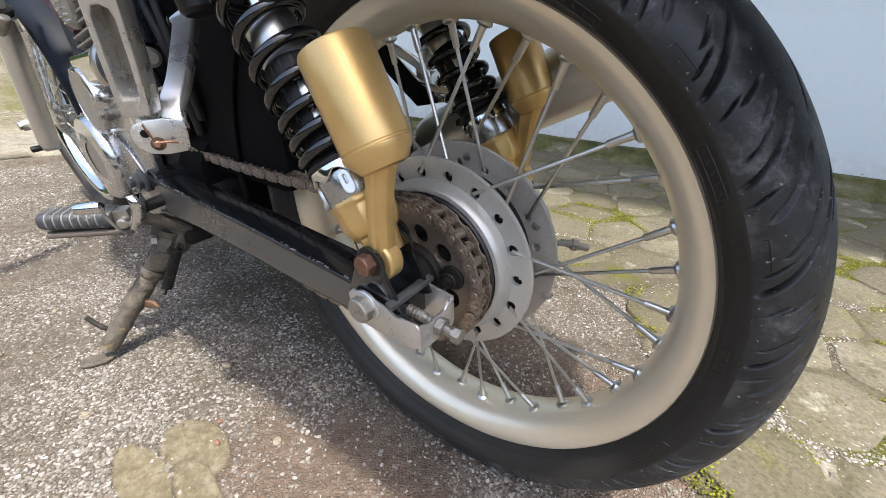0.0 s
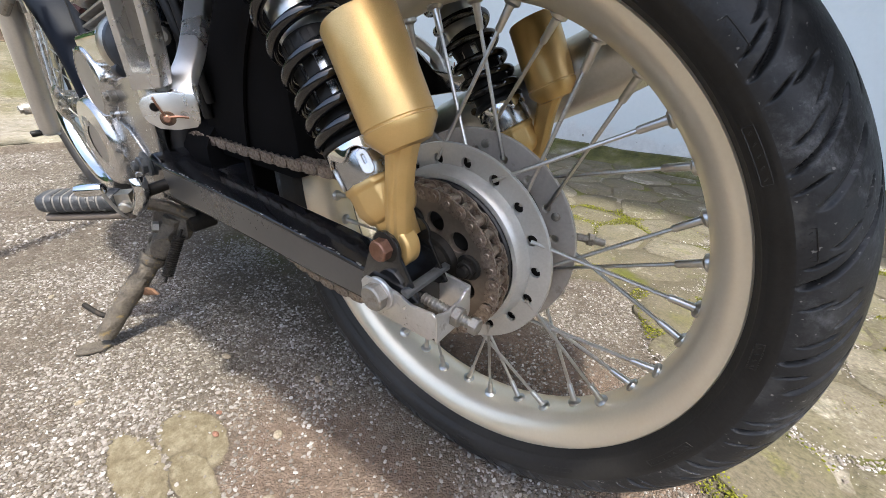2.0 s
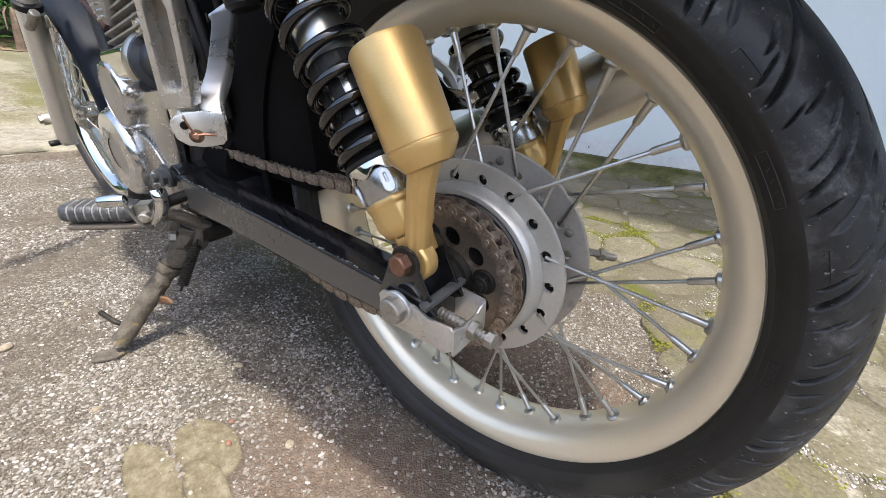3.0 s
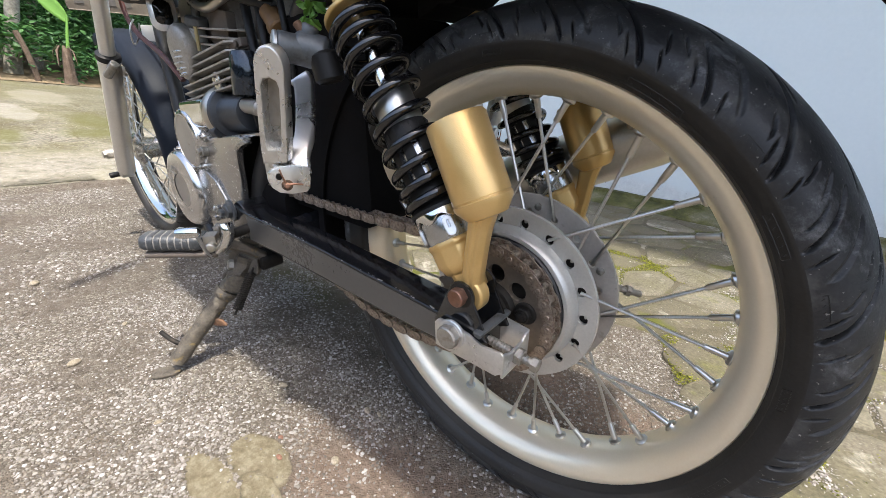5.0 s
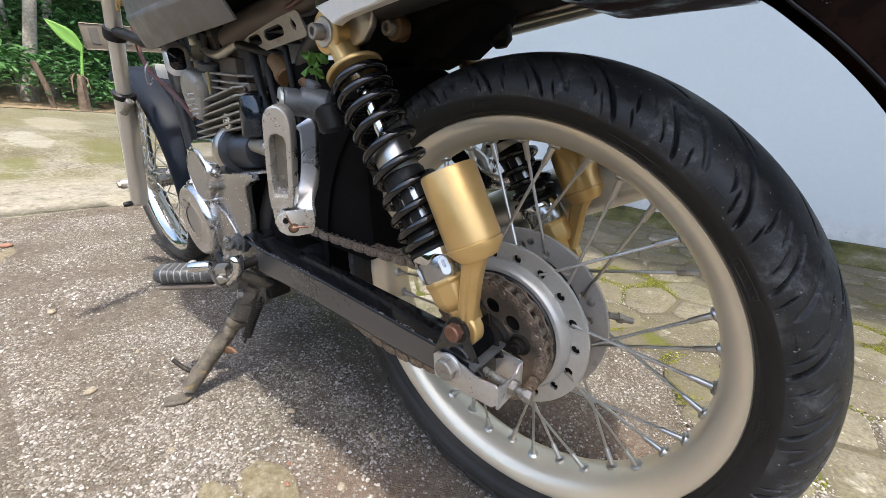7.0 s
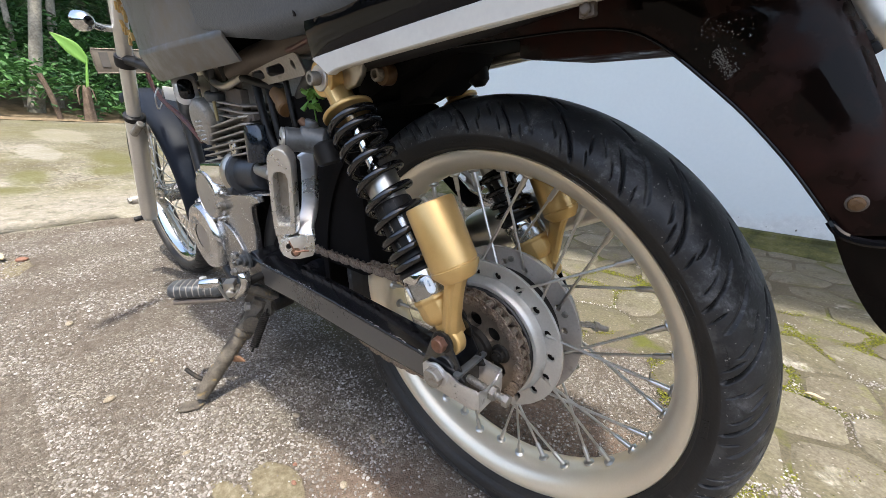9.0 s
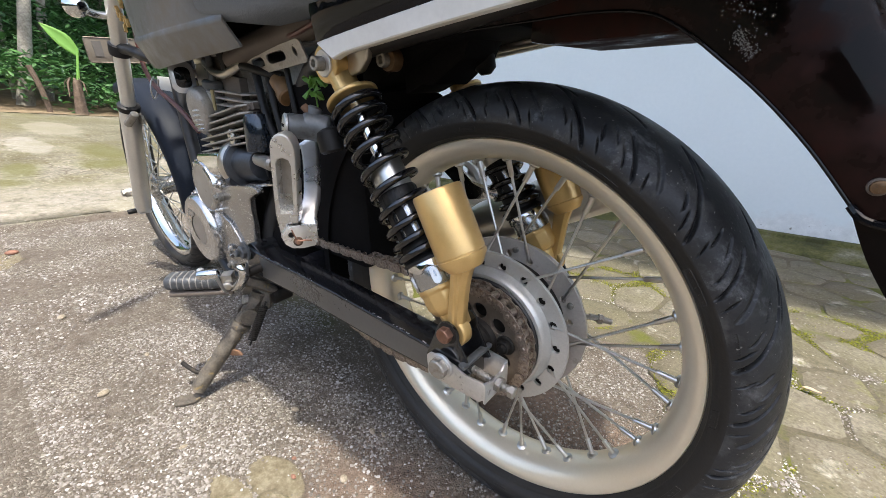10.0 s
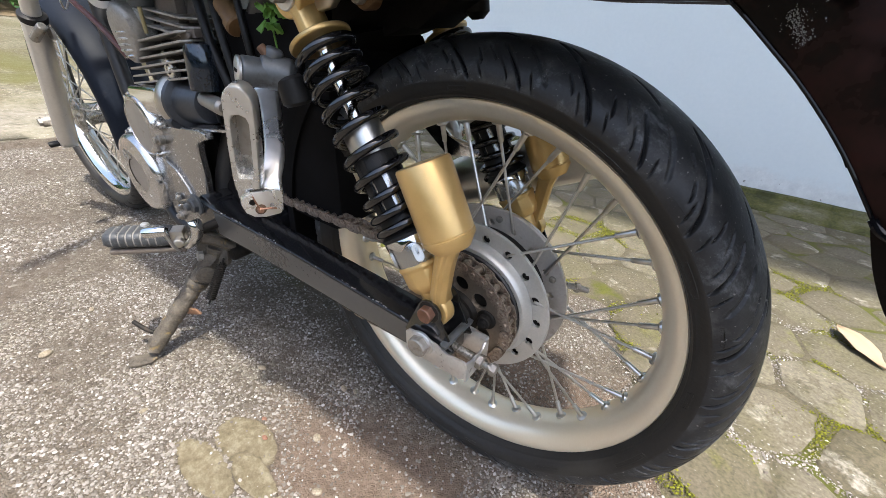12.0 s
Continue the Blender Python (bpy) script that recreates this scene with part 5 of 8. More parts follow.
# cables at the steering head
b = Build().tube(smooth_path([(-0.93, -0.055, 0.40), (-0.92, -0.06, 0.33), (-0.86, -0.065, 0.285), (-0.76, -0.07, 0.252), (-0.69, -0.075, 0.228), (-0.66, -0.07, 0.20)], 8), 0.0048, 10)
part("brake_cable", b, M["wire"], bike, "red-brown cable hanging to the engine")
b = Build().tube(smooth_path([(-0.84, -0.07, 0.305), (-0.83, -0.082, 0.29), (-0.835, -0.083, 0.268), (-0.85, -0.075, 0.262), (-0.86, -0.062, 0.28), (-0.85, -0.06, 0.30)], 5), 0.0016, 6)
part("cable_loop", b, M["bracket"], bike)
b = Build().prism([(-1.05, 0.312), (-0.86, 0.300), (-0.89, 0.268), (-1.05, 0.280)], -0.002, 0.002, AX).box((0.06, 0.02, 0.012), pose(-0.88, 0.0, 0.270))
part("head_gusset", b, M["cream"], bike, "pale bracket behind the steering head", 0.001)

# ---- frame ----
frame_tube = Build()
for y in (-0.068, 0.068):
    frame_tube.tube(smooth_path([(-0.455, y, -0.06), (-0.445, y, 0.04), (-0.40, y * 0.6, 0.16), (-0.30, y * 0.6, 0.285), (-0.16, y * 1.15, 0.312), (0.02, y * 1.1, 0.335), (0.17, y, 0.36)], 8), 0.0150, 14)
    frame_tube.tube(smooth_path([(-0.44, y, -0.065), (-0.56, y, -0.105), (-0.70, y, -0.095), (-0.80, y * 0.6, 0.05), (-0.86, y * 0.3, 0.30), (-0.875, 0, 0.40)], 8), 0.0140, 14)
frame_tube.tube(smooth_path([(-0.90, 0, 0.42), (-0.70, 0, 0.40), (-0.42, 0, 0.372), (-0.20, 0, 0.355)], 6), 0.020, 14)
frame_tube.rod((-0.445, -0.075, 0.01), (-0.445, 0.075, 0.01), 0.018, 16)
motor_frame = part("frame", frame_tube, M["satin"], bike, "black tubular frame")
b = Build().tube(smooth_path([(-0.47, -0.062, 0.318), (-0.40, -0.064, 0.332), (-0.30, -0.066, 0.340), (-0.215, -0.068, 0.345)], 6), 0.0165, 16)
part("seat_tube", b, M["brown"], motor_frame, "rust-stained frame tube under the seat")
mesh = cut_plate("slotted_bracket", rounded(0.150, 0.034, 0.006), [slot(-0.045, 0.002, 0.038, 0.017), slot(0.008, 0.002, 0.050, 0.017), slot(0.057, 0.002, 0.010, 0.019)], 0.003, 0.0005)
mesh.transform(Matrix.Translation((-0.335, -0.068, 0.3125)) @ pose(0, 0, 0, 20, -4, -4) @ AX @ Matrix.Diagonal((1.12, 0.80, 1, 1)))
link_mesh("slotted_bracket", mesh, M["fin"], motor_frame, "dull plated bracket with slots")
b = Build().rod((-0.366, -0.052, 0.287), (-0.338, -0.056, 0.268), 0.0125, 20, edge=0.003).rod((-0.342, -0.0555, 0.2705), (-0.331, -0.057, 0.262), 0.0150, 20, edge=0.002)
part("rubber_boot", b, M["tan"], motor_frame, "tan rubber boot")
for k, (p0, p1, p2, p3) in enumerate((((-0.41, -0.06, 0.30), (-0.385, -0.068, 0.24), (-0.355, -0.07, 0.18), (-0.36, -0.06, 0.08)), ((-0.385, -0.055, 0.305), (-0.355, -0.068, 0.25), (-0.335, -0.07, 0.17), (-0.345, -0.06, 0.10)), ((-0.33, -0.055, 0.30), (-0.315, -0.06, 0.24), (-0.32, -0.05, 0.16), (-0.34, -0.04, 0.09)))):
    part("hose", Build().tube(smooth_path([p0, p1, p2, p3], 6), 0.0062 - 0.001 * k, 10), M["plastic"], motor_frame)
# added block: fills the open gap under the seat with painted shade
part("seat_gap_block", Build().box((0.44, 0.10, 0.085), pose(-0.40, 0, 0.385)), M["dark"], motor_frame, "added black block closing the gap under the seat", 0.004)
# air box added as dark backing, deep shade in its colour
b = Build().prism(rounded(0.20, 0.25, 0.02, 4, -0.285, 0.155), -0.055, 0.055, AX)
part("air_box", b, M["dark"], motor_frame, "matt black air box, added as backing, with deep shade in its colour", 0.006)
# inner mudguard between box and tyre; its lower run is added to block a gap
secs = []
for i in range(33):
    a = radians(119 + 71 * i / 32)
    secs.append([(r * math.cos(a), y, r * math.sin(a)) for y, r in strip_section([(-0.060, 0.287), (-0.060, 0.299), (-0.045, 0.308), (0, 0.312), (0.045, 0.308), (0.060, 0.299), (0.060, 0.287)], 0.003)])
part("inner_mudguard", loft(secs), M["dark"], motor_frame, "black plastic inner mudguard, its lower run added to block a gap", angle=50)
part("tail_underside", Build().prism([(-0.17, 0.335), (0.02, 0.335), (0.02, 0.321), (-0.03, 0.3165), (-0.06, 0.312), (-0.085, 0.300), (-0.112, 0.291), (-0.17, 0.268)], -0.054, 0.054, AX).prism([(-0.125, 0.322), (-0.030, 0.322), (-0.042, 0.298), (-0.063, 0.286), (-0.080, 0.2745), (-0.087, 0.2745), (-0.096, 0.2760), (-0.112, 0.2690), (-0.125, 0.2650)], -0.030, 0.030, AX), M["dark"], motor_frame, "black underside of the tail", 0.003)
b = Build().rod((-0.052, 0.02, 0.316), (-0.047, 0.02, 0.284), 0.0115, 20, edge=0.008)
part("rubber_stop", b, M["plastic"], motor_frame)
# bolt and rusty boss beside the damper top
p = side(-0.104, -0.068, 0.2995)
boss = part("side_boss", Build().lathe([(0.0112, -0.006), (0.0117, 0.004), (0.0108, 0.0065), (0.0065, 0.007)], p, 28), M["ochre"], motor_frame, "rusty ochre boss")
p = side(-0.1055, -0.074, 0.2995)
part("side_bolt", Build().lathe([(0.0068, -0.002), (0.0072, 0.0), (0.0072, 0.007), (0.0065, 0.0082), (0.0040, 0.0082), (0.0036, 0.003)], p, 24), M["bolt"], boss)
b = Build().prism([(-0.152, 0.322), (-0.152, 0.305), (-0.149, 0.290), (-0.139, 0.2855), (-0.124, 0.289), (-0.113, 0.299), (-0.110, 0.308), (-0.110, 0.322)], 0.086, 0.0945, AX)
part("tail_bracket", b, M["fork"], motor_frame, "taupe tab behind the damper eye", 0.0025, steps=3)

# ---- seat, tank skirt, tail ----
secs = []
for i in range(13):
    u = i / 12
    x = -0.745 + 0.420 * u
    bot = 0.352 - 0.040 * min(1, u / 0.28) + 0.016 * max(0, (u - 0.28) / 0.72)
    cr = 0.372 - 0.020 * min(1, u / 0.3) + 0.004 * u
    wide = 0.128 + 0.010 * math.sin(math.pi * min(1, u * 1.1)) - 0.03 * max(0, 0.25 - u) / 0.25
    # the bulge above 0.45 is unseen, added to cast shade on the ground
    pr = [(-wide + 0.016, bot - 0.002), (-wide - 0.0012, cr - 0.002), (-wide - 0.0002, cr + 0.001), (-wide + 0.001, cr + 0.004), (-wide - 0.003, 0.43), (-wide - 0.010, 0.452), (-wide - 0.045, 0.482), (-wide - 0.040, 0.53), (-wide + 0.05, 0.565)]
    secs.append([(x, y, z) for y, z in strip_section(pr, -0.004)])
skirt = part("tank_skirt", loft(secs), M["vinyl"], bike, "grey vinyl skirt under the fuel tank, stained", 0.0015, angle=30)
part("far_skirt", mirrored(loft(secs)), M["vinyl"], skirt, "", 0.0015, angle=30)
secs = []
for i in range(11):
    u = i / 10
    x = -0.74 + 0.42 * u
    w, h = 0.11 * math.sin(math.pi * (0.18 + 0.64 * u)) + 0.01, 0.55 + 0.03 * math.sin(math.pi * u)
    secs.append([(x, -w, 0.40), (x, -w, 0.50), (x, -w * 0.6, h), (x, w * 0.6, h), (x, w, 0.50), (x, w, 0.40)])
part("fuel_tank", loft(secs), M["black"], bike, "dark fuel tank", 0.01, steps=3)
b = Build()
for k in range(16):
    x, z = -0.712 + 0.004 * (k % 5), 0.470 - 0.0058 * k
    b.box((0.0045, 0.005, 0.013), pose(x + 0.012 * math.sin(k), -0.131, z - 0.004, 10 * math.sin(k * 2), 20 * math.cos(k), 0))
part("tassel", b, M["gold"], skirt, "gilt woven tassel", 0.0006)
secs = []
for i in range(17):
    u = i / 16
    x = -0.375 + 0.74 * u
    bot = 0.346 + 0.10 * max(0, u - 0.35) + 0.012 * max(0, 0.12 - u) / 0.12
    w = 0.139 - 0.022 * u
    # unseen tail length and upper overhang, sized to throw shade beside the machine
    half_ = [(-w * 0.9, bot), (-w, bot + 0.012), (-w - 0.004, bot + 0.045), (-w - 0.030, bot + 0.070), (-w - 0.064, bot + 0.088), (-w - 0.068, bot + 0.110), (-w - 0.03, bot + 0.138)]
    secs.append([(x, y, z) for y, z in half_ + [(0, bot + 0.145)] + [(-y, z) for y, z in reversed(half_)]])
seat = part("seat", loft(secs), M["leather"], bike, "blue-grey grained vinyl seat", angle=60)
b = Build().tube([(-0.158, -0.131, 0.353 + 0.012 * i) for i in range(8)], 0.0016, 6)
part("seam", b, M["plastic"], seat)


def rail():
    """A flat painted strip with a slanting front end."""
    secs = []
    for i in range(22):
        u = i / 21
        x = -0.147 + 0.392 * u
        z = 0.3095 + 0.124 * (x + 0.134) - 0.08 * (x + 0.134) ** 2
        y, cut = -0.1255 + 0.012 * u, 0.022 * max(0.0, 1 - u * 12)
        h = 0.0082
        ring_ = [(0.0, h - 0.0012, 0), (0.0012, h, 0), (0.010, h, 0), (0.0112, h - 0.0012, 0), (0.0112, 0.0012 - h, 1), (0.010, -h, 1), (0.0012, -h, 1), (0.0, 0.0012 - h, 1)]
        secs.append([(x + cut * low_, y + a, z + c) for a, c, low_ in ring_])
    return loft(secs)


part("tail_rail", rail(), M["cream"], bike, "cream painted trim rail under the seat")
part("tail_rail", mirrored(rail()), M["cream"], bike, "cream painted trim rail under the seat")
secs = []
for i in range(14):
    u = i / 13
    x = -0.156 + 0.40 * u
    z0 = 0.0070 + 0.3095 + 0.124 * (x + 0.134) - 0.08 * (x + 0.134) ** 2
    secs.append([(x, y, z) for y, z in strip_section([(-0.116 + 0.012 * u, z0), (-0.121 + 0.012 * u, z0 + 0.03), (-0.116 + 0.012 * u, z0 + 0.06), (-0.09, z0 + 0.085)], -0.003)])
part("tail_panel", loft(secs), M["black"], bike, "glossy black tail panel", 0.001)
b = Build().tube(smooth_path([(-0.165, -0.1, 0.342), (-0.20, -0.095, 0.338), (-0.25, -0.085, 0.334), (-0.30, -0.07, 0.336)], 5), 0.003, 8)
part("wire", b, M["wire"], bike, "red wires under the seat")
b = Build().tube(smooth_path([(-0.168, -0.105, 0.350), (-0.18, -0.10, 0.330), (-0.20, -0.09, 0.322), (-0.26, -0.07, 0.326)], 5), 0.0022, 8)
part("wire", b, M["plastic"], bike)

LOW = [(-0.030, 0.3170), (0.05, 0.3185), (0.10, 0.3190), (0.135, 0.3150), (0.158, 0.3040), (0.184, 0.2840), (0.209, 0.2630), (0.235, 0.2370), (0.257, 0.2110), (0.2655, 0.2000)]
UPP = [(-0.030, 0.3620), (0.05, 0.3740), (0.11, 0.3800), (0.165, 0.3760), (0.206, 0.3560), (0.2350, 0.3270), (0.2580, 0.2900), (0.2800, 0.2480), (0.2940, 0.2180), (0.2990, 0.2060)]


def guard(lo_, up_, inset, thick):
    secs = []
    for (x0, z0), (x1, z1) in zip(lo_, up_):
        P = lambda u, y: (x0 + (x1 - x0) * u, y, z0 + (z1 - z0) * u)
        w = 0.066 - inset
        line = [P(0, -w), P(0.15, -w - 0.004), P(0.55, -w - 0.003), P(0.88, -w + 0.001), P(1.0, -w + 0.010), P(0.95, 0), P(1.0, w - 0.010), P(0.88, w - 0.001), P(0.55, w + 0.003), P(0.15, w + 0.004), P(0, w)]
        inner = [P(0, -w + thick), P(0.15, -w - 0.004 + thick), P(0.55, -w - 0.003 + thick), P(0.86, -w + 0.004), P(0.95, -w + 0.013), P(0.90, 0), P(0.95, w - 0.013), P(0.86, w - 0.004), P(0.55, w + 0.003 - thick), P(0.15, w + 0.004 - thick), P(0, w - thick)]
        secs.append(line + inner[::-1])
    return loft(secs)


SM = lambda pts: [(p.x, p.y) for p in smooth_path([(x, z, 0) for x, z in pts], 4)]
rear_fender = part("rear_fender", guard(SM(LOW), SM(UPP), 0.0, 0.003), M["guard"], bike, "glossy black rear mudguard, dusty, with water spots", 0.0, angle=45)
FL_LO = [(0.2605, 0.2060), (0.2690, 0.1880), (0.2780, 0.1715), (0.2900, 0.1540), (0.3010, 0.1430), (0.3120, 0.1390)]
FL_UP = [(0.2960, 0.2080), (0.3060, 0.1890), (0.3150, 0.1740), (0.3250, 0.1580), (0.3310, 0.1480), (0.3330, 0.1430)]
secs = []
for (x0, z0), (x1, z1) in zip(SM(FL_LO), SM(FL_UP)):
    F_ = lambda u, y: (x0 + (x1 - x0) * u, y, z0 + (z1 - z0) * u)
    secs.append([F_(0, -0.0615), F_(0.3, -0.0645), F_(0.85, -0.060), F_(1.0, -0.046), F_(1.05, 0.0), F_(1.0, 0.045), F_(0.93, 0.045), F_(0.98, 0.0), F_(0.93, -0.043), F_(0.80, -0.057), F_(0.3, -0.0615), F_(0.03, -0.0585)])
part("mud_flap", loft(secs), M["guard"], rear_fender, "brownish black lower flap", 0.0, angle=45)
b = Build().tube(smooth_path([(0.2605, -0.0675, 0.2065), (0.2660, -0.0700, 0.2010), (0.2750, -0.0705, 0.1985), (0.2860, -0.0690, 0.1990), (0.2945, -0.060, 0.2025), (0.2985, -0.044, 0.2040)], 5), 0.0024, 8)
part("edge_lip", b, M["black"], rear_fender)
p = side(0.2680, -0.0697, 0.2190) @ pose(0, 0, 0, 0, 0, 20)
w = part("washer", Build().lathe([(0.0050, 0), (0.0048, 0.0008), (0.0042, 0.0011)], p, 26), M["brown"], rear_fender)
part("screw", Build().lathe([(0.0038, 0.0013), (0.0035, 0.0026), (0.0022, 0.0031)], p, 18).box((0.0046, 0.0011, 0.0011), p @ Matrix.Translation((0, 0, 0.0031))).box((0.0011, 0.0046, 0.0011), p @ Matrix.Translation((0, 0, 0.0031))), M["ochre"], w)
secs = []
for i in range(9):
    u = i / 8
    x, z = 0.050 + 0.106 * u, 0.3050 + 0.0010 * u
    h = 0.0032 * (0.25 + 0.75 * min(1, 7 * u) ** 0.5)
    secs.append([(x, -0.061, z - h), (x, 0.061, z - h), (x, 0.061, z + 0.019), (x, -0.061, z + 0.019)])
part("inner_liner", loft(secs), M["guard"], rear_fender, "brownish black inner liner", 0.002)
part("rail_tab", Build().box((0.009, 0.006, 0.012), pose(0.1240, -0.1080, 0.3265, 0, -6)).lathe([(0.0034, 0), (0.0032, 0.003), (0.0024, 0.004)], side(0.1240, -0.1105, 0.3245), 14), M["brown"], bike, "rusty tab under the cream rail", 0.001)
part("far_stay", Build().rod((-0.075, 0.058, 0.3115), (0.03, 0.060, 0.3220), 0.0068, 16), M["fork"], motor_frame, "grey stay on the far side")
b = Build().tube([(x, -0.0665, z) for x, z in SM(LOW)[1:]], 0.0011, 8)
part("rolled_edge", b, M["black"], rear_fender)
# bracket of the tail lamp: a taupe arm with a toothed black rubber below and a cream tube above
b = Build().tube(smooth_path([(0.2300, -0.038, 0.3420), (0.2440, -0.038, 0.3220), (0.2540, -0.038, 0.3080), (0.2610, -0.038, 0.2960)], 5), [0.0065] * 12 + [0.006, 0.0055, 0.005, 0.004], 10, squash=1.6)
stay = part("tail_stay", b, M["fork"], rear_fender, "taupe stay behind the mudguard")
b = Build()
for k in range(7):
    u = k / 6
    b.box((0.0060, 0.018, 0.0050), Matrix.Translation((0.2290 + 0.0270 * u, -0.040, 0.3290 - 0.0330 * u)) @ pose(0, 0, 0, 0, 52))
part("rubber_strip", b, M["plastic"], stay, "toothed black rubber strip", 0.001)
b = Build().tube(smooth_path([(0.2440, -0.034, 0.3420), (0.2590, -0.034, 0.3200), (0.2710, -0.034, 0.3030), (0.2810, -0.032, 0.2900)], 5), 0.0034, 12)
part("tail_hoop", b, M["cream"], rear_fender, "cream painted hoop")
wr = random.Random(12)
b = Build()
for k in range(70):
    u, v = wr.random(), wr.random()
    x, z = 0.177 + 0.027 * u ** 0.8, 0.2955 + 0.021 * v
    b.ball(0.00014 + 0.00038 * wr.random() ** 2, Matrix.Translation((x, -0.0697, z)), 7, 4, (1, 0.5, 1))
m_water, t_, b_ = tree_of("water_drop")
b_.inputs["Base Color"].default_value = (0.8, 0.85, 0.85, 1)
b_.inputs["Roughness"].default_value, b_.inputs["IOR"].default_value = 0.03, 1.33
b_.inputs["Transmission Weight"].default_value = 0.8
part("water_drops", b, m_water, rear_fender, "fine drops of water")
b = Build()
for k in range(230):
    u, v = wr.random(), wr.gauss(0, 0.30)
    x, z = 0.1865 + 0.0125 * u + 0.004 * v, 0.2985 - 0.013 * u ** 1.3 + 0.0055 * v
    b.box((0.00025 + 0.0006 * wr.random() ** 2, 0.0003, 0.00018 + 0.0003 * wr.random()), pose(x, -0.0699, z, 0, wr.uniform(20, 70)))
tagged(part("dried_splash", b, M["dust"], rear_fender, "pale smear of dried splashes"), kind="stuff")

# ---- engine ----
crank = Build().prism([(-0.70, -0.055), (-0.62, -0.095), (-0.47, -0.090), (-0.435, -0.03), (-0.435, 0.085), (-0.48, 0.118), (-0.66, 0.125), (-0.71, 0.06)], -0.085, 0.066, AX)
engine = part("engine", crank, M["soot"], bike, "weathered alloy single-cylinder engine with polished covers", 0.010, steps=3)
# alternator cover: a deep drum with a flat worn face
p = side(-0.650, -0.060, 0.014)
b = Build().lathe([(0.0715, 0.0), (0.0715, 0.030), (0.0700, 0.0315), (0.0700, 0.0340), (0.0710, 0.0355), (0.0715, 0.0480), (0.0690, 0.0555), (0.0655, 0.0590), (0.0630, 0.0592)], p, 64)
alt = part("alternator_cover", b, M["case"], engine, "round alloy cover with a worn flat face", angle=28)
b = Build().tube([p @ Vector((0.026 * math.cos(radians(a)) - 0.006, 0.026 * math.sin(radians(a)), 0.0594)) for a in range(100, 262, 9)], 0.0012, 6)
part("moulded_arc", b, M["soot"], alt)
part("cover_face", Build().lathe([(0.0640, 0.0570), (0.0636, 0.0590), (0.0, 0.0594)], p, 64), M["caseface"], alt, "matt worn flat face")
for k in range(5):
    part("moulded_bar", Build().box((0.0030, 0.0075, 0.0016), p @ Matrix.Translation((-0.030 + 0.0062 * k, 0.036 - 0.0010 * k, 0.0594))), M["alloy"], alt)
for k, a in enumerate((-150, -100, -30, 60, 118, 165)):
    q = side(-0.650 + 0.0735 * math.cos(radians(a)), -0.066, 0.014 + 0.0735 * math.sin(radians(a)))
    part("case_screw", Build().lathe([(0.0085, 0), (0.0085, 0.030), (0.0072, 0.034)], q, 16).hexagon(0.0050, 0.034, 0.039, q), M["alloy"], engine)
# starter gear cover: a drum with a raised rim, in front of it the motor
p = side(-0.586, -0.060, 0.110)
b = Build().lathe([(0.0560, 0.0), (0.0550, 0.018), (0.0515, 0.0200), (0.0515, 0.0225), (0.0530, 0.0245), (0.0500, 0.0440), (0.0465, 0.0510), (0.0425, 0.0535), (0.0405, 0.0537), (0.0400, 0.0520)], p, 56)
for v_ in range(len(b.v)):
    x_, y_, z_ = b.v[v_]
    b.v[v_] = (p.translation.x + (x_ - p.translation.x) * (1.0 if x_ < p.translation.x else 0.92), y_, z_)
starter = part("starter_cover", b, M["case"], engine, "polished drum-shaped starter cover", angle=28)
part("cover_face", Build().lathe([(0.0402, 0.0515), (0.0400, 0.0532), (0.0, 0.0538)], p @ Matrix.Diagonal((0.97, 1, 1, 1)), 48), M["caseface"], starter, "matt worn flat face")
for a in (128, 10, -105, -62):
    q = side(-0.586 + 0.0485 * math.cos(radians(a)), -0.068, 0.110 + 0.0485 * math.sin(radians(a)))
    part("cover_lug", Build().lathe([(0.0090, 0), (0.0090, 0.034), (0.0075, 0.037)], q, 16).hexagon(0.0048, 0.037, 0.042, q), M["alloy"], starter)
b = Build().prism(rounded(0.056, 0.042, 0.008, 4), 0.0, 0.095, along((-0.592, -0.082, 0.150), (-0.497, -0.080, 0.158), (0, 0, 1)))
part("starter_nose", b, M["chrome"], engine, "scuffed chromed starter nose", 0.005, steps=3)
b = Build().box((0.050, 0.030, 0.045), pose(-0.535, -0.070, 0.108))
part("seam_block", b, M["soot"], engine, "dark seam between the covers", 0.004)
m_ = along((-0.500, -0.070, 0.155), (-0.390, -0.066, 0.163))
b = Build().lathe([(0.030, 0.0), (0.0385, 0.002), (0.0395, 0.006), (0.0395, 0.017), (0.0380, 0.021), (0.0300, 0.024), (0.0275, 0.030), (0.0270, 0.070), (0.025, 0.076), (0.018, 0.078)], m_, 36)
motor = part("starter_motor", b, M["motor"], engine, "blue-black starter motor with a flanged end")
part("motor_flange", Build().lathe([(0.030, -0.006), (0.0400, -0.004), (0.0415, -0.001), (0.0415, 0.012), (0.0395, 0.0155), (0.0345, 0.0165)], m_, 40), M["fork"], motor, "grey alloy flange")
for a in (70, 190, 310):
    q = m_ @ Matrix.Translation((0.0385 * math.cos(radians(a)), 0.0385 * math.sin(radians(a)), 0.004))
    part("flange_ear", Build().lathe([(0.0085, 0), (0.0085, 0.014), (0.0078, 0.015)], q, 16), M["motor"], motor)
part("starter_ear", Build().lathe([(0.0125, -0.002), (0.0125, 0.007), (0.0115, 0.008), (0.0070, 0.008), (0.0066, 0.002)], side(-0.480, -0.080, 0.203), 22).lathe([(0.0048, 0.001), (0.0048, 0.0075), (0.0040, 0.0085)], side(-0.480, -0.080, 0.203), 16), M["alloy"], engine)
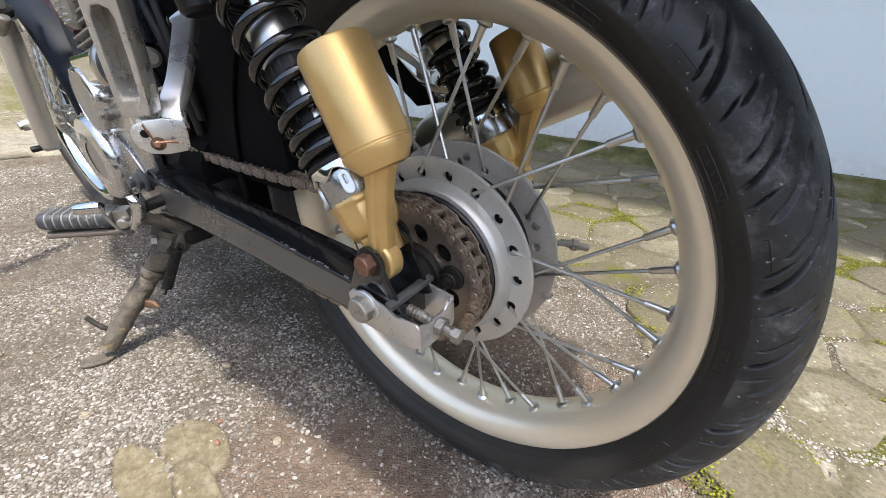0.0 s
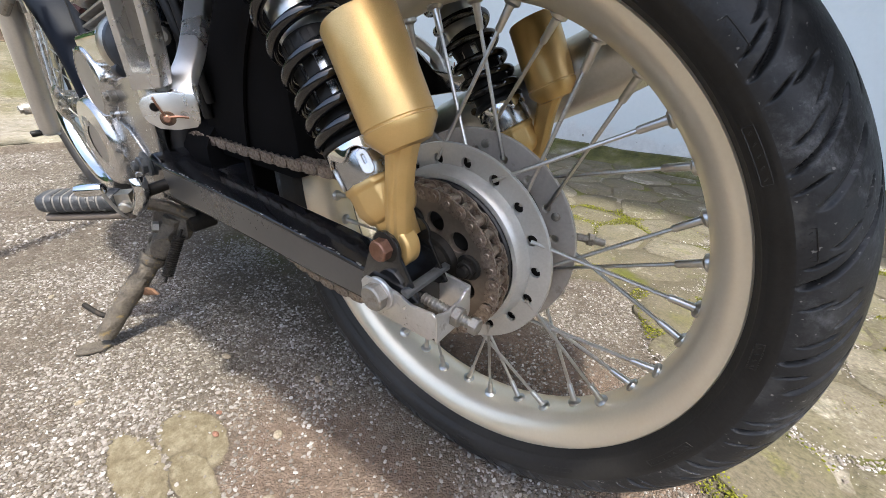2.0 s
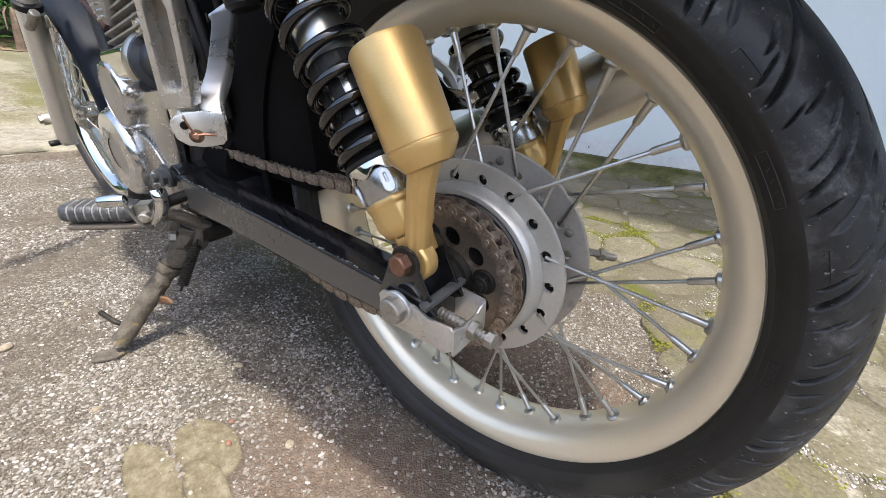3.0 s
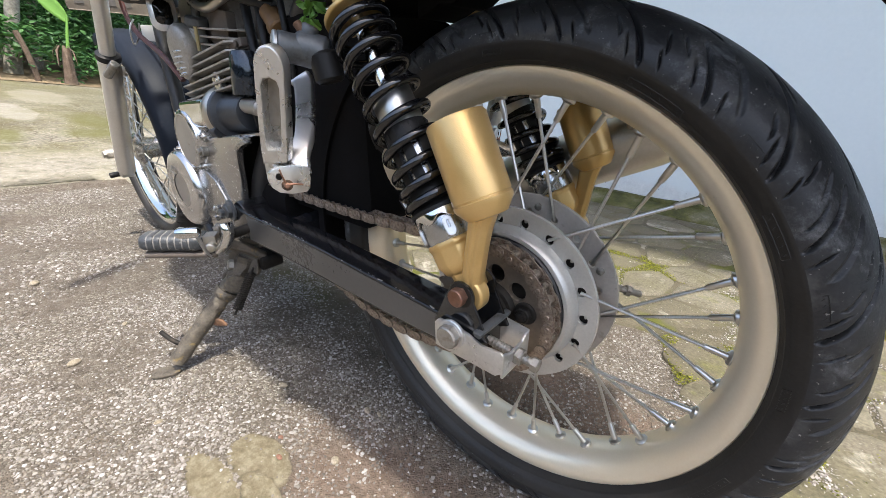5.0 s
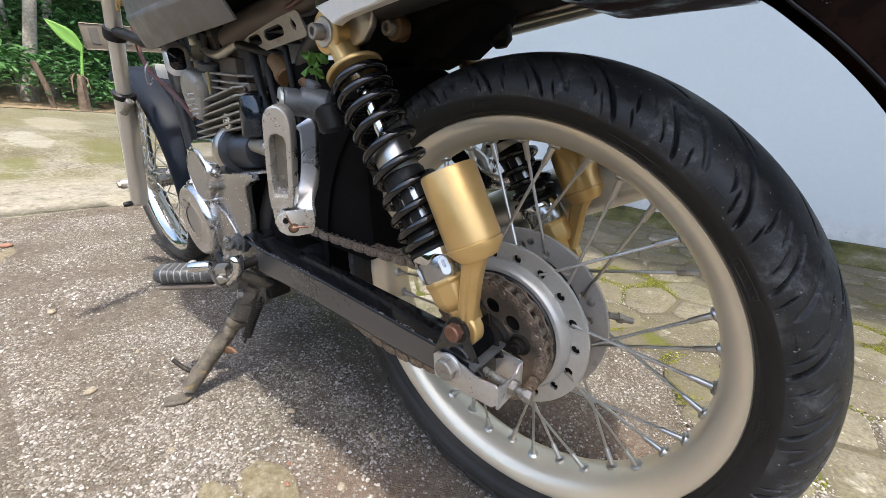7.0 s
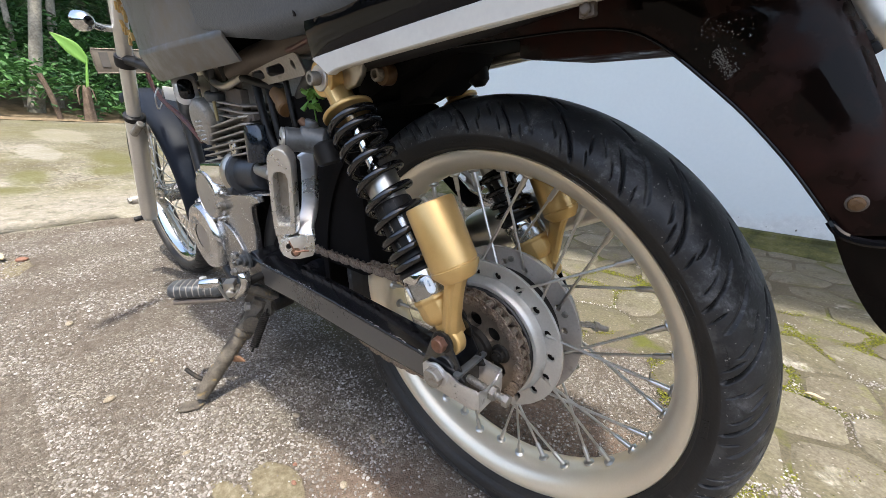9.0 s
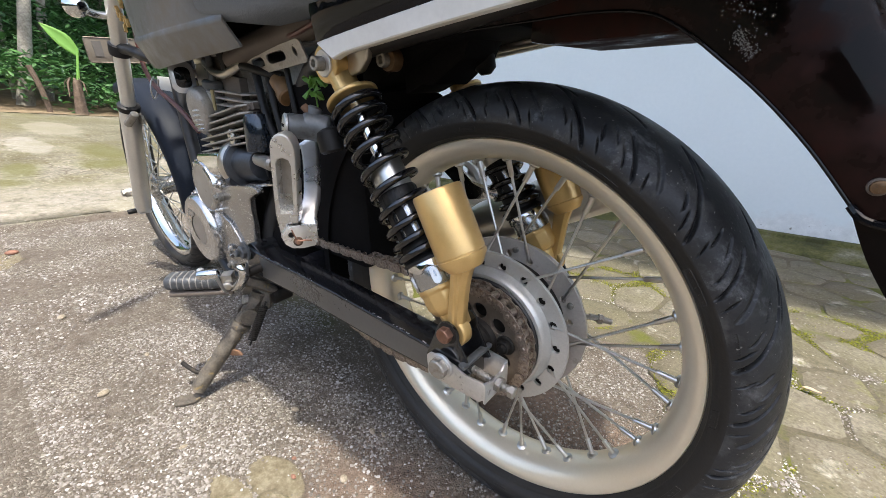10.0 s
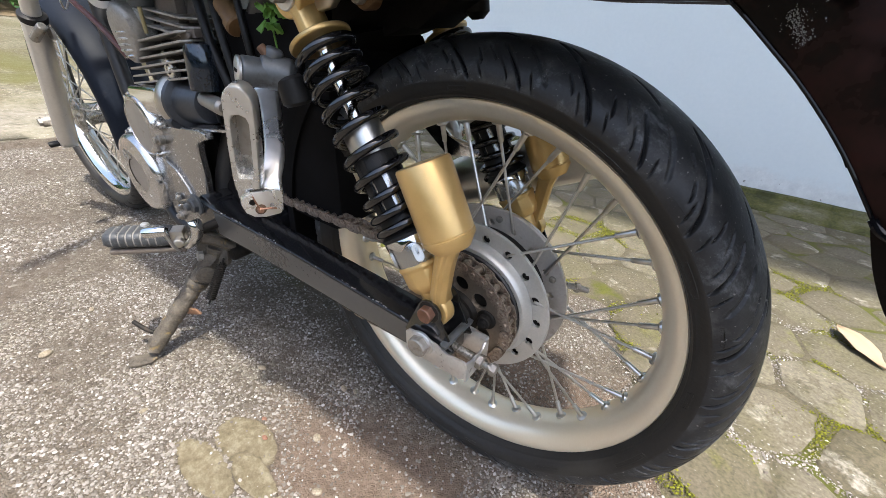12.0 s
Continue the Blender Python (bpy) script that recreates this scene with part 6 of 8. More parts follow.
b = Build().rod((-0.415, -0.080, 0.172), (-0.345, -0.092, 0.172), 0.0105, 18, edge=0.004)
part("drain_tube", b, M["caseface"], engine, "taupe breather stub")
# chain cover: a broad cast sheet, open to the back, with a lobed lower half
cover = [(-0.560, 0.090), (-0.540, 0.112), (-0.500, 0.122), (-0.420, 0.132), (-0.402, 0.130), (-0.398, 0.122), (-0.415, 0.117), (-0.432, 0.108), (-0.438, 0.090), (-0.440, 0.055), (-0.447, 0.030), (-0.452, 0.004), (-0.462, -0.020), (-0.49, -0.050), (-0.535, -0.066), (-0.585, -0.050), (-0.592, 0.0)]
shell = part("sprocket_cover", Build().prism(cover, 0.088, 0.100, AX), M["cast"], engine, "dull alloy chain cover, open at the back", 0.003, steps=3)
secs = [[(x, -0.103 + 0.004 * k, z), (x, -0.072, z + 0.002), (x, -0.072, z - 0.0015), (x, -0.102 + 0.004 * k, z - 0.004)] for k, (x, z) in enumerate(((-0.520, 0.112), (-0.480, 0.1225), (-0.440, 0.1300), (-0.400, 0.1350), (-0.365, 0.1400), (-0.345, 0.1440)))]
part("cover_tongue", loft(secs), M["case"], shell, "polished flange along the top", 0.001)
lobe = [(-0.590, 0.060), (-0.560, 0.062), (-0.525, 0.050), (-0.500, 0.024), (-0.487, -0.012), (-0.484, -0.046), (-0.535, -0.064), (-0.585, -0.048)]
part("cover_lobe", Build().prism(lobe, 0.099, 0.105, AX), M["cast"], shell, "", 0.004, steps=3)
b = Build().tube(smooth_path([(-0.400, -0.098, 0.1275), (-0.424, -0.0985, 0.1165), (-0.4365, -0.099, 0.098), (-0.4395, -0.099, 0.055), (-0.4515, -0.099, 0.006), (-0.461, -0.099, -0.018)], 8), 0.0022, 8)
part("cover_rim", b, M["cast"], shell)
for k, (x, z) in enumerate(((-0.545, 0.095), (-0.560, -0.045))):
    part("case_screw", Build().lathe([(0.0085, 0.0), (0.0085, 0.009), (0.0075, 0.010)], side(x, -0.099, z), 16).hexagon(0.0052, 0.010, 0.0145, side(x, -0.099, z)), M["bolt"], shell)
for k in range(2):
    part("stud", Build().rod((-0.560, -0.100, -0.004 - 0.016 * k), (-0.530, -0.112, -0.001 - 0.016 * k), 0.0052, 12, edge=0.001), M["alloy"], shell)
# near-black drum fills the open chain cover, shade painted in its colour
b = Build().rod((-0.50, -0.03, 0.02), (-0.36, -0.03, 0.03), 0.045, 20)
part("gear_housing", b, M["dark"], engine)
# cylinder with its fins: straight-sided with cut corners above, rounded below
cyl = part("cylinder", Build().lathe([(0.060, 0.12), (0.060, 0.275)], Matrix.Translation((-0.535, 0.0, 0.0)), 32), M["soot"], engine, "finned air-cooled cylinder")
oct_ = [(-0.135, -0.058), (-0.072, -0.091), (0.112, -0.091), (0.124, -0.070), (0.124, 0.070), (0.112, 0.091), (-0.072, 0.091), (-0.135, 0.058)]
fin0 = part("fin", Build().prism(oct_, -0.0015, 0.0015), M["fin"], cyl, "", 0.0008)
fin0.matrix_basis = pose(-0.540, 0, 0.1800, 0, -9)
for k in range(1, 3):
    f = new("fin", fin0.data)
    f.parent = cyl
    f.matrix_basis = pose(-0.535 + 0.001 * k, 0, 0.1800 + 0.0112 * k, 0, -9)
short = [(-0.072, -0.078), (-0.035, -0.091), (0.112, -0.091), (0.124, -0.070), (0.124, 0.070), (0.112, 0.091), (-0.035, 0.091), (-0.072, 0.078)]
fin2 = part("fin", Build().prism(short, -0.0015, 0.0015), M["fin"], cyl, "", 0.0008)
fin2.matrix_basis = pose(-0.534, 0, 0.2136, 0, -9)
for k in range(1, 3):
    f = new("fin", fin2.data)
    f.parent = cyl
    f.matrix_basis = pose(-0.530, 0, 0.2136 + 0.0112 * k, 0, -9) @ Matrix.Diagonal((1 - 0.03 * k, 1, 1, 1))
fin1 = part("fin", Build().prism(ring(0.103, 40), -0.0015, 0.0015), M["fin"], cyl, "", 0.0008)
fin1.matrix_basis = pose(-0.545, 0, 0.1690, 0, -9)
for k in range(1, 4):
    f = new("fin", fin1.data)
    f.parent = cyl
    f.matrix_basis = pose(-0.538, 0, 0.1690 - 0.0108 * k, 0, -9) @ Matrix.Diagonal((1 - 0.04 * k, 1 - 0.04 * k, 1, 1))
head = part("cylinder_head", Build().prism([(-0.645, 0.250), (-0.455, 0.250), (-0.460, 0.318), (-0.50, 0.335), (-0.60, 0.335), (-0.64, 0.318)], -0.062, 0.060, AX), M["fin"], engine, "weathered alloy cylinder head", 0.008)
for k in range(3):
    b = Build().prism([(-0.100, -0.078), (0.090, -0.078), (0.100, -0.06), (0.100, 0.06), (0.090, 0.078), (-0.100, 0.078)], -0.0014, 0.0014, pose(-0.520, 0, 0.2525 + 0.0105 * k, 0, 4))
    part("head_fin", b, M["fin"], head, "", 0.0007)
# long tapered side cover with slanting ribs on its lower half
q = along((-0.574, -0.064, 0.244), (-0.574 + 0.006, -0.106, 0.240))
up = (q.to_3x3().inverted() @ Vector((0.16, 0, 1))).normalized()
rot = math.atan2(up.y, up.x)
q = q @ Matrix.Rotation(rot - math.pi / 2, 4, "Z")
egg = [(0.0285 * math.cos(a) * (1.0 + 0.16 * math.sin(a)), 0.041 * math.sin(a)) for a in [2 * math.pi * k / 40 for k in range(40)]]
ov = part("cam_cover", loft([[tuple(q @ Vector((x * s, y * s, h))) for x, y in egg] for s, h in ((1.0, 0.0), (1.0, 0.024), (0.96, 0.031), (0.86, 0.035), (0.5, 0.037))]), M["fin"], head, "tapered ribbed side cover", angle=40)
for k in range(5):
    yk = -0.030 + 0.0082 * k
    w = 0.0255 * math.sqrt(max(0.05, 1 - (yk / 0.038) ** 2)) * 0.92
    b = Build().tube([q @ Vector((w * c, yk + 0.005 * c, 0.0365 - 0.0045 * c * c)) for c in (-1, -0.6, -0.2, 0.2, 0.6, 1)], 0.0021, 8)
    part("rib", b, M["alloy"], ov)
b = Build().lathe([(0.0105, 0.0), (0.0120, 0.002), (0.0120, 0.036), (0.0100, 0.038)], along((-0.552, -0.070, 0.240), (-0.543, -0.072, 0.279)), 22)
filt = part("fuel_filter", b, M["cloudy"], head, "cloudy plastic fuel filter")
part("filter_cap", Build().rod((-0.544, -0.072, 0.276), (-0.541, -0.072, 0.291), 0.0165, 22, edge=0.003).rod((-0.541, -0.072, 0.289), (-0.540, -0.070, 0.33), 0.006, 10), M["bluegrey"], filt, "grey-green filter cap")
part("filter_post", Build().tube([(-0.535, -0.080, 0.244), (-0.527, -0.082, 0.276)], 0.0028, 8), M["brass"], filt, "yellowed plastic post")
b = Build().prism([(-0.515, 0.236), (-0.458, 0.240), (-0.452, 0.292), (-0.500, 0.300), (-0.512, 0.280)], 0.054, 0.068, AX)
part("heat_plate", b, M["brown"], head, "brown stained plate", 0.003)
b = Build().tube(smooth_path([(-0.565, -0.068, 0.318), (-0.530, -0.072, 0.304), (-0.490, -0.074, 0.298), (-0.455, -0.072, 0.304), (-0.435, -0.066, 0.312)], 6), 0.0062, 12)
part("fuel_hose", b, M["fork"], head, "aged pale hose under the tank")
b = Build().tube(smooth_path([(-0.440, -0.067, 0.310), (-0.41, -0.066, 0.304), (-0.375, -0.060, 0.296), (-0.352, -0.05, 0.292)], 5), 0.0058, 10)
part("rubber_hose", b, M["plastic"], head, "black rubber hose")
for k, (x, z, w, h) in enumerate(((-0.595, 0.330, 0.034, 0.022), (-0.565, 0.322, 0.018, 0.03), (-0.495, 0.325, 0.014, 0.045), (-0.470, 0.330, 0.03, 0.012), (-0.525, 0.332, 0.022, 0.012))):
    part("head_lug", Build().prism(rounded(w, h, 0.003, 3, x, z), 0.052, 0.068, AX), M["fork"] if k % 2 == 0 else M["soot"], head, "", 0.0015)
part("tank_tab", Build().prism([(-0.512, 0.345), (-0.462, 0.345), (-0.468, 0.328), (-0.480, 0.312), (-0.482, 0.294), (-0.492, 0.294), (-0.494, 0.312), (-0.504, 0.328)], 0.070, 0.0735, AX), M["soot"], head, "dark forked tab", 0.0008)
b = Build().lathe([(0.0080, -0.002), (0.0080, 0.002), (0.0044, 0.002), (0.0044, -0.002)], along((-0.520, -0.078, 0.280), (-0.520, -1, 0.280)) @ Matrix.Diagonal((0.8, 1.7, 1, 1)), 20, closed=True)
part("lift_ring", b, M["soot"], head)
for k, (x, z) in enumerate(((-0.612, 0.302), (-0.606, 0.286))):
    part("horn_lug", Build().lathe([(0.0075, -0.002), (0.0075, 0.004), (0.0040, 0.004), (0.0038, 0.0)], side(x, -0.076, z), 18), M["brass"], head)
b = Build().lathe([(0.0120, 0), (0.0195, 0.003), (0.0215, 0.009), (0.0225, 0.056), (0.0215, 0.0575), (0.0205, 0.054), (0.0195, 0.030)], along((-0.400, -0.074, 0.242), (-0.396, -0.080, 0.180)), 36)
part("ignition_can", b, M["can"], engine, "glossy black cylindrical can, open below")
part("can_strap", Build().box((0.040, 0.010, 0.010), pose(-0.418, -0.074, 0.2495, 0, -8)).lathe([(0.004, 0), (0.004, 0.004), (0.003, 0.005)], side(-0.410, -0.078, 0.2495), 12), M["brown"], engine, "", 0.0015)
part("can_lead", Build().tube(smooth_path([(-0.398, -0.078, 0.20), (-0.396, -0.080, 0.172), (-0.40, -0.075, 0.150), (-0.425, -0.06, 0.135)], 5), 0.0035, 8), M["plastic"], engine)

# ---- foot controls and side stand ----
p0, p1 = Vector((-0.504, -0.230, -0.0135)), Vector((-0.4520, -0.164, -0.0200))
m = along(p0, p1, (0, 0, 1))
peg_len = (p1 - p0).length
secs = []
for h, k in ((0.0, 0.62), (0.0015, 0.84), (0.006, 0.97), (0.012, 1.0), (peg_len - 0.002, 1.0), (peg_len, 0.9)):
    secs.append([tuple(m @ Vector((x * k, y * k, h))) for x, y in rounded(0.038, 0.0225, 0.009, 4)])
peg = part("rider_footpeg", loft(secs), M["peg_rubber"], bike, "ribbed grey rubber footpeg, dusty", angle=50)
for k in range(7):
    z0 = 0.0135 + 0.0092 * k
    part("rib", Build().prism(rounded(0.0392, 0.0238, 0.009, 4), z0, z0 + 0.0068, m), M["peg_rubber"], peg, "", 0.0010)
for k in range(7):
    z0 = 0.0130 + 0.0092 * k
    part("dust_line", Build().prism(rounded(0.0384, 0.0229, 0.009, 4), z0 - 0.0012, z0 + 0.0004, m), M["dust"], peg)
part("peg_button", Build().lathe([(0.006, 0.0), (0.0055, 0.003), (0.003, 0.0045)], Matrix.Translation(p0.lerp(p1, 0.60) + Vector((-0.010, 0.006, 0.0115))), 14), M["bracket"], peg)
b = Build().prism(rounded(0.036, 0.0085, 0.003, 3, 0.002, -0.0185), 0.006, peg_len + 0.018, m)
part("peg_iron", b, M["brown"], peg, "flat rusty iron under the rubber", 0.001)
b = Build().box((0.022, 0.022, 0.017), Matrix.Translation(p1 + Vector((0.003, 0.006, 0.001))) @ pose(0, 0, 0, 0, 0, 52)).rod(p1 + Vector((-0.006, 0.014, -0.006)), p1 + Vector((0.024, -0.004, -0.006)), 0.0075, 14, edge=0.002)
part("peg_clevis", b, M["fork"], peg, "bright clevis at the peg's root", 0.0025)
b = Build().tube(smooth_path([p1 + Vector((0.006, 0.010, -0.004)), (-0.437, -0.140, -0.030), (-0.428, -0.118, -0.042), (-0.420, -0.095, -0.062)], 5), 0.0110, 12, squash=0.7)
part("peg_bar", b, M["mud"], peg)
# gear lever: a chromed crescent with a flat arm to the toe piece
arc = smooth_path([(-0.394, -0.150, 0.0185), (-0.392, -0.150, 0.0040), (-0.402, -0.151, -0.0110), (-0.420, -0.153, -0.0270), (-0.442, -0.156, -0.0400), (-0.456, -0.158, -0.0470)], 6)
secs = []
for i, p in enumerate(arc):
    u = i / (len(arc) - 1)
    d = (arc[min(i + 1, len(arc) - 1)] - arc[max(i - 1, 0)]).normalized()
    w = d.cross(Vector((0, 1, 0))).normalized()
    hw = 0.0022 + 0.0052 * math.sin(math.pi * min(1, 0.12 + 0.8 * u))
    secs.append([tuple(p + w * x * hw + Vector((0, y * 0.0085, 0))) for x, y in ((-1, -0.5), (-0.4, -1), (0.4, -1), (1, -0.5), (1, 0.5), (0.4, 1), (-0.4, 1), (-1, 0.5))])
gear = part("gear_lever", loft(secs), M["chrome"], bike, "bent chromed gear lever", angle=50)
part("lever_spindle", Build().rod((-0.402, -0.150, -0.004), (-0.395, -0.095, 0.004), 0.0075, 14, edge=0.001), M["soot"], gear)
part("lever_arm", loft([[tuple(q + Vector((x, y, 0))) for x, y in ((-0.0045, -0.002), (0.0045, -0.002), (0.0045, 0.002), (-0.0045, 0.002))] for q in smooth_path([(-0.4090, -0.186, 0.0080), (-0.4190, -0.180, -0.0120), (-0.4310, -0.172, -0.0330), (-0.4420, -0.163, -0.0450)], 3)]), M["bracket"], gear, "", 0.0006)
part("toe_piece", Build().lathe([(0.0030, 0.0), (0.0066, 0.0015), (0.0078, 0.006), (0.0078, 0.026), (0.0064, 0.031), (0.0030, 0.0325)], along((-0.4285, -0.205, 0.0095), (-0.4045, -0.180, 0.0110)), 18), M["chrome"], gear, "polished toe piece")

s0, s1 = Vector((-0.4445, -0.122, -0.080)), Vector((-0.4835, -0.2405, -0.221))
leg = smooth_path([s0 + Vector((0.004, 0.01, 0.018)), s0, s0.lerp(s1, 0.25), s0.lerp(s1, 0.6), s1], 12)
b = Build().tube(leg, [0.0150 - 0.0022 * i / (len(leg) - 1) for i in range(len(leg))], 20)
b.v = [tuple(Vector(v) + Vector((noise.noise(Vector(v) * 110), noise.noise(Vector(v) * 110 + Vector((7, 0, 0))), 0)) * 0.0036) for v in b.v]
stand = part("side_stand", b, M["mud"], bike, "mud-caked steel side stand")
foot = s1 + Vector((-0.002, -0.008, -0.0125))
b = Build().prism([(-0.024, -0.010), (-0.018, -0.015), (0.010, -0.013), (0.018, 0.0), (0.010, 0.013), (-0.018, 0.013), (-0.024, 0.007)], -0.0045, 0.0, Matrix.Translation(foot + Vector((0, -0.006, 0.001))) @ pose(0, 0, 0, -LEAN, 3, 58))
part("stand_foot", b, M["mud"], stand, "flat worn foot", 0.0015)
part("stand_spur", Build().tube(smooth_path([s0.lerp(s1, 0.84), s0.lerp(s1, 0.84) + Vector((-0.022, -0.012, 0.006)), s0.lerp(s1, 0.84) + Vector((-0.050, -0.020, 0.015))], 5), 0.0038, 10), M["soot"], stand, "thin steel spur")
b = Build().prism([(0, 0), (0.026, -0.004), (0.034, -0.012), (0.012, -0.016), (-0.004, -0.012)], -0.0022, 0.0022, Matrix.Translation(s0.lerp(s1, 0.52)) @ pose(0, 0, 0, 90, 0, 25))
part("stand_tab", b, M["rust"], stand, "", 0.0008)
b = Build().prism(rounded(0.05, 0.045, 0.012, 4), -0.006, 0.006, Matrix.Translation(s0 + Vector((0.002, 0.004, 0.006))) @ pose(0, 0, 0, 75, 0, 35))
part("stand_lug", b, M["mud"], stand, "", 0.002)
kn = s0.lerp(s1, 0.14)
ay = (s1 - s0).normalized()
for k in (-1, 1):
    q = Matrix.Translation(kn + Vector((0.0135 * k, -0.004 * k, 0))) @ along((0, 0, 0), (k * 1.0, -0.3 * k, 0))
    part("knuckle_cheek", Build().lathe([(0.0150, -0.003), (0.0160, 0.0), (0.0150, 0.0035), (0.006, 0.0042)], q, 18), M["mud"], stand, "", 0.0008)
part("knuckle_collar", Build().lathe([(0.0165, 0.0), (0.0180, 0.003), (0.0172, 0.011), (0.0150, 0.014)], along(kn + ay * 0.018, kn + ay * 0.1), 20), M["mud"], stand)
part("stand_bolt", Build().hexagon(0.0085, 0, 0.008, along(s0 + Vector((-0.004, -0.012, 0.008)), s0 + Vector((-0.3, -1, 0.3)))), M["bolt"], stand)
a0, a1 = s0 + Vector((0.026, 0.006, 0.006)), s0.lerp(s1, 0.40) + Vector((0.042, 0.010, -0.006))
mm = along(a0, a1)
L = (a1 - a0).length
part("return_spring", Build().tube([mm @ Vector((0.0062 * math.cos(math.pi * i / 5), 0.0062 * math.sin(math.pi * i / 5), L * (0.12 + 0.76 * i / 180))) for i in range(181)], 0.0017, 6), M["soot"], stand, "dark return spring")
part("spring_hook", Build().rod(a0, a0.lerp(a1, 0.14), 0.0018, 8), M["soot"], stand)
part("spring_hook", Build().rod(a0.lerp(a1, 0.86), a1, 0.0018, 8), M["soot"], stand)
b = Build().prism(rounded(0.05, 0.024, 0.008, 4, -0.43, -0.070), 0.07, 0.105, AX)
part("stand_bracket", b, M["soot"], motor_frame, "", 0.003)


# ---- passenger pegs, folded up ----
def passenger_peg(s):
    """A cast arm that ends in a lug facing the rear, with the peg folded up against it: its hollow underside looks outwards."""
    fin = (lambda b: b) if s > 0 else mirrored
    base = Matrix(((0.34, 0, 0.94, -0.154), (0.94, 0, -0.34, -0.174), (0, 1, 0, 0.125), (0, 0, 0, 1)))
    lug = [(0.0196, 0.0120), (0.0196, 0.0012), (0.0184, -0.0082), (0.0148, -0.0116), (0.0015, -0.0120), (-0.0088, -0.0096), (-0.0150, -0.0042), (-0.0174, 0.0030), (-0.0165, 0.0090), (-0.0132, 0.0126), (-0.0066, 0.0148), (0.0059, 0.0150)]
    b = Build().prism(lug, -0.0085, 0.0, base)
    # the arm: a flat bar that twists a little on its way in to the frame
    secs = []
    line = smooth_path([base @ Vector((0.0125, 0.004, -0.006)), base @ Vector((0.0150, 0.020, -0.014)), (-0.176, -0.138, 0.162), (-0.214, -0.110, 0.186), (-0.246, -0.089, 0.202), (-0.256, -0.085, 0.209)], 5)
    for i, p in enumerate(line):
        u = i / (len(line) - 1)
        w = Vector((0.50 + 0.42 * u, 0.86 - 0.50 * u, 0.0)).normalized()
        d = (line[min(i + 1, len(line) - 1)] - line[max(i - 1, 0)]).normalized()
        w = (w - d * w.dot(d)).normalized()
        q = d.cross(w)
        hw, ht = 0.0098 - 0.0022 * math.sin(math.pi * u) + 0.0030 * u, 0.0052 + 0.0018 * u
        secs.append([tuple(p + w * x * hw + q * y * ht) for x, y in ((-1, -0.6), (-0.8, -1), (0.8, -1), (1, -0.6), (1, 0.6), (0.8, 1), (-0.8, 1), (-1, 0.6))])
    sk = loft(secs)
    b.add(sk.v, sk.f)
    br = part("passenger_bracket", fin(b), M["peg_alloy"], bike, "polished alloy bracket with a folded passenger footpeg", 0.0016, steps=2)
    part("arm_hole", fin(Build().lathe([(0.0042, 0), (0.0040, 0.0006)], along((-0.2655, -0.0955, 0.205), (-0.2655 - 0.6, -0.0955 - 1.0, 0.205)), 14)), M["brown"], br)
    ax_ = Vector((0.248, -0.026, 1.0)).normalized()
    a_ = Vector((0.802, 0.597, 0.0))
    a_ = (a_ - ax_ * a_.dot(ax_)).normalized()
    n_ = a_.cross(ax_)
    pm = Matrix(((a_.x, ax_.x, n_.x, -0.1608), (a_.y, ax_.y, n_.y, -0.1813), (a_.z, ax_.z, n_.z, 0.1430), (0, 0, 0, 1)))
    w = 0.0104
    outer = [(-w * 0.88, -0.002), (w * 0.92, 0.003)] + [(w, 0.010), (w * 1.04, 0.040), (w * 1.04, 0.074)] + [(w * 1.04 * math.cos(radians(k)), 0.0790 + 0.0155 * math.sin(radians(k))) for k in range(12, 180, 14)] + [(-w * 1.04, 0.074), (-w * 1.04, 0.040), (-w, 0.010)]
    hole_ = [(-0.0072, 0.0085), (0.0070, 0.0115), (0.0082, 0.018), (0.0087, 0.040), (0.0086, 0.0655), (0.0062, 0.0715), (0.0, 0.0735), (-0.0062, 0.0715), (-0.0086, 0.0655), (-0.0087, 0.040), (-0.0082, 0.016)]
    mesh = cut_plate("folded_peg", outer, [hole_], 0.0150, 0.0015)
    mesh.transform(pm @ Matrix.Translation((0, 0, -0.0072)))
    if s < 0:
        mesh.transform(Matrix.Diagonal((1, -1, 1, 1)))
        mesh.flip_normals()
    pg = link_mesh("folded_peg", mesh, M["peg_alloy"], br, "worn alloy peg with a hollow underside")
    part("peg_floor", fin(Build().prism([(x * 0.985, 0.001 + y * 0.985) for x, y in outer], -0.0190, -0.0125, pm)), M["caseface"], pg, "dull taupe hollow of the peg", 0.0022, steps=3)
    ramp_ = loft([[tuple(pm @ Vector(v)) for v in ((-0.0072, 0.010, z0), (0.0072, 0.012, z0), (0.0084, 0.012 + dy, -0.0124), (-0.0084, 0.010 + dy, -0.0124))] for z0, dy in ((-0.0030, 0.004), (-0.0124, 0.018))])
    part("peg_heel", fin(ramp_), M["peg_alloy"], pg)
    for h in (0.0790, 0.0855):
        part("peg_pit", fin(Build().lathe([(0.0011, 0), (0.0007, 0.0003)], pm @ Matrix.Translation((0.0, h, 0.0)), 10)), M["brown"], pg)
    part("peg_hinge", fin(Build().rod(base @ Vector((-0.004, 0.000, -0.006)), base @ Vector((-0.004, 0.000, -0.034)), 0.0092, 16, edge=0.002).box((0.016, 0.018, 0.018), Matrix.Translation(base @ Vector((-0.005, 0.012, -0.018))))), M["peg_alloy"], br, "", 0.002)
    # no bore: a near-black disc paints the shade of the hole
    part("lug_hole_disc", fin(Build().lathe([(0.0031, 0), (0.0029, 0.0005)], base @ Matrix.Translation((-0.0080, 0.0056, 0.0)), 14)), M["dark"], br)
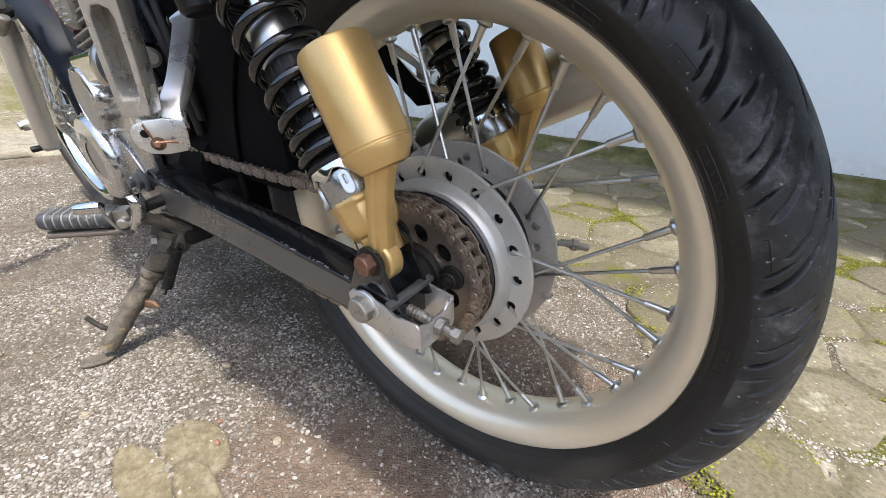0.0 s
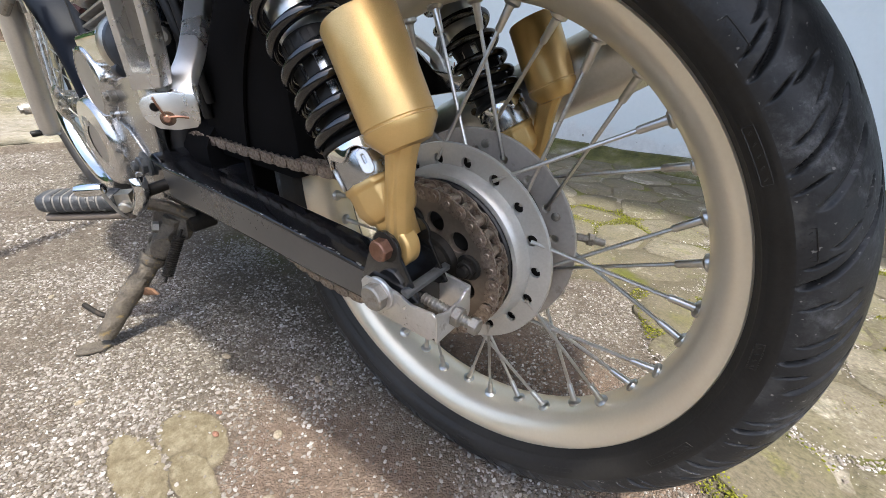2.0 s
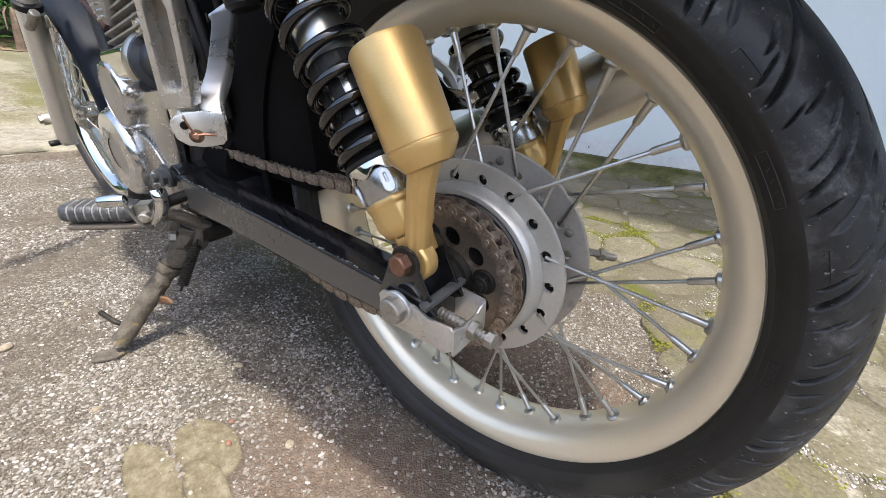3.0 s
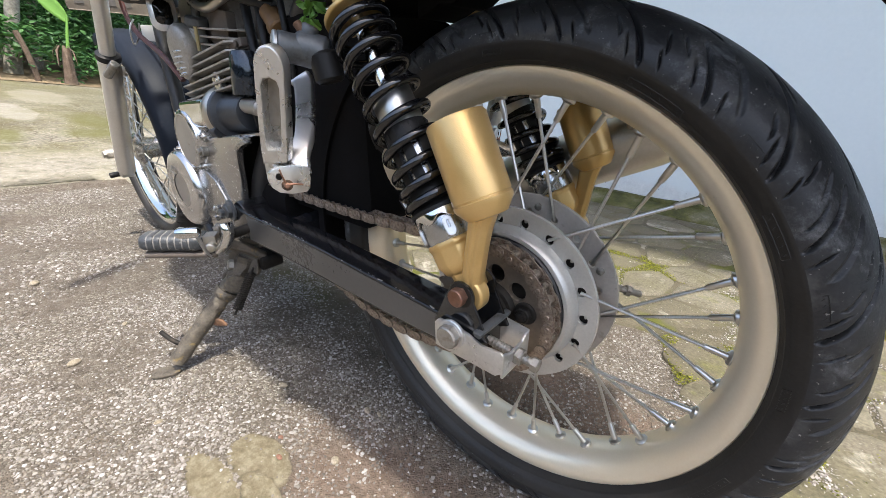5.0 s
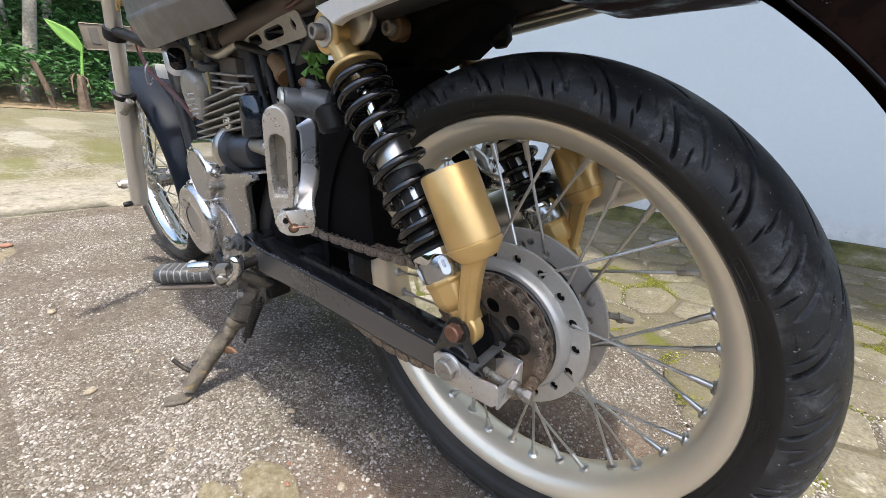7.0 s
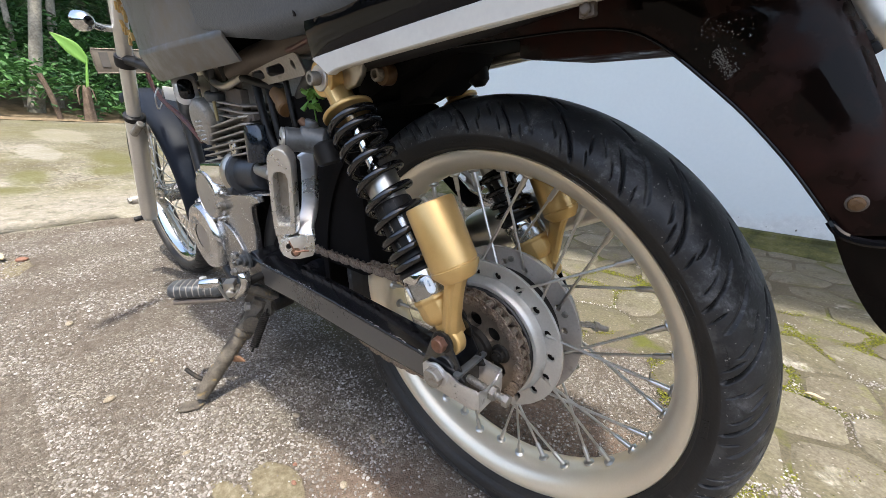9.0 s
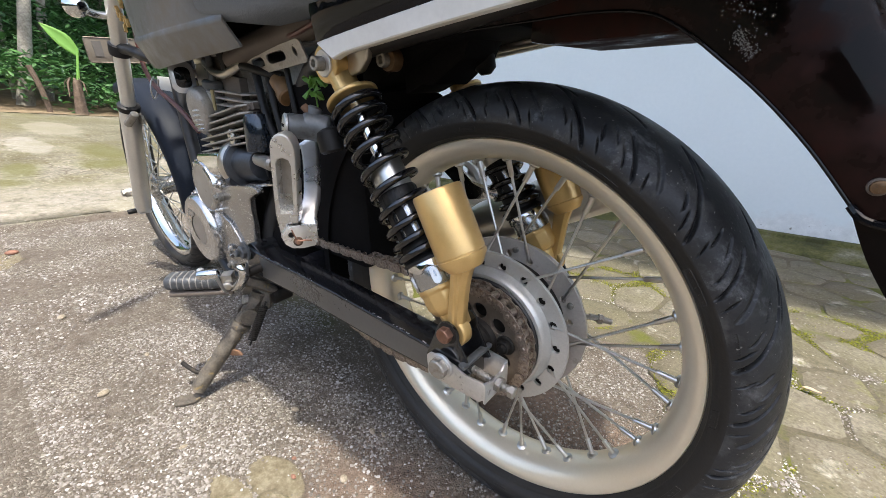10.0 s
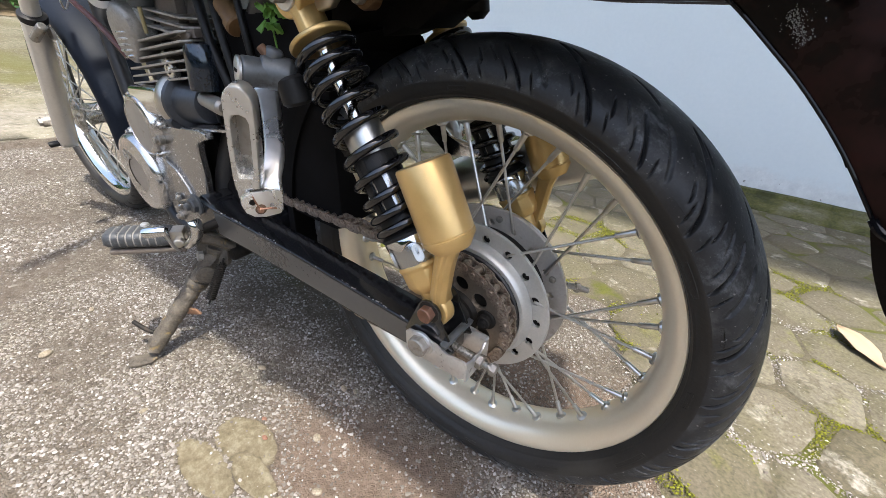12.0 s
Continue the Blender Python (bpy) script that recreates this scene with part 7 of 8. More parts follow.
    part("rust_stain", fin(Build().lathe([(0.0052, 0), (0.0048, 0.0004)], base @ Matrix.Translation((-0.0020, -0.0030, 0.0)), 18)), M["rust"], br)
    part("hinge_pin", fin(Build().lathe([(0.0028, 0), (0.0027, 0.0036), (0.0018, 0.0044)], base @ Matrix.Translation((-0.0026, -0.0028, 0.0)), 16)), M["copper"], br, "rusty pin")
    b = Build().tube(smooth_path([base @ Vector(v) for v in ((-0.0026, -0.0020, 0.0030), (0.0040, -0.0015, 0.0042), (0.0112, -0.0030, 0.0046))], 4), 0.0010, 6)
    b.tube(smooth_path([base @ Vector(v) for v in ((-0.0026, -0.0020, 0.0030), (-0.0056, 0.0060, 0.0040), (-0.0074, 0.0130, 0.0040))], 4), 0.0008, 6)
    part("split_pin", fin(b), M["copper"], br, "copper-coloured split pin")
    return br


br = passenger_peg(1)
passenger_peg(-1)
c0, c1 = Vector((-0.186, -0.150, 0.2390)), Vector((-0.170, -0.108, 0.2310))
b = Build().rod(c0, c1, 0.0130, 24, edge=0.002).rod((-0.184, -0.132, 0.239), (-0.164, -0.110, 0.231), 0.0155, 24, edge=0.004).rod((-0.176, -0.124, 0.244), (-0.172, -0.120, 0.256), 0.0080, 16, edge=0.002)
lock = part("helmet_lock", b, M["bluegrey"], bike, "blue-grey zinc helmet lock", 0.001)
face = along(c0, c0 + (c0 - c1))
part("lock_face", Build().lathe([(0.0124, 0.0), (0.0124, 0.0022), (0.0112, 0.0030), (0.0, 0.0030)], face, 24), M["bracket"], lock)
# near-black bar laid on the face as the shade in the keyhole
part("keyhole_bar", Build().box((0.0026, 0.010, 0.0016), face @ Matrix.Translation((0, 0, 0.0030)) @ pose(0, 0, 0, 0, 0, 20)), M["dark"], lock)
part("mount_block", Build().rod((-0.164, -0.116, 0.234), (-0.158, -0.114, 0.208), 0.0140, 20, edge=0.003), M["plastic"], lock, "dark rubber mount")
part("mount_bolt", Build().rod((-0.180, -0.130, 0.258), (-0.172, -0.124, 0.244), 0.0042, 12, edge=0.001), M["rust"], lock)

# ---- exhaust on the far side ----
b = Build().lathe([(0.020, 0.0), (0.034, 0.012), (0.0375, 0.03), (0.0375, 0.25), (0.0350, 0.275), (0.0330, 0.30), (0.0300, 0.303), (0.0270, 0.300), (0.0265, 0.25)], along((-0.155, 0.150, 0.044), (0.150, 0.153, 0.196)), 44)
muffler = part("muffler", b, M["steel"], bike, "brushed steel silencer with heat tint")
part("exhaust_pipe", Build().tube(smooth_path([(-0.15, 0.150, 0.047), (-0.24, 0.142, 0.005), (-0.36, 0.13, -0.05), (-0.50, 0.11, -0.07), (-0.66, 0.08, -0.04), (-0.74, 0.05, 0.08), (-0.70, 0.03, 0.22), (-0.64, 0.02, 0.27)], 6), 0.019, 16), M["steel"], muffler, "bent exhaust pipe")
for u in (0.235, 0.262):
    c = Vector((-0.155, 0.150, 0.044)).lerp(Vector((0.150, 0.153, 0.196)), u / 0.325)
    part("band_screw", Build().lathe([(0.0045, 0), (0.0042, 0.003), (0.0025, 0.0038)], Matrix.Translation(c + Vector((-0.012, -0.0355, 0.012))) @ AX, 12), M["bolt"], muffler)
b = Build().prism([(-0.20, 0.17), (-0.185, 0.175), (-0.135, 0.135), (-0.095, 0.13), (-0.085, 0.145), (-0.075, 0.142), (-0.085, 0.115), (-0.14, 0.105), (-0.205, 0.155)], -0.118, -0.114, AX)
part("muffler_stay", b, M["chrome"], muffler, "polished stay", 0.001)

# a green sprig caught between frame and damper
b = Build()
sp = random.Random(5)
for k in range(11):
    l = sp.uniform(0.012, 0.019)
    mm = Matrix.Translation((-0.256 + sp.uniform(-0.008, 0.008), -0.064 + sp.uniform(-0.006, 0.006), 0.279 + sp.uniform(-0.010, 0.008))) @ pose(0, 0, 0, sp.uniform(20, 100), sp.uniform(-40, 40), sp.uniform(0, 360))
    vs = []
    for i in range(7):
        u = i / 6
        w = 0.34 * l * math.sin(math.pi * (0.06 + 0.9 * u)) * (1.15 if i % 2 else 0.85)
        vs += [(l * u, -w, -0.004 * u), (l * u, 0, 0.002), (l * u, w, -0.004 * u)]
    b.add(vs, [(3 * i + c, 3 * i + 3 + c, 3 * i + 4 + c, 3 * i + 1 + c) for i in range(6) for c in range(2)], mm)
b.tube([(-0.262, -0.060, 0.278), (-0.262, -0.058, 0.250), (-0.265, -0.050, 0.20)], 0.0012, 6)
sprig = tagged(part("sprig", b, BANANA, None, "small green sprig caught behind the damper"), category="plant")
sprig.matrix_basis = bike.matrix_basis.copy()


# ---- the yard's loose things and the green behind ----
def clip_half(poly, px, py, nx, ny):
    """The part of a polygon on the inner side of a line."""
    out = []
    for i in range(len(poly)):
        a, c = poly[i], poly[(i + 1) % len(poly)]
        da, dc = (a[0] - px) * nx + (a[1] - py) * ny, (c[0] - px) * nx + (c[1] - py) * ny
        if da <= 0:
            out.append(a)
        if (da < 0 < dc) or (dc < 0 < da):
            u = da / (da - dc)
            out.append((a[0] + (c[0] - a[0]) * u, a[1] + (c[1] - a[1]) * u))
    return out


def border(x):
    return 0.315 + 0.04 * math.sin(3.1 * x + 0.6) + 0.03 * math.sin(8 * x) - 0.36 * min(1.0, max(0.0, (x - 0.10) / 0.18)) - 0.05 * max(0, x - 0.2) + 0.12 * math.exp(-((x - 0.03) / 0.17) ** 2)


rng = random.Random(4)
b = Build()
cols = steps(-2.05, 2.4, 130)
rows_ = steps(0, 1, 16)
n = len(rows_)
b.add([(x, border(x) + (1.80 - border(x)) * v, lie(x, border(x) + (1.80 - border(x)) * v) + 0.0052 - (0.010 if v == 0 else 0)) for x in cols for v in rows_], [(i * n + j, (i + 1) * n + j, (i + 1) * n + j + 1, i * n + j + 1) for i in range(len(cols) - 1) for j in range(n - 1)])
pavement = tagged(part("pavement", b, G["joint"], None, "mossy gritty bed between flat paving stones", angle=60), category="pavement", kind="structure")
seeds = []
for i in range(-13, 16):
    for j in range(-1, 14):
        seeds.append((0.168 * i + 0.084 * (j % 2) + rng.uniform(-0.046, 0.046), -0.12 + 0.150 * j + rng.uniform(-0.042, 0.042)))
for sx, sy in seeds:
    if not (-2.0 < sx < 2.35 and border(sx) + 0.05 < sy < 1.84):
        continue
    poly = [(sx - 0.4, sy - 0.4), (sx + 0.4, sy - 0.4), (sx + 0.4, sy + 0.4), (sx - 0.4, sy + 0.4)]
    for ox, oy in seeds:
        d = math.hypot(ox - sx, oy - sy)
        if 0 < d < 0.8:
            nx, ny = (ox - sx) / d, (oy - sy) / d
            gap = 0.0022 + 0.0042 * rng.random() ** 2
            poly = clip_half(poly, (sx + ox) / 2 - nx * gap, (sy + oy) / 2 - ny * gap, nx, ny)
    poly = clip_half(poly, 0, 1.715, 0, 1)
    poly = clip_half(poly, 0, border(sx) - 0.01, 0, -1)
    if len(poly) < 3:
        continue
    edges_ = list(zip(poly, poly[1:] + poly[:1]))
    poly = [(a[0] + (c[0] - a[0]) * u, a[1] + (c[1] - a[1]) * u) for a, c in edges_ for u in (0.13, 0.87)]
    m = len(poly)
    tilt = (rng.uniform(-0.012, 0.012), rng.uniform(-0.012, 0.012))
    top = 0.0066 + rng.uniform(-0.0016, 0.002)
    vs = []
    for f, z in ((1.0, -0.012), (0.992, top - 0.0035), (0.955, top - 0.0006), (0.5, top + 0.0008)):
        for px, py in poly:
            wob = 1 + 0.014 * noise.noise(Vector((px * 40, py * 40, f)))
            X, Y = (px - sx) * f * wob, (py - sy) * f * wob
            vs.append((X, Y, z + (tilt[0] * X + tilt[1] * Y if f < 1 else 0)))
    vs.append((0, 0, top + 0.001))
    fs = [(r * m + i, r * m + (i + 1) % m, (r + 1) * m + (i + 1) % m, (r + 1) * m + i) for r in range(3) for i in range(m)] + [(3 * m + i, 3 * m + (i + 1) % m, 4 * m) for i in range(m)]
    mesh = bpy.data.meshes.new("paving_stone")
    mesh.from_pydata(vs, [], fs)
    ob = link_mesh("paving_stone", mesh, G["paver"], pavement, "", 45)
    ob.location = (sx, sy, lie(sx, sy))

# loose grit: many small stones as one thing
m_grit, t_, b_ = tree_of("loose_grit")
geo_ = t_.nodes.new("ShaderNodeNewGeometry")
t_.links.new(ramp(t_, geo_.outputs["Random Per Island"], [(0.0, (0.085, 0.073, 0.060)), (0.35, (0.145, 0.128, 0.110)), (0.62, (0.205, 0.187, 0.167)), (0.90, (0.27, 0.255, 0.235)), (1.0, (0.40, 0.39, 0.37))]), b_.inputs["Base Color"])
b_.inputs["Roughness"].default_value = 0.85
b_.inputs["Specular IOR Level"].default_value = 0.3
ph = (1 + 5 ** 0.5) / 2
ICO = np.array([(-1, ph, 0), (1, ph, 0), (-1, -ph, 0), (1, -ph, 0), (0, -1, ph), (0, 1, ph), (0, -1, -ph), (0, 1, -ph), (ph, 0, -1), (ph, 0, 1), (-ph, 0, -1), (-ph, 0, 1)]) / math.hypot(1, ph)
ICO_F = np.array([(0, 11, 5), (0, 5, 1), (0, 1, 7), (0, 7, 10), (0, 10, 11), (1, 5, 9), (5, 11, 4), (11, 10, 2), (10, 7, 6), (7, 1, 8), (3, 9, 4), (3, 4, 2), (3, 2, 6), (3, 6, 8), (3, 8, 9), (4, 9, 5), (2, 4, 11), (6, 2, 10), (8, 6, 7), (9, 8, 1)])


def grit(name, count, area, sizes, seed, label, keep, material=None, category="gravel", lift=0.0):
    r = np.random.RandomState(seed)
    xs, ys = r.uniform(area[0], area[1], count * 3), r.uniform(area[2], area[3], count * 3)
    ok = [i for i in range(len(xs)) if r.rand() < keep(xs[i], ys[i])][:count]
    n = len(ok)
    size = sizes[0] * (sizes[1] / sizes[0]) ** (r.rand(n) ** 2.2)
    V = np.empty((n, 12, 3))
    for k, i in enumerate(ok):
        s = size[k] * np.array([1, r.uniform(0.6, 1.0), r.uniform(0.4, 0.7)])
        p = ICO * s * r.uniform(0.62, 1.30, (12, 1))
        a = r.uniform(0, 6.283)
        c, sn = math.cos(a), math.sin(a)
        V[k, :, 0] = p[:, 0] * c - p[:, 1] * sn + xs[i]
        V[k, :, 1] = p[:, 0] * sn + p[:, 1] * c + ys[i]
        V[k, :, 2] = p[:, 2] + lie(xs[i], ys[i]) + size[k] * 0.22 + lift
    F = (ICO_F[None] + 12 * np.arange(n)[:, None, None]).reshape(-1, 3)
    mesh = bpy.data.meshes.new(name)
    mesh.from_pydata(V.reshape(-1, 3).tolist(), [], F.tolist())
    mesh.materials.append(material or m_grit)
    return tagged(new(name, mesh), label, category, kind="stuff")


def grit_keep(x, y):
    if y > border(x) + 0.02 and x > -2.05:
        return 0.05
    d = 0.5 + 1.5 * noise.noise(Vector((x * 5, y * 5, 3))) + 0.5 * noise.noise(Vector((x * 14, y * 14, 9)))
    for cx, cy, rx, ry in ((-0.217, -0.214, 0.058, 0.030), (-0.172, -0.236, 0.040, 0.020), (-0.228, -0.270, 0.06, 0.022)):
        if ((x - cx) / rx) ** 2 + ((y - cy) / ry) ** 2 < 1:
            return 0.02
    return max(0.10, min(1.0, d))


grit("gravel", 66000, (-0.85, 0.55, -0.42, 0.50), (0.0007, 0.0032), 7, "small pale and grey gravel lying loose on the yard", grit_keep)
grit("gravel", 12000, (-0.85, 0.1, -0.42, 0.10), (0.0018, 0.0034), 17, "pale and grey gravel lying loose on the yard", grit_keep)
grit("gravel", 20000, (-2.05, -0.85, -0.62, 0.6), (0.0014, 0.0050), 8, "small pale and grey gravel lying loose on the yard", grit_keep)
SEED_XY = np.array(seeds)


def joint_gap(x, y):
    """How far a point is from the middle of the joint nearest to it, about twice over."""
    d = np.sort(np.hypot(SEED_XY[:, 0] - x, SEED_XY[:, 1] - y))
    return d[1] - d[0]


def in_joint(x, y):
    if y < border(x) - 0.02:
        return 0.0
    patchy = noise.noise(Vector((x * 6, y * 6, 1))) + (0.12 if y > 0.25 else -0.05)
    if patchy <= 0:
        return 0.0
    g = joint_gap(x, y)
    return min(1.0, 2.2 * patchy) * (1.0 if g < 0.013 else 0.35 if g < 0.028 else 0.05 if x > 0.28 else 0.22) * max(0.25, 1.3 - y)


def in_moss(x, y):
    if y < border(x) + 0.01:
        return 0.0
    patchy = noise.noise(Vector((x * 5 + 9, y * 5, 4))) + 0.5 * noise.noise(Vector((x * 16, y * 16, 2))) - 0.02
    if patchy <= 0:
        return 0.0
    g = joint_gap(x, y)
    return min(1.0, 4 * patchy) * (1.0 if g < 0.014 + 0.05 * patchy else 0.02)


m_pale, t_, b_ = tree_of("pale_grit")
geo_ = t_.nodes.new("ShaderNodeNewGeometry")
t_.links.new(ramp(t_, geo_.outputs["Random Per Island"], [(0.0, (0.12, 0.10, 0.085)), (0.4, (0.21, 0.19, 0.175)), (0.8, (0.32, 0.30, 0.285)), (1.0, (0.52, 0.50, 0.48))]), b_.inputs["Base Color"])
b_.inputs["Roughness"].default_value = 0.85
grit("gravel", 42000, (-0.25, 0.85, -0.1, 0.95), (0.0009, 0.0032), 9, "pale grit gathered between paving stones", in_joint, m_pale, "gravel", 0.0058)
m_moss, t_, b_ = tree_of("joint_moss")
geo_ = t_.nodes.new("ShaderNodeNewGeometry")
t_.links.new(ramp(t_, geo_.outputs["Random Per Island"], [(0.0, (0.045, 0.048, 0.010)), (0.5, (0.115, 0.120, 0.016)), (1.0, (0.20, 0.205, 0.026))]), b_.inputs["Base Color"])
b_.inputs["Roughness"].default_value = 0.95
b_.inputs["Specular IOR Level"].default_value = 0.1
grit("moss", 60000, (-0.35, 0.90, -0.1, 1.05), (0.0009, 0.0026), 19, "yellow-green moss creeping out of the paving joints", in_moss, m_moss, "moss", 0.0062)


def pebble(x, y, s, colour, label):
    r = random.Random(int(x * 1000) + 7)
    b = Build().ball(s, None, 12, 7, (1, r.uniform(0.6, 0.85), r.uniform(0.4, 0.55)))
    b.v = [tuple(c * (1 + 0.14 * noise.noise(Vector(v) * 60 + Vector((x * 50, y, 0)))) for c in v) for v in b.v]
    ob = part("pebble", b, colour, None, label, angle=50)
    ob.matrix_basis = pose(x, y, lie(x, y) + s * 0.3, 0, 0, r.uniform(0, 360))
    return tagged(ob, category="stone", group="loose pebbles")


PEB = plain_material("river_pebble", [(0.3, (0.18, 0.15, 0.105)), (0.7, (0.28, 0.245, 0.19))], 60.0, 400.0, 0.4, 0.001)
REDP = plain_material("brick_crumb", [(0.3, (0.15, 0.075, 0.05)), (0.7, (0.22, 0.12, 0.085))], 60.0, 400.0, 0.5, 0.001)
for x, y, s in ((-0.328, -0.122, 0.0075), (-0.191, -0.063, 0.0070), (-0.152, -0.150, 0.0068), (-0.09, -0.20, 0.0070), (-0.173, -0.055, 0.0050), (-0.62, -0.33, 0.010), (-0.71, -0.24, 0.007), (-1.03, -0.33, 0.011), (-0.38, -0.28, 0.006), (-0.12, -0.235, 0.005)):
    pebble(x, y, s, PEB, "pale buff pebble lying on the gravelly yard")
for x, y, s in ((-0.208, -0.196, 0.0055), (-0.236, -0.178, 0.0042), (0.36, 0.30, 0.006), (-1.72, -0.36, 0.018), (0.0, 0.62, 0.012)):
    pebble(x, y, s, REDP, "crumb of red brick lying on the yard")


def leaf(x, y, length, width, turn, curl, name="fallen_leaf", material=None, z=0.0):
    n, vs, fs = 12, [], []
    for i in range(n + 1):
        u = i / n
        w = width * (math.sin(math.pi * u) ** 0.7) * (1 - 0.25 * u) * (1 + 0.34 * noise.noise(Vector((u * 9, x, y))))
        for k in range(5):
            v = (k - 2) / 2
            vs.append((length * (u - 0.5), w * v, curl * (abs(v) ** 1.6) * 0.5 + curl * 0.35 * math.sin(u * 5) + 0.004))
    fs = [(i * 5 + k, (i + 1) * 5 + k, (i + 1) * 5 + k + 1, i * 5 + k + 1) for i in range(n) for k in range(4)]
    mesh = bpy.data.meshes.new(name)
    mesh.from_pydata(vs, [], fs)
    ob = link_mesh(name, mesh, material or DRY, None, "curled dry tan leaf lying on the paving", 60)
    ob.matrix_basis = pose(x, y, lie(x, y) + 0.012 + z, 0, 0, turn)
    ob.modifiers.new("thick", "SOLIDIFY").thickness = 0.0006
    return tagged(ob, category="leaf", group="fallen leaves")


leaf(0.578, 0.722, 0.140, 0.030, -63, 0.012)
leaf(0.375, 0.565, 0.030, 0.005, 8, 0.004)
leaf(-1.78, -0.42, 0.10, 0.02, 20, 0.012)

# ---- forest edge ----
soil = sheet("forest_floor", [-40, -20] + steps(-14, -6.9, 20), [-40, -15] + steps(-8, 10, 30) + [20, 40], G["soil"], "leaf-strewn forest soil")
soil.location.z = 0.012


def leaves(name, count, place, size, material, label, seed, kind="stuff", parent=None):
    r = np.random.RandomState(seed)
    V, F = [], []
    for i in range(count):
        p = place(r)
        l = r.uniform(*size)
        w = l * r.uniform(0.28, 0.5)
        yaw, pit, rol = r.uniform(0, 6.283), r.uniform(-0.9, 0.5), r.uniform(-0.7, 0.7)
        q = Euler((rol, pit, yaw)).to_matrix()
        k = len(V)
        for vv in ((0, 0, 0), (l * 0.35, -w / 2, -0.02 * l), (l * 0.42, 0, 0.06 * l), (l * 0.35, w / 2, -0.02 * l), (l * 0.75, -w * 0.32, -0.10 * l), (l * 0.75, w * 0.32, -0.10 * l), (l, 0, -0.2 * l)):
            V.append(tuple(q @ Vector(vv) + Vector(p)))
        F += [(k, k + 1, k + 2), (k, k + 2, k + 3), (k + 1, k + 4, k + 2), (k + 2, k + 5, k + 3), (k + 2, k + 4, k + 6), (k + 2, k + 6, k + 5)]
    mesh = bpy.data.meshes.new(name)
    mesh.from_pydata(V, [], F)
    mesh.materials.append(material)
    for pl in mesh.polygons:
        pl.use_smooth = True
    ob = new(name, mesh)
    if parent:
        ob.parent = parent
        return ob
    return tagged(ob, label, "plants", kind=kind)


def bank(r):
    while True:
        y = r.uniform(-2.2, 5.0)
        d = r.uniform(0, 1) ** 0.8
        x = -7.15 - 3.6 * d
        top = 0.35 + 1.5 * d + 0.55 * noise.noise(Vector((x * 0.8, y * 1.3, 2))) + 0.25 * noise.noise(Vector((x * 3, y * 3, 5)))
        return (x, y, lie(x, y) + max(0.02, top) * r.uniform(0.15, 1.0) ** 0.5)


leaves("undergrowth", 26000, bank, (0.05, 0.15), LEAF, "dense green shrubs along the edge of the wood", 3)


def tall(r):
    x, y = r.uniform(-14.5, -10.5), r.uniform(-4, 6)
    return (x, y, lie(x, y) + r.uniform(0.8, 6.5))


leaves("far_foliage", 9000, tall, (0.16, 0.42), LEAF, "dark leaves of the wood behind", 5)


def tree(x, y, r0, h, lean, label, seed):
    r = random.Random(seed)
    ob = tagged(new("tree"), label, "tree", "trees at the edge of the wood")
    ob.location = (x, y, lie(x, y) - 0.05)
    pts = [(lean[0] * u + 0.05 * math.sin(3 * u + seed), lean[1] * u + 0.04 * math.cos(2.3 * u + seed), h * u) for u in [i / 10 for i in range(11)]]
    b = Build().tube(smooth_path(pts, 3), [r0 * (1.25 - 0.25 * min(1, i / 4) - 0.5 * i / 30) for i in range(31)], 14)
    for k in range(5):
        u = 0.6 + 0.08 * k
        p = Vector(pts[int(u * 10)])
        a = r.uniform(0, 6.28)
        b.tube(smooth_path([p, p + Vector((0.5 * math.cos(a), 0.5 * math.sin(a), 0.35)), p + Vector((1.2 * math.cos(a), 1.2 * math.sin(a), 0.8))], 4), [r0 * 0.4 * (1 - 0.09 * i) for i in range(9)], 8)
    part("trunk", b, G["bark"], ob, "pale mottled trunk")
    leaves("crown", 1400, lambda q: tuple(Vector((lean[0], lean[1], h * 0.95)) + Vector(q.normal(0, 1, 3)) * Vector((0.9, 0.9, 0.6)).length * 0.6), (0.15, 0.35), LEAF, "", seed, parent=ob)
    return ob


tree(-8.2, 0.34, 0.082, 4.6, (0.05, 1.0), "pale mottled tree trunk at the edge of the wood", 1)
tree(-9.6, 0.80, 0.07, 4.8, (0.1, 0.75), "slender grey tree at the edge of the wood", 2)
tree(-9.3, 0.44, 0.045, 4.4, (0.0, 0.12), "slender grey tree at the edge of the wood", 3)
tree(-10.4, 3.0, 0.07, 5.0, (0.0, 0.2), "slender grey tree at the edge of the wood", 4)
tree(-11.0, 2.1, 0.10, 5.2, (0.1, 0.1), "slender grey tree at the edge of the wood", 6)

# young banana plant: a short dry stem and one broad upright leaf
ban = tagged(new("banana_plant"), "young banana plant with one broad bright leaf", "plant")
ban.location = (-7.05, 0.78, lie(-7.05, 0.78))
b = Build().tube(smooth_path([(0, 0, -0.02), (0.0, 0.02, 0.25), (-0.01, 0.06, 0.52), (-0.02, 0.11, 0.80)], 5), [0.030 - 0.0013 * i for i in range(16)], 12)
part("stem", b, BANANA, ban, "thin green stalk")
vs, fs = [], []
for i in range(15):
    u = i / 14
    c = Vector((-0.02 - 0.05 * u, 0.11 - 0.20 * u - 0.10 * u * u, 0.74 + 0.36 * u - 0.03 * u * u))
    w = 0.085 * math.sin(math.pi * min(1, 0.08 + 0.92 * u)) ** 0.8
    for k in range(5):
        v = (k - 2) / 2
        vs.append(tuple(c + Vector((0.25 * w * abs(v), 0.62 * w * v, 0.72 * w * v)) + Vector((0, 0, 0.006 * math.sin(9 * u + k)))))
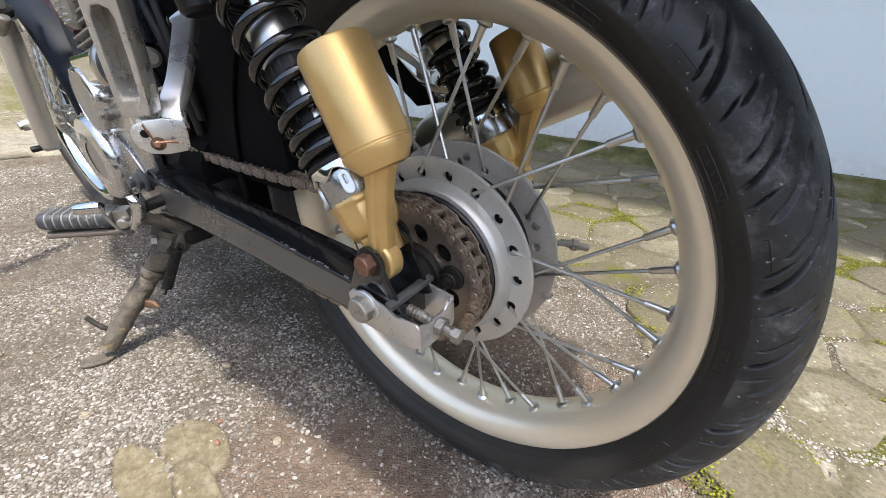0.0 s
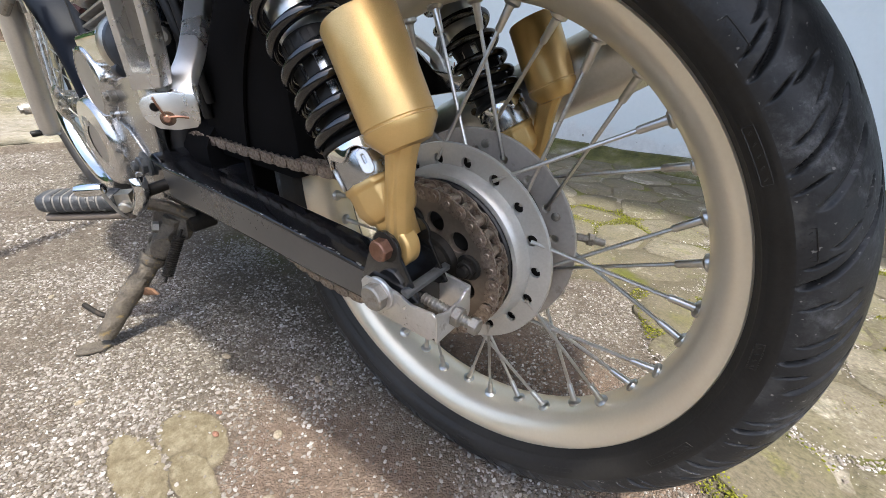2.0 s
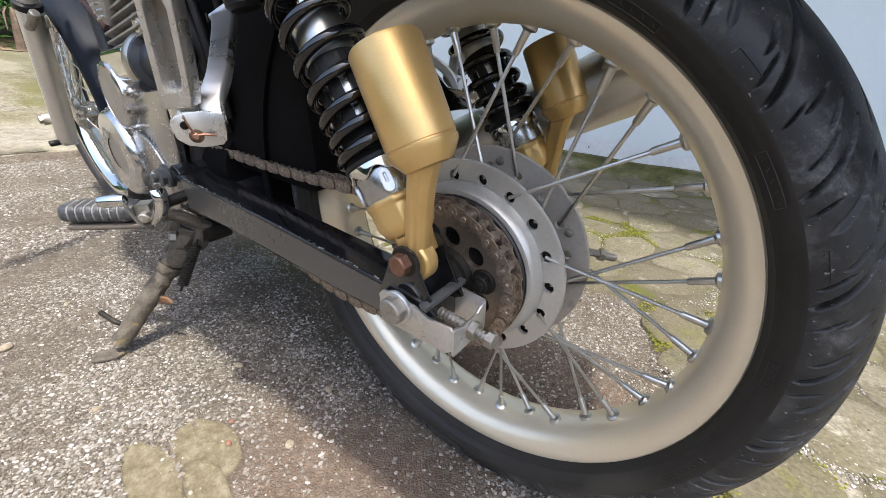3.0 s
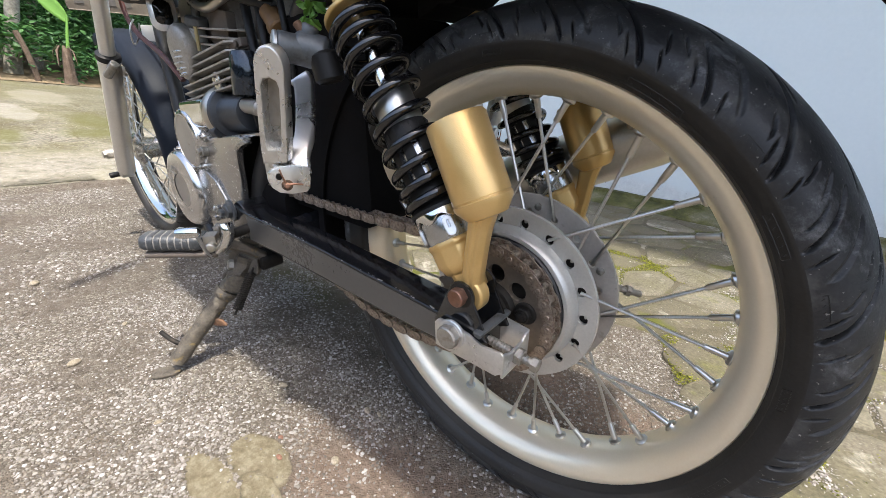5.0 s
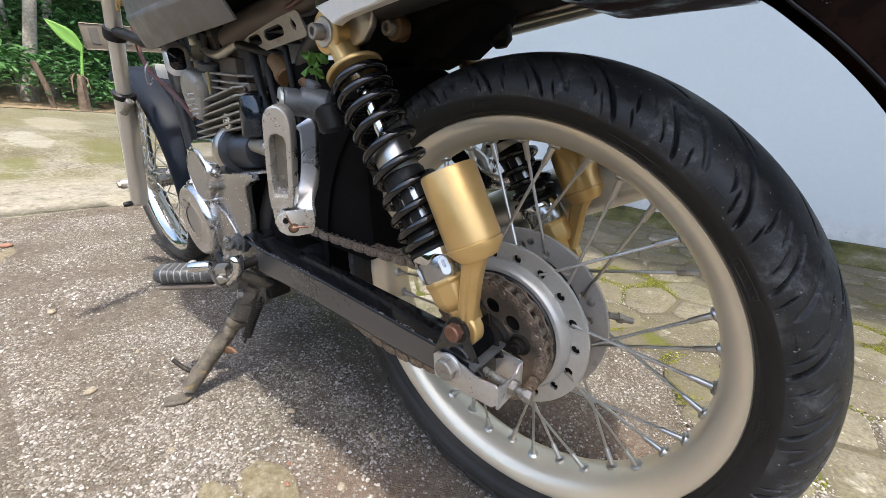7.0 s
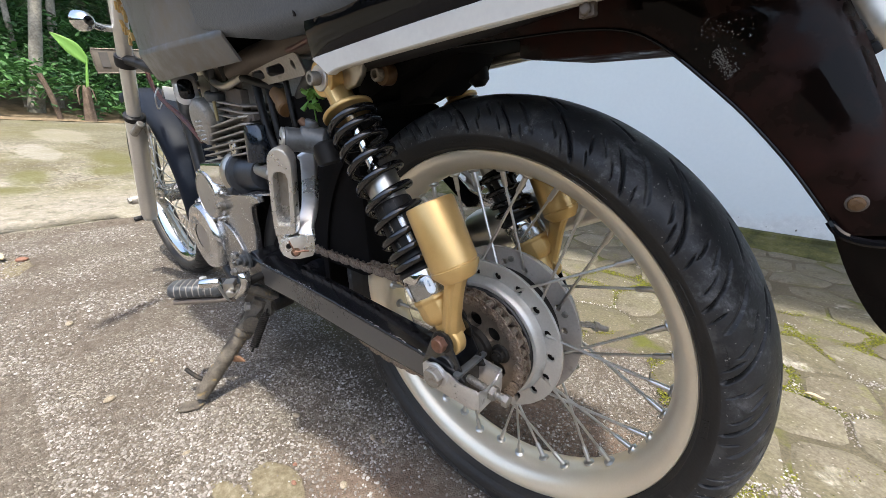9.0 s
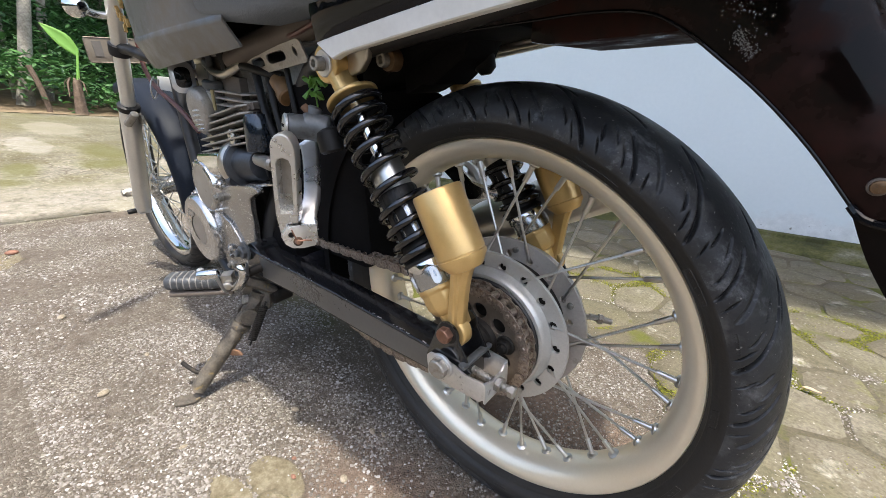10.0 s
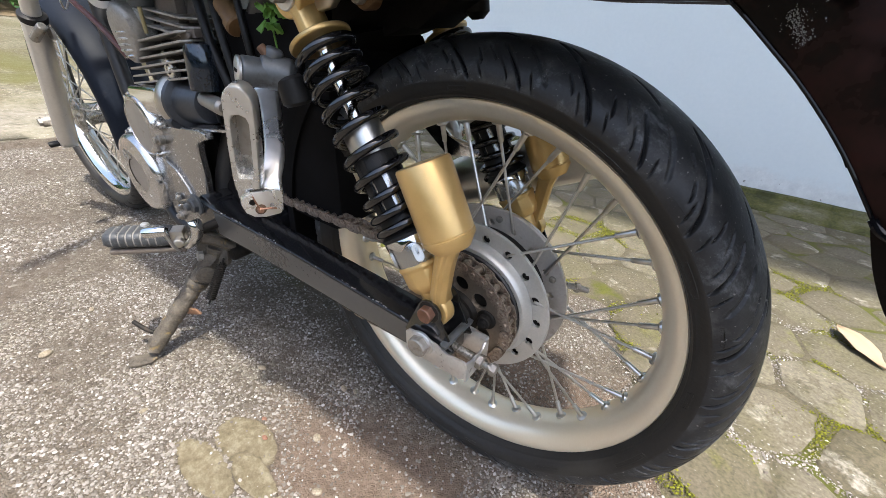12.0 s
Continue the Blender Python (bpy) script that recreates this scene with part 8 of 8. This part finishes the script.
fs = [(i * 5 + k, (i + 1) * 5 + k, (i + 1) * 5 + k + 1, i * 5 + k + 1) for i in range(14) for k in range(4)]
mesh = bpy.data.meshes.new("leaf")
mesh.from_pydata(vs, [], fs)
lf = link_mesh("leaf", mesh, BANANA, ban, "broad bright green leaf", 60)
lf.modifiers.new("thick", "SOLIDIFY").thickness = 0.002
b = Build().tube(smooth_path([(0, 0, -0.02), (0.0, 0.01, 0.2), (0.0, 0.03, 0.44)], 4), [0.078, 0.072, 0.066, 0.062, 0.058, 0.054, 0.050, 0.046, 0.036], 10)
for k in range(7):
    a = 0.9 * k
    b.tube([(0.05 * math.cos(a), 0.05 * math.sin(a), 0.46), (0.10 * math.cos(a), 0.10 * math.sin(a), 0.40), (0.12 * math.cos(a), 0.12 * math.sin(a), 0.22 + 0.03 * (k % 3))], [0.012, 0.016, 0.004], 5, squash=0.3)
part("dry_sheath", b, G["stem"], ban, "shrivelled brown sheaths")
b = Build().tube(smooth_path([(0, 0, 0), (0.0, -0.03, 0.28), (-0.02, -0.09, 0.56)], 5), 0.030, 8)
st = tagged(part("dead_stump", b, G["stem"], None, "leaning dead brown stem at the wood's edge"), category="stump")
st.location = (-7.15, 0.49, lie(-7.15, 0.49))

# wall of the wood; sides behind the camera are unseen, added to darken reflections
m_back, t_, b_ = tree_of("wood_backdrop")
co_ = coords(t_)
c1 = ramp(t_, noise_of(t_, co_, 1.6, 8.0, 0.7), [(0.35, (0.008, 0.014, 0.005)), (0.55, (0.022, 0.045, 0.012)), (0.75, (0.06, 0.11, 0.03))])
t_.links.new(c1, b_.inputs["Base Color"])
b_.inputs["Roughness"].default_value = 0.9
bump_of(t_, b_, noise_of(t_, co_, 4.0, 8.0, 0.7), 1.0, 0.3)
b = Build()
ring_pts = [(-15.5 + 0 * i, 16 - 2.0 * i) for i in range(12)] + [(-14 + 2.0 * i, -8.5) for i in range(14)] + [(13.0, -8.0 + 2.0 * i) for i in range(12)]
vs = []
for i, (x, y) in enumerate(ring_pts):
    for k in range(6):
        u = k / 5
        # the unseen sides stay low to let skylight reach the house wall
        vs.append((x + 0.8 * noise.noise(Vector((i * 1.7, k * 2.1, 0))), y + 0.8 * noise.noise(Vector((i * 1.3, k * 1.9, 7))), -0.3 + ((5.6 if i < 12 else 2.6) + 1.2 * noise.noise(Vector((i * 0.9, 3, 3)))) * u))
fs = [(i * 6 + k, (i + 1) * 6 + k, (i + 1) * 6 + k + 1, i * 6 + k + 1) for i in range(len(ring_pts) - 1) for k in range(5)]
b.add(vs, fs)
tagged(part("backdrop", b, m_back, None, "dark leafy wall of the wood, with unseen sides added for dark reflections", angle=60), category="backdrop", kind="structure")
